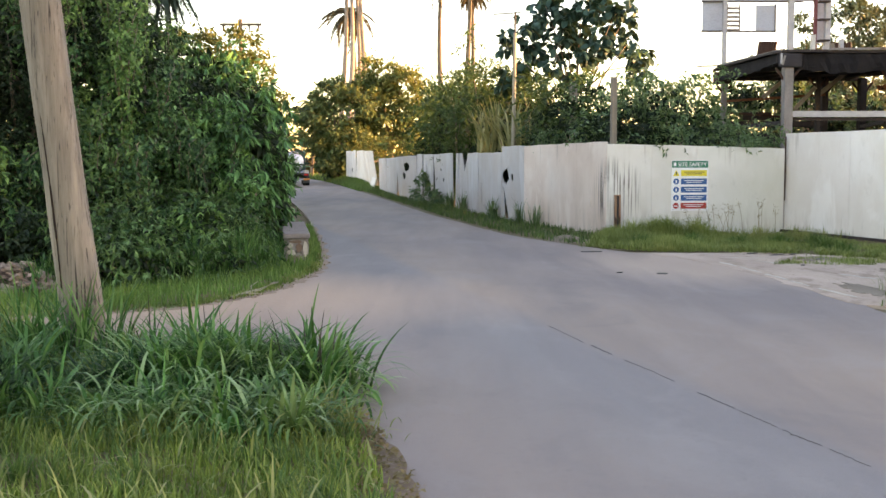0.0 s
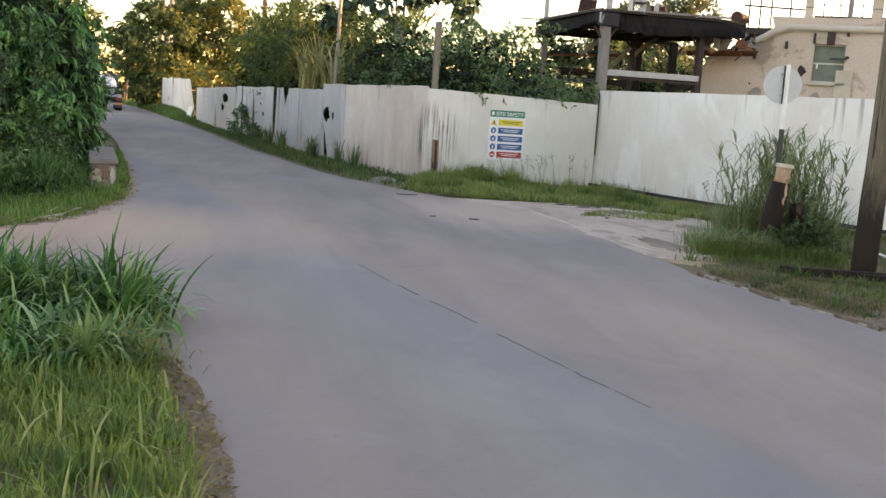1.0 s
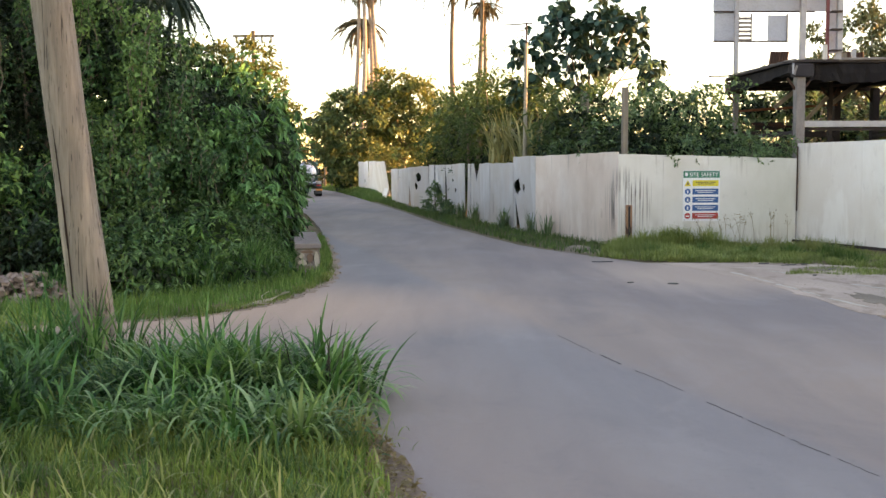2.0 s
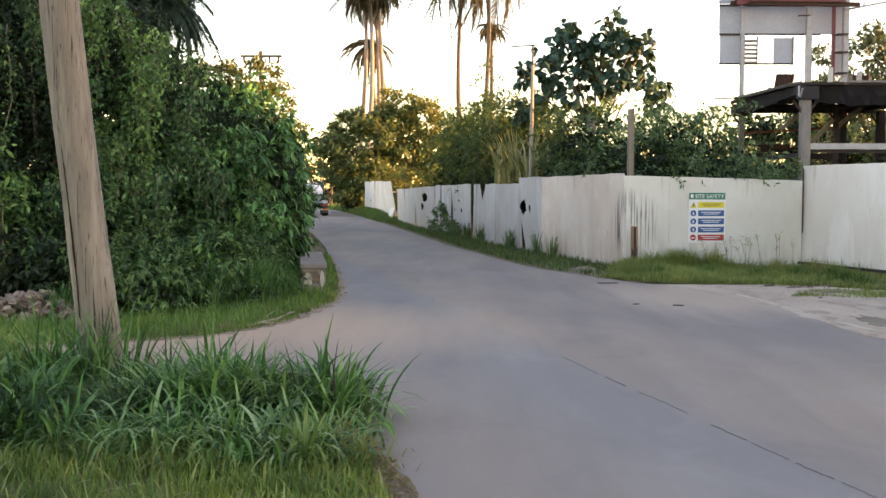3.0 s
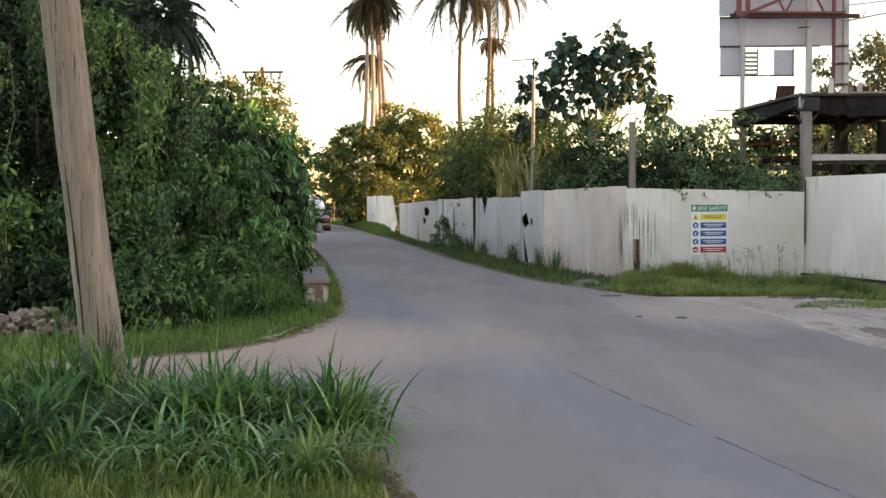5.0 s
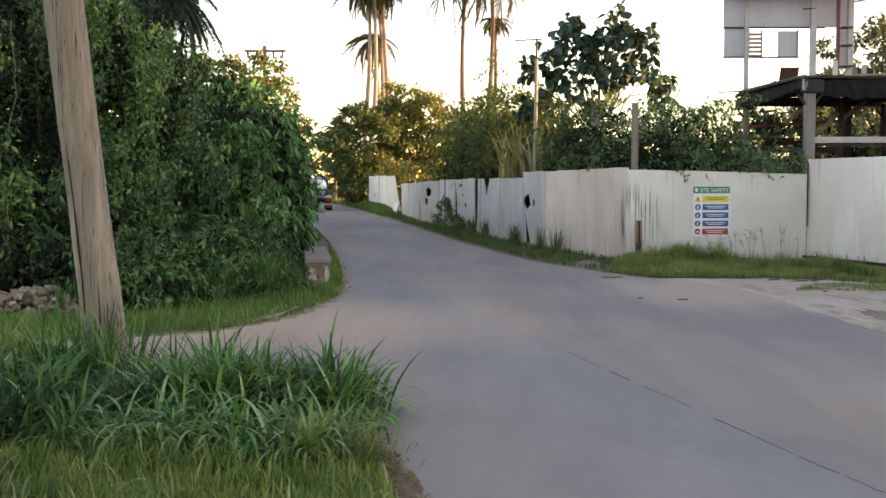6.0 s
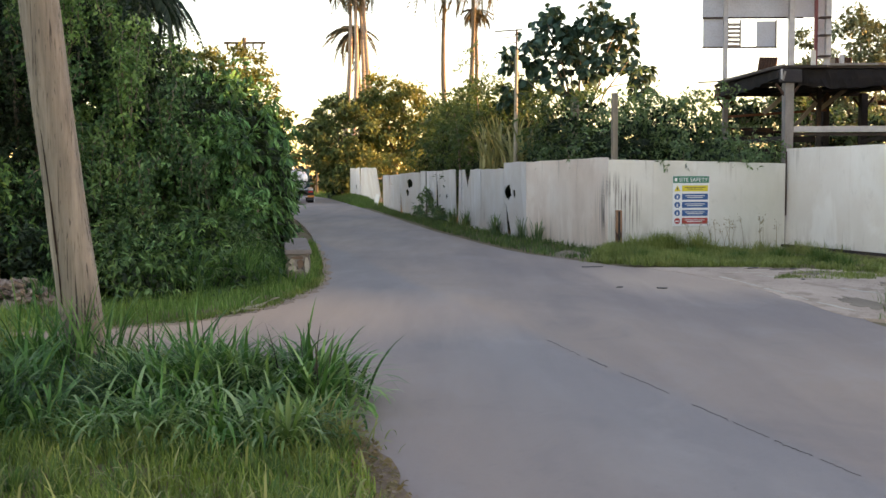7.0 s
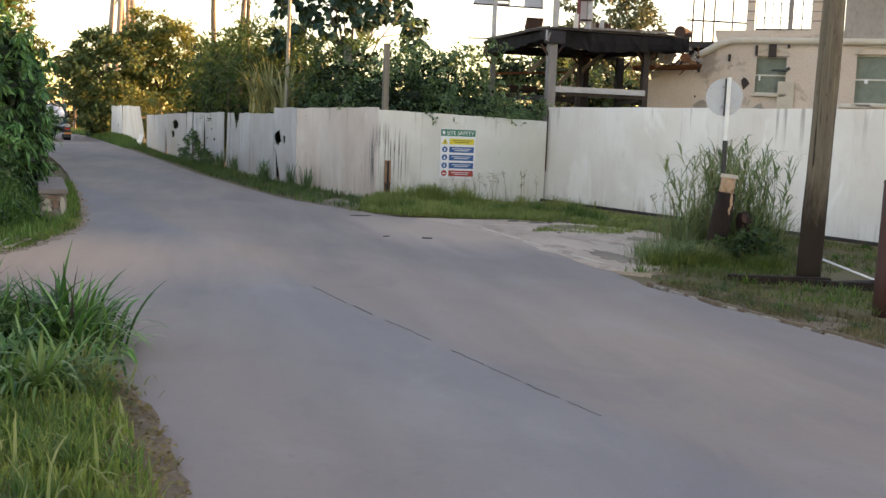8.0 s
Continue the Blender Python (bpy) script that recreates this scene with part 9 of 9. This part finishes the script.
WF = [(4.75, 27.95), (9.0, 28.25), (8.8, 25.0), (8.3, 22.6), (7.5, 23.0), (5.0, 23.5), (4.0, 24.4), (3.9, 25.2), (4.4, 26.8)]


def mound(bare, fall):
    """Grass under the board: tallest in patches by the corner, thinning towards the tall hoarding."""
    spread = scatter(WF, bare)

    def place(r, n):
        p = spread(r, n)
        x, y = p[:, 0], p[:, 1]
        patch = 0.5 + 0.5 * np.sin(x * 1.9 + 1.3 * np.sin(y * 1.7)) * np.sin(y * 2.3 + 1.1 * x)
        size = np.clip(1.25 - fall * (x - 4.8), 0.22, 1.3) * (0.45 + 0.75 * patch)
        return np.stack([x, y, np.zeros(len(x)), size], 1)[r.uniform(0, 1, len(x)) < np.clip(1.5 - 0.22 * (x - 4.8), 0.35, 1)]
    return place


turf("hoarding_verge_grass", [mound(0.40, 0.2)], [56000], (0.06, 0.30), (0.012, 0.026), 425, M_STRAWGRASS, "yellow-green grass under the safety board", 0.5, 2)
def on_bank(r, n):
    y = r.uniform(70.5, 126.0, n)
    s = r.uniform(0.03, 1.0, n)
    e, b_, h = np.interp(y, bank_y, edge_x), np.interp(y, bank_y, back_x), np.interp(y, bank_y, rise)
    return np.stack([e + (b_ - e) * s, y, -0.08 + h * s ** 0.8], 1)


turf("bank_grass", [on_bank], [26000], (0.12, 0.40), (0.03, 0.06), 426, M_LUSH, "grass on the low bank below the far hoarding", 0.5, 2)
ve_ = [(x + rt.normal(0, 0.12), y + rt.normal(0, 0.12)) for x, y in smooth_line([(3.9, 24.4), (5.0, 23.4), (6.4, 23.1), (7.6, 22.8), (8.8, 21.8), (9.6, 20.6)], 40)]
turf("hoarding_verge_grass", [tufts(ve_, 0.25, 0.4)], [2600], (0.08, 0.28), (0.012, 0.024), 427, M_STRAWGRASS, "ragged grass edge beside the apron", 0.8, 3, 0.6)
wt_ = [(x + rt.normal(0, 0.2), y + rt.normal(0, 0.25)) for x, y in smooth_line([(5.2, 27.5), (7.0, 27.3), (9.0, 27.2), (9.9, 26.4)], 26)]
turf("hoarding_verge_grass", [tufts([p for p in wt_ if p[0] < 7.2], 0.6, 0.45)], [3000], (0.18, 0.72), (0.012, 0.022), 409, M_STRAWGRASS, "taller grass under the safety board", 0.6, 4, 0.3)
turf("hoarding_verge_grass", [tufts([p for p in wt_ if p[0] >= 7.2], 0.55, 0.45)], [1300], (0.10, 0.45), (0.010, 0.020), 463, M_PALEGRASS, "thin pale grass below the end of the safety board", 0.7, 4, 0.4)
wl_ = [(x + rt.normal(0, 0.25), y + rt.normal(0, 0.35)) for x, y in ((5.0, 27.2), (5.3, 26.0), (6.2, 25.2), (6.0, 27.4), (7.4, 24.6), (8.2, 25.6), (8.8, 24.0), (9.2, 25.8), (8.6, 23.2), (5.2, 24.4))]
turf("hoarding_verge_grass", [tufts(wl_, 0.45, 0.5)], [3000], (0.10, 0.42), (0.012, 0.024), 464, M_LUSH, "darker leafy tufts in the grass below the safety board", 0.7, 4, 0.5)
ww_ = [(x + rt.normal(0, 0.15), y + rt.normal(0, 0.3)) for x, y in smooth_line([(9.6, 26.8), (10.0, 25.4), (10.5, 23.6), (11.1, 21.6), (11.7, 19.8)], 34)]
turf("hoarding_verge_grass", [tufts(ww_, 0.45, 0.5)], [900], (0.04, 0.15), (0.010, 0.020), 456, M_STRAWGRASS, "thin straggling grass along the tall hoarding", 0.8, 4, 0.5)
turf("hoarding_verge_grass", [scatter([(6.6, 20.2), (7.4, 21.4), (8.6, 21.6), (9.6, 20.3), (8.4, 20.0)], 0.55, 1.6)], [5000], (0.03, 0.10), (0.01, 0.02), 410, M_STRAWGRASS, "patchy dry grass on the apron", 0.5, 2)
wk = [(1.5, 41.9), (1.55, 41.7), (2.3, 36.4), (2.33, 36.3), (3.4, 32.7), (1.05, 44.8), (1.1, 44.5), (-0.3, 51.6), (3.0, 34.0)]
turf("hoarding_weeds", [tufts(wk, 0.22, 0.3)], [420], (0.3, 0.95), (0.02, 0.045), 418, M_SHRUB, "dark weeds standing against the hoarding", 0.35, 5, 0.25)
# verge at the right round the bollard and pole
RV = [(6.3, 14.4), (6.15, 13.2), (6.35, 11.6), (6.55, 10.3), (6.8, 9.0), (7.3, 6.4), (14, 6.4), (12.9, 17.6), (11.4, 22.6), (9.9, 20.2), (8.7, 17.6), (7.4, 15.8), (6.9, 14.7)]
turf("right_verge_grass", [scatter(RV, 0.50, 0.8)], [64000], (0.03, 0.15), (0.008, 0.018), 411, M_DULLGRASS, "rough verge grass round the bollard and pole", 0.95, 2, 0.95)
wv_ = [(x, y) for x, y in scatter(RV)(R(457), 90)]
turf("verge_weeds", [tufts(wv_, 0.22, 0.4)], [2600], (0.06, 0.24), (0.010, 0.022), 458, M_LUSH, "dark leafy weeds dotted over the verge", 0.9, 3, 0.8)
turf("dry_verge_grass", [scatter(RV, 0.62, 0.6)], [26000], (0.03, 0.12), (0.008, 0.018), 459, M_DRYGRASS, "dry brown thatch in the verge", 1.0, 2, 1.0)
KS = [(6.04, 13.3), (6.24, 11.6), (6.48, 10.3), (6.74, 9.0), (7.2, 6.4), (8.1, 6.4), (7.55, 9.0), (7.25, 10.3), (7.1, 11.6), (6.75, 13.2)]
tagged(part("dirt_strip", slab(bmesh.new(), [tuple(p) for p in smooth_line(KS + [KS[0]], 60)[:-1]], -0.05, 0.012), M_LITTER), "brown dry soil strip along the kerb", "soil", kind="structure")
KB = [(6.12, 13.2), (6.3, 11.6), (6.52, 10.3), (6.78, 9.0), (7.25, 6.4), (8.4, 6.4), (7.85, 9.0), (7.55, 10.3), (7.4, 11.6), (7.0, 13.2)]
turf("dry_verge_grass", [scatter(KB, 0.45, 2.0)], [34000], (0.03, 0.11), (0.009, 0.02), 419, M_DRYGRASS, "dry brown grass along the kerb", 0.9, 2, 0.9)
rc = [(8.85 + rt.normal(0, 0.33), 17.0 + rt.normal(0, 0.25)) for _ in range(12)] + [(9.4 + rt.normal(0, 0.4), 17.0 + rt.normal(0, 0.3)) for _ in range(10)]
turf("reed_grass", [tufts(rc, 0.5, 0.3)], [2000], (0.45, 1.25), (0.010, 0.022), 412, M_REED, "reedy grass behind the bollard", 0.7, 6, 0.4)
rl = [(7.6 + rt.normal(0, 0.45), 15.3 + rt.normal(0, 0.3)) for _ in range(9)] + [(8.5 + rt.normal(0, 0.5), 15.1 + rt.normal(0, 0.25)) for _ in range(9)]
turf("right_verge_grass", [tufts(rl, 0.45, 0.4)], [3600], (0.06, 0.30), (0.010, 0.02), 413, M_DULLGRASS, "thick grass at the foot of the bollard", 0.5, 4)

gl_ = [(7.55 + rt.normal(0, 0.22), 15.9 + rt.normal(0, 0.25)) for _ in range(10)] + [(8.0 + rt.normal(0, 0.2), 15.6 + rt.normal(0, 0.15)) for _ in range(8)] + [(9.3 + rt.normal(0, 0.25), 16.0 + rt.normal(0, 0.15)) for _ in range(8)]
turf("right_verge_grass", [tufts(gl_, 0.34, 0.4)], [3600], (0.15, 0.50), (0.007, 0.013), 465, M_REED, "soft olive grass heaped round the bollard", 0.6, 5, 0.4)
for k, (x, y, h) in enumerate(((8.62, 15.62, 0.42), (8.95, 15.66, 0.50), (8.25, 15.55, 0.34), (7.95, 15.45, 0.26), (9.15, 15.75, 0.36))):
    hedge_unit((x, y), [(x, y, h * 0.45, 0.24, 0.16, h * 0.5), (x + 0.1, y + 0.03, h * 0.8, 0.14, 0.12, h * 0.3)], "dark leafy weed at the foot of the bollard", 560 + k, M_DARKSHRUB, size=(0.05, 0.12), aspect=0.5, top=h * 0.6, tr=0.012, droop=0.4, drape=dict(dens=900, pitch=0.16, size=(0.07, 0.14), hang=1.1, push=(0.5, 1.2), spray=6, fuzz=0.04), group="weeds round the bollard", name="weed", category="weed", core=False)
kd_ = [(x + 0.35 + rt.normal(0, 0.12), y + rt.normal(0, 0.2)) for x, y in smooth_line([(6.2, 12.9), (6.4, 11.4), (6.65, 10.0), (6.95, 8.6), (7.3, 7.0)], 26)]
turf("verge_weeds", [tufts(kd_, 0.18, 0.4)], [2200], (0.05, 0.17), (0.008, 0.018), 466, M_DARKSHRUB, "dark weeds along the kerb strip", 0.9, 3, 0.8)

# reed stalks with loose seed heads, and drooping outer leaves
def reed_stalks(name, spots, hi, seed, label):
    r = R(seed)
    V, F, base = [], [], 0
    for x, y in spots:
        h = r.uniform(*hi)
        lx, ly = r.normal(0, 0.14) * h, r.normal(0, 0.1) * h
        k = 14
        s = r.uniform(0.80, 1.0, k)
        p = np.stack([x + lx * s * s, y + ly * s * s, h * s], 1) + r.normal(0, 0.035, (k, 3))
        v, f = leaves(p, unit(r.normal(0, 1, (k, 3)) + np.array([0, 0, 0.3])), (0.04, 0.10), r, 0.22, 0.2)
        V.append(v)
        F.append(f + base)
        base += len(v)
        t = np.linspace(0, 0.95, 7)
        line = np.stack([x + lx * t * t, y + ly * t * t, h * t], 1)
        w = np.array([0.005, 0.0, 0.0])
        sv = np.concatenate([line - w, line + w])
        i = np.arange(6)
        sf = np.concatenate([np.stack([i, i + 1, i + 8], 1), np.stack([i, i + 8, i + 7], 1)])
        V.append(sv)
        F.append(sf + base)
        base += len(sv)
    tagged(arr_part(name, np.concatenate(V), np.concatenate(F), M_SEED), label, "grass", kind="stuff")


def canes(name, spots, hi, seed, label):
    """Upright canes with long narrow leaves bending off both sides."""
    r = R(seed)
    V, F, base = [], [], 0
    for x, y in spots:
        h = r.uniform(*hi)
        lx, ly = r.normal(0, 0.16) * h, r.normal(0, 0.12) * h
        s = np.linspace(0, 1, 8)
        line = np.stack([x + lx * s * s, y + ly * s * s, h * s], 1)
        w = (0.009 * (1 - 0.6 * s))[:, None] * np.array([[1.0, 0.3, 0]])
        i = np.arange(7)
        V.append(np.concatenate([line - w, line + w]))
        F.append(np.stack([i, i + 1, i + 9, i + 8], 1) + base)
        base += 16
        n = int(h * 8)
        u = r.uniform(0.22, 1.0, n)
        v, f = grass(n, lambda q, m: np.stack([x + lx * u * u, y + ly * u * u, h * u], 1), (0.25, 0.55), (0.020, 0.042), r, 0.95, 5, 0.9)
        V.append(v)
        F.append(f + base)
        base += len(v)
    tagged(arr_part(name, np.concatenate(V), np.concatenate(F), M_REED), label, "reeds", kind="stuff")


rs_ = R(421)
canes("reed_canes", [(8.95 + rs_.normal(0, 0.28), 16.8 + rs_.normal(0, 0.22)) for _ in range(90)] + [(9.45 + rs_.normal(0, 0.32), 16.8 + rs_.normal(0, 0.3)) for _ in range(60)] + [(8.1 + rs_.normal(0, 0.15), 16.9 + rs_.normal(0, 0.2)) for _ in range(4)], (0.7, 1.85), 440, "leafy reed canes behind the bollard")
reed_stalks("reed_stalks", [(8.9 + rs_.normal(0, 0.4), 16.7 + rs_.normal(0, 0.3)) for _ in range(10)], (1.2, 1.95), 422, "dry reed stalks with loose seed heads")
reed_stalks("reed_stalks", [(7.85 + rs_.normal(0, 0.15), 17.0 + rs_.normal(0, 0.2)) for _ in range(4)], (0.8, 1.3), 423, "dry reed stalks with loose seed heads")
reed_stalks("grass_stalks", [(7.6 + 1.6 * rs_.uniform(-1, 1), 27.6 + rs_.normal(0, 0.2)) for _ in range(18)], (0.5, 1.0), 424, "thin grass stalks with seed heads below the safety board")
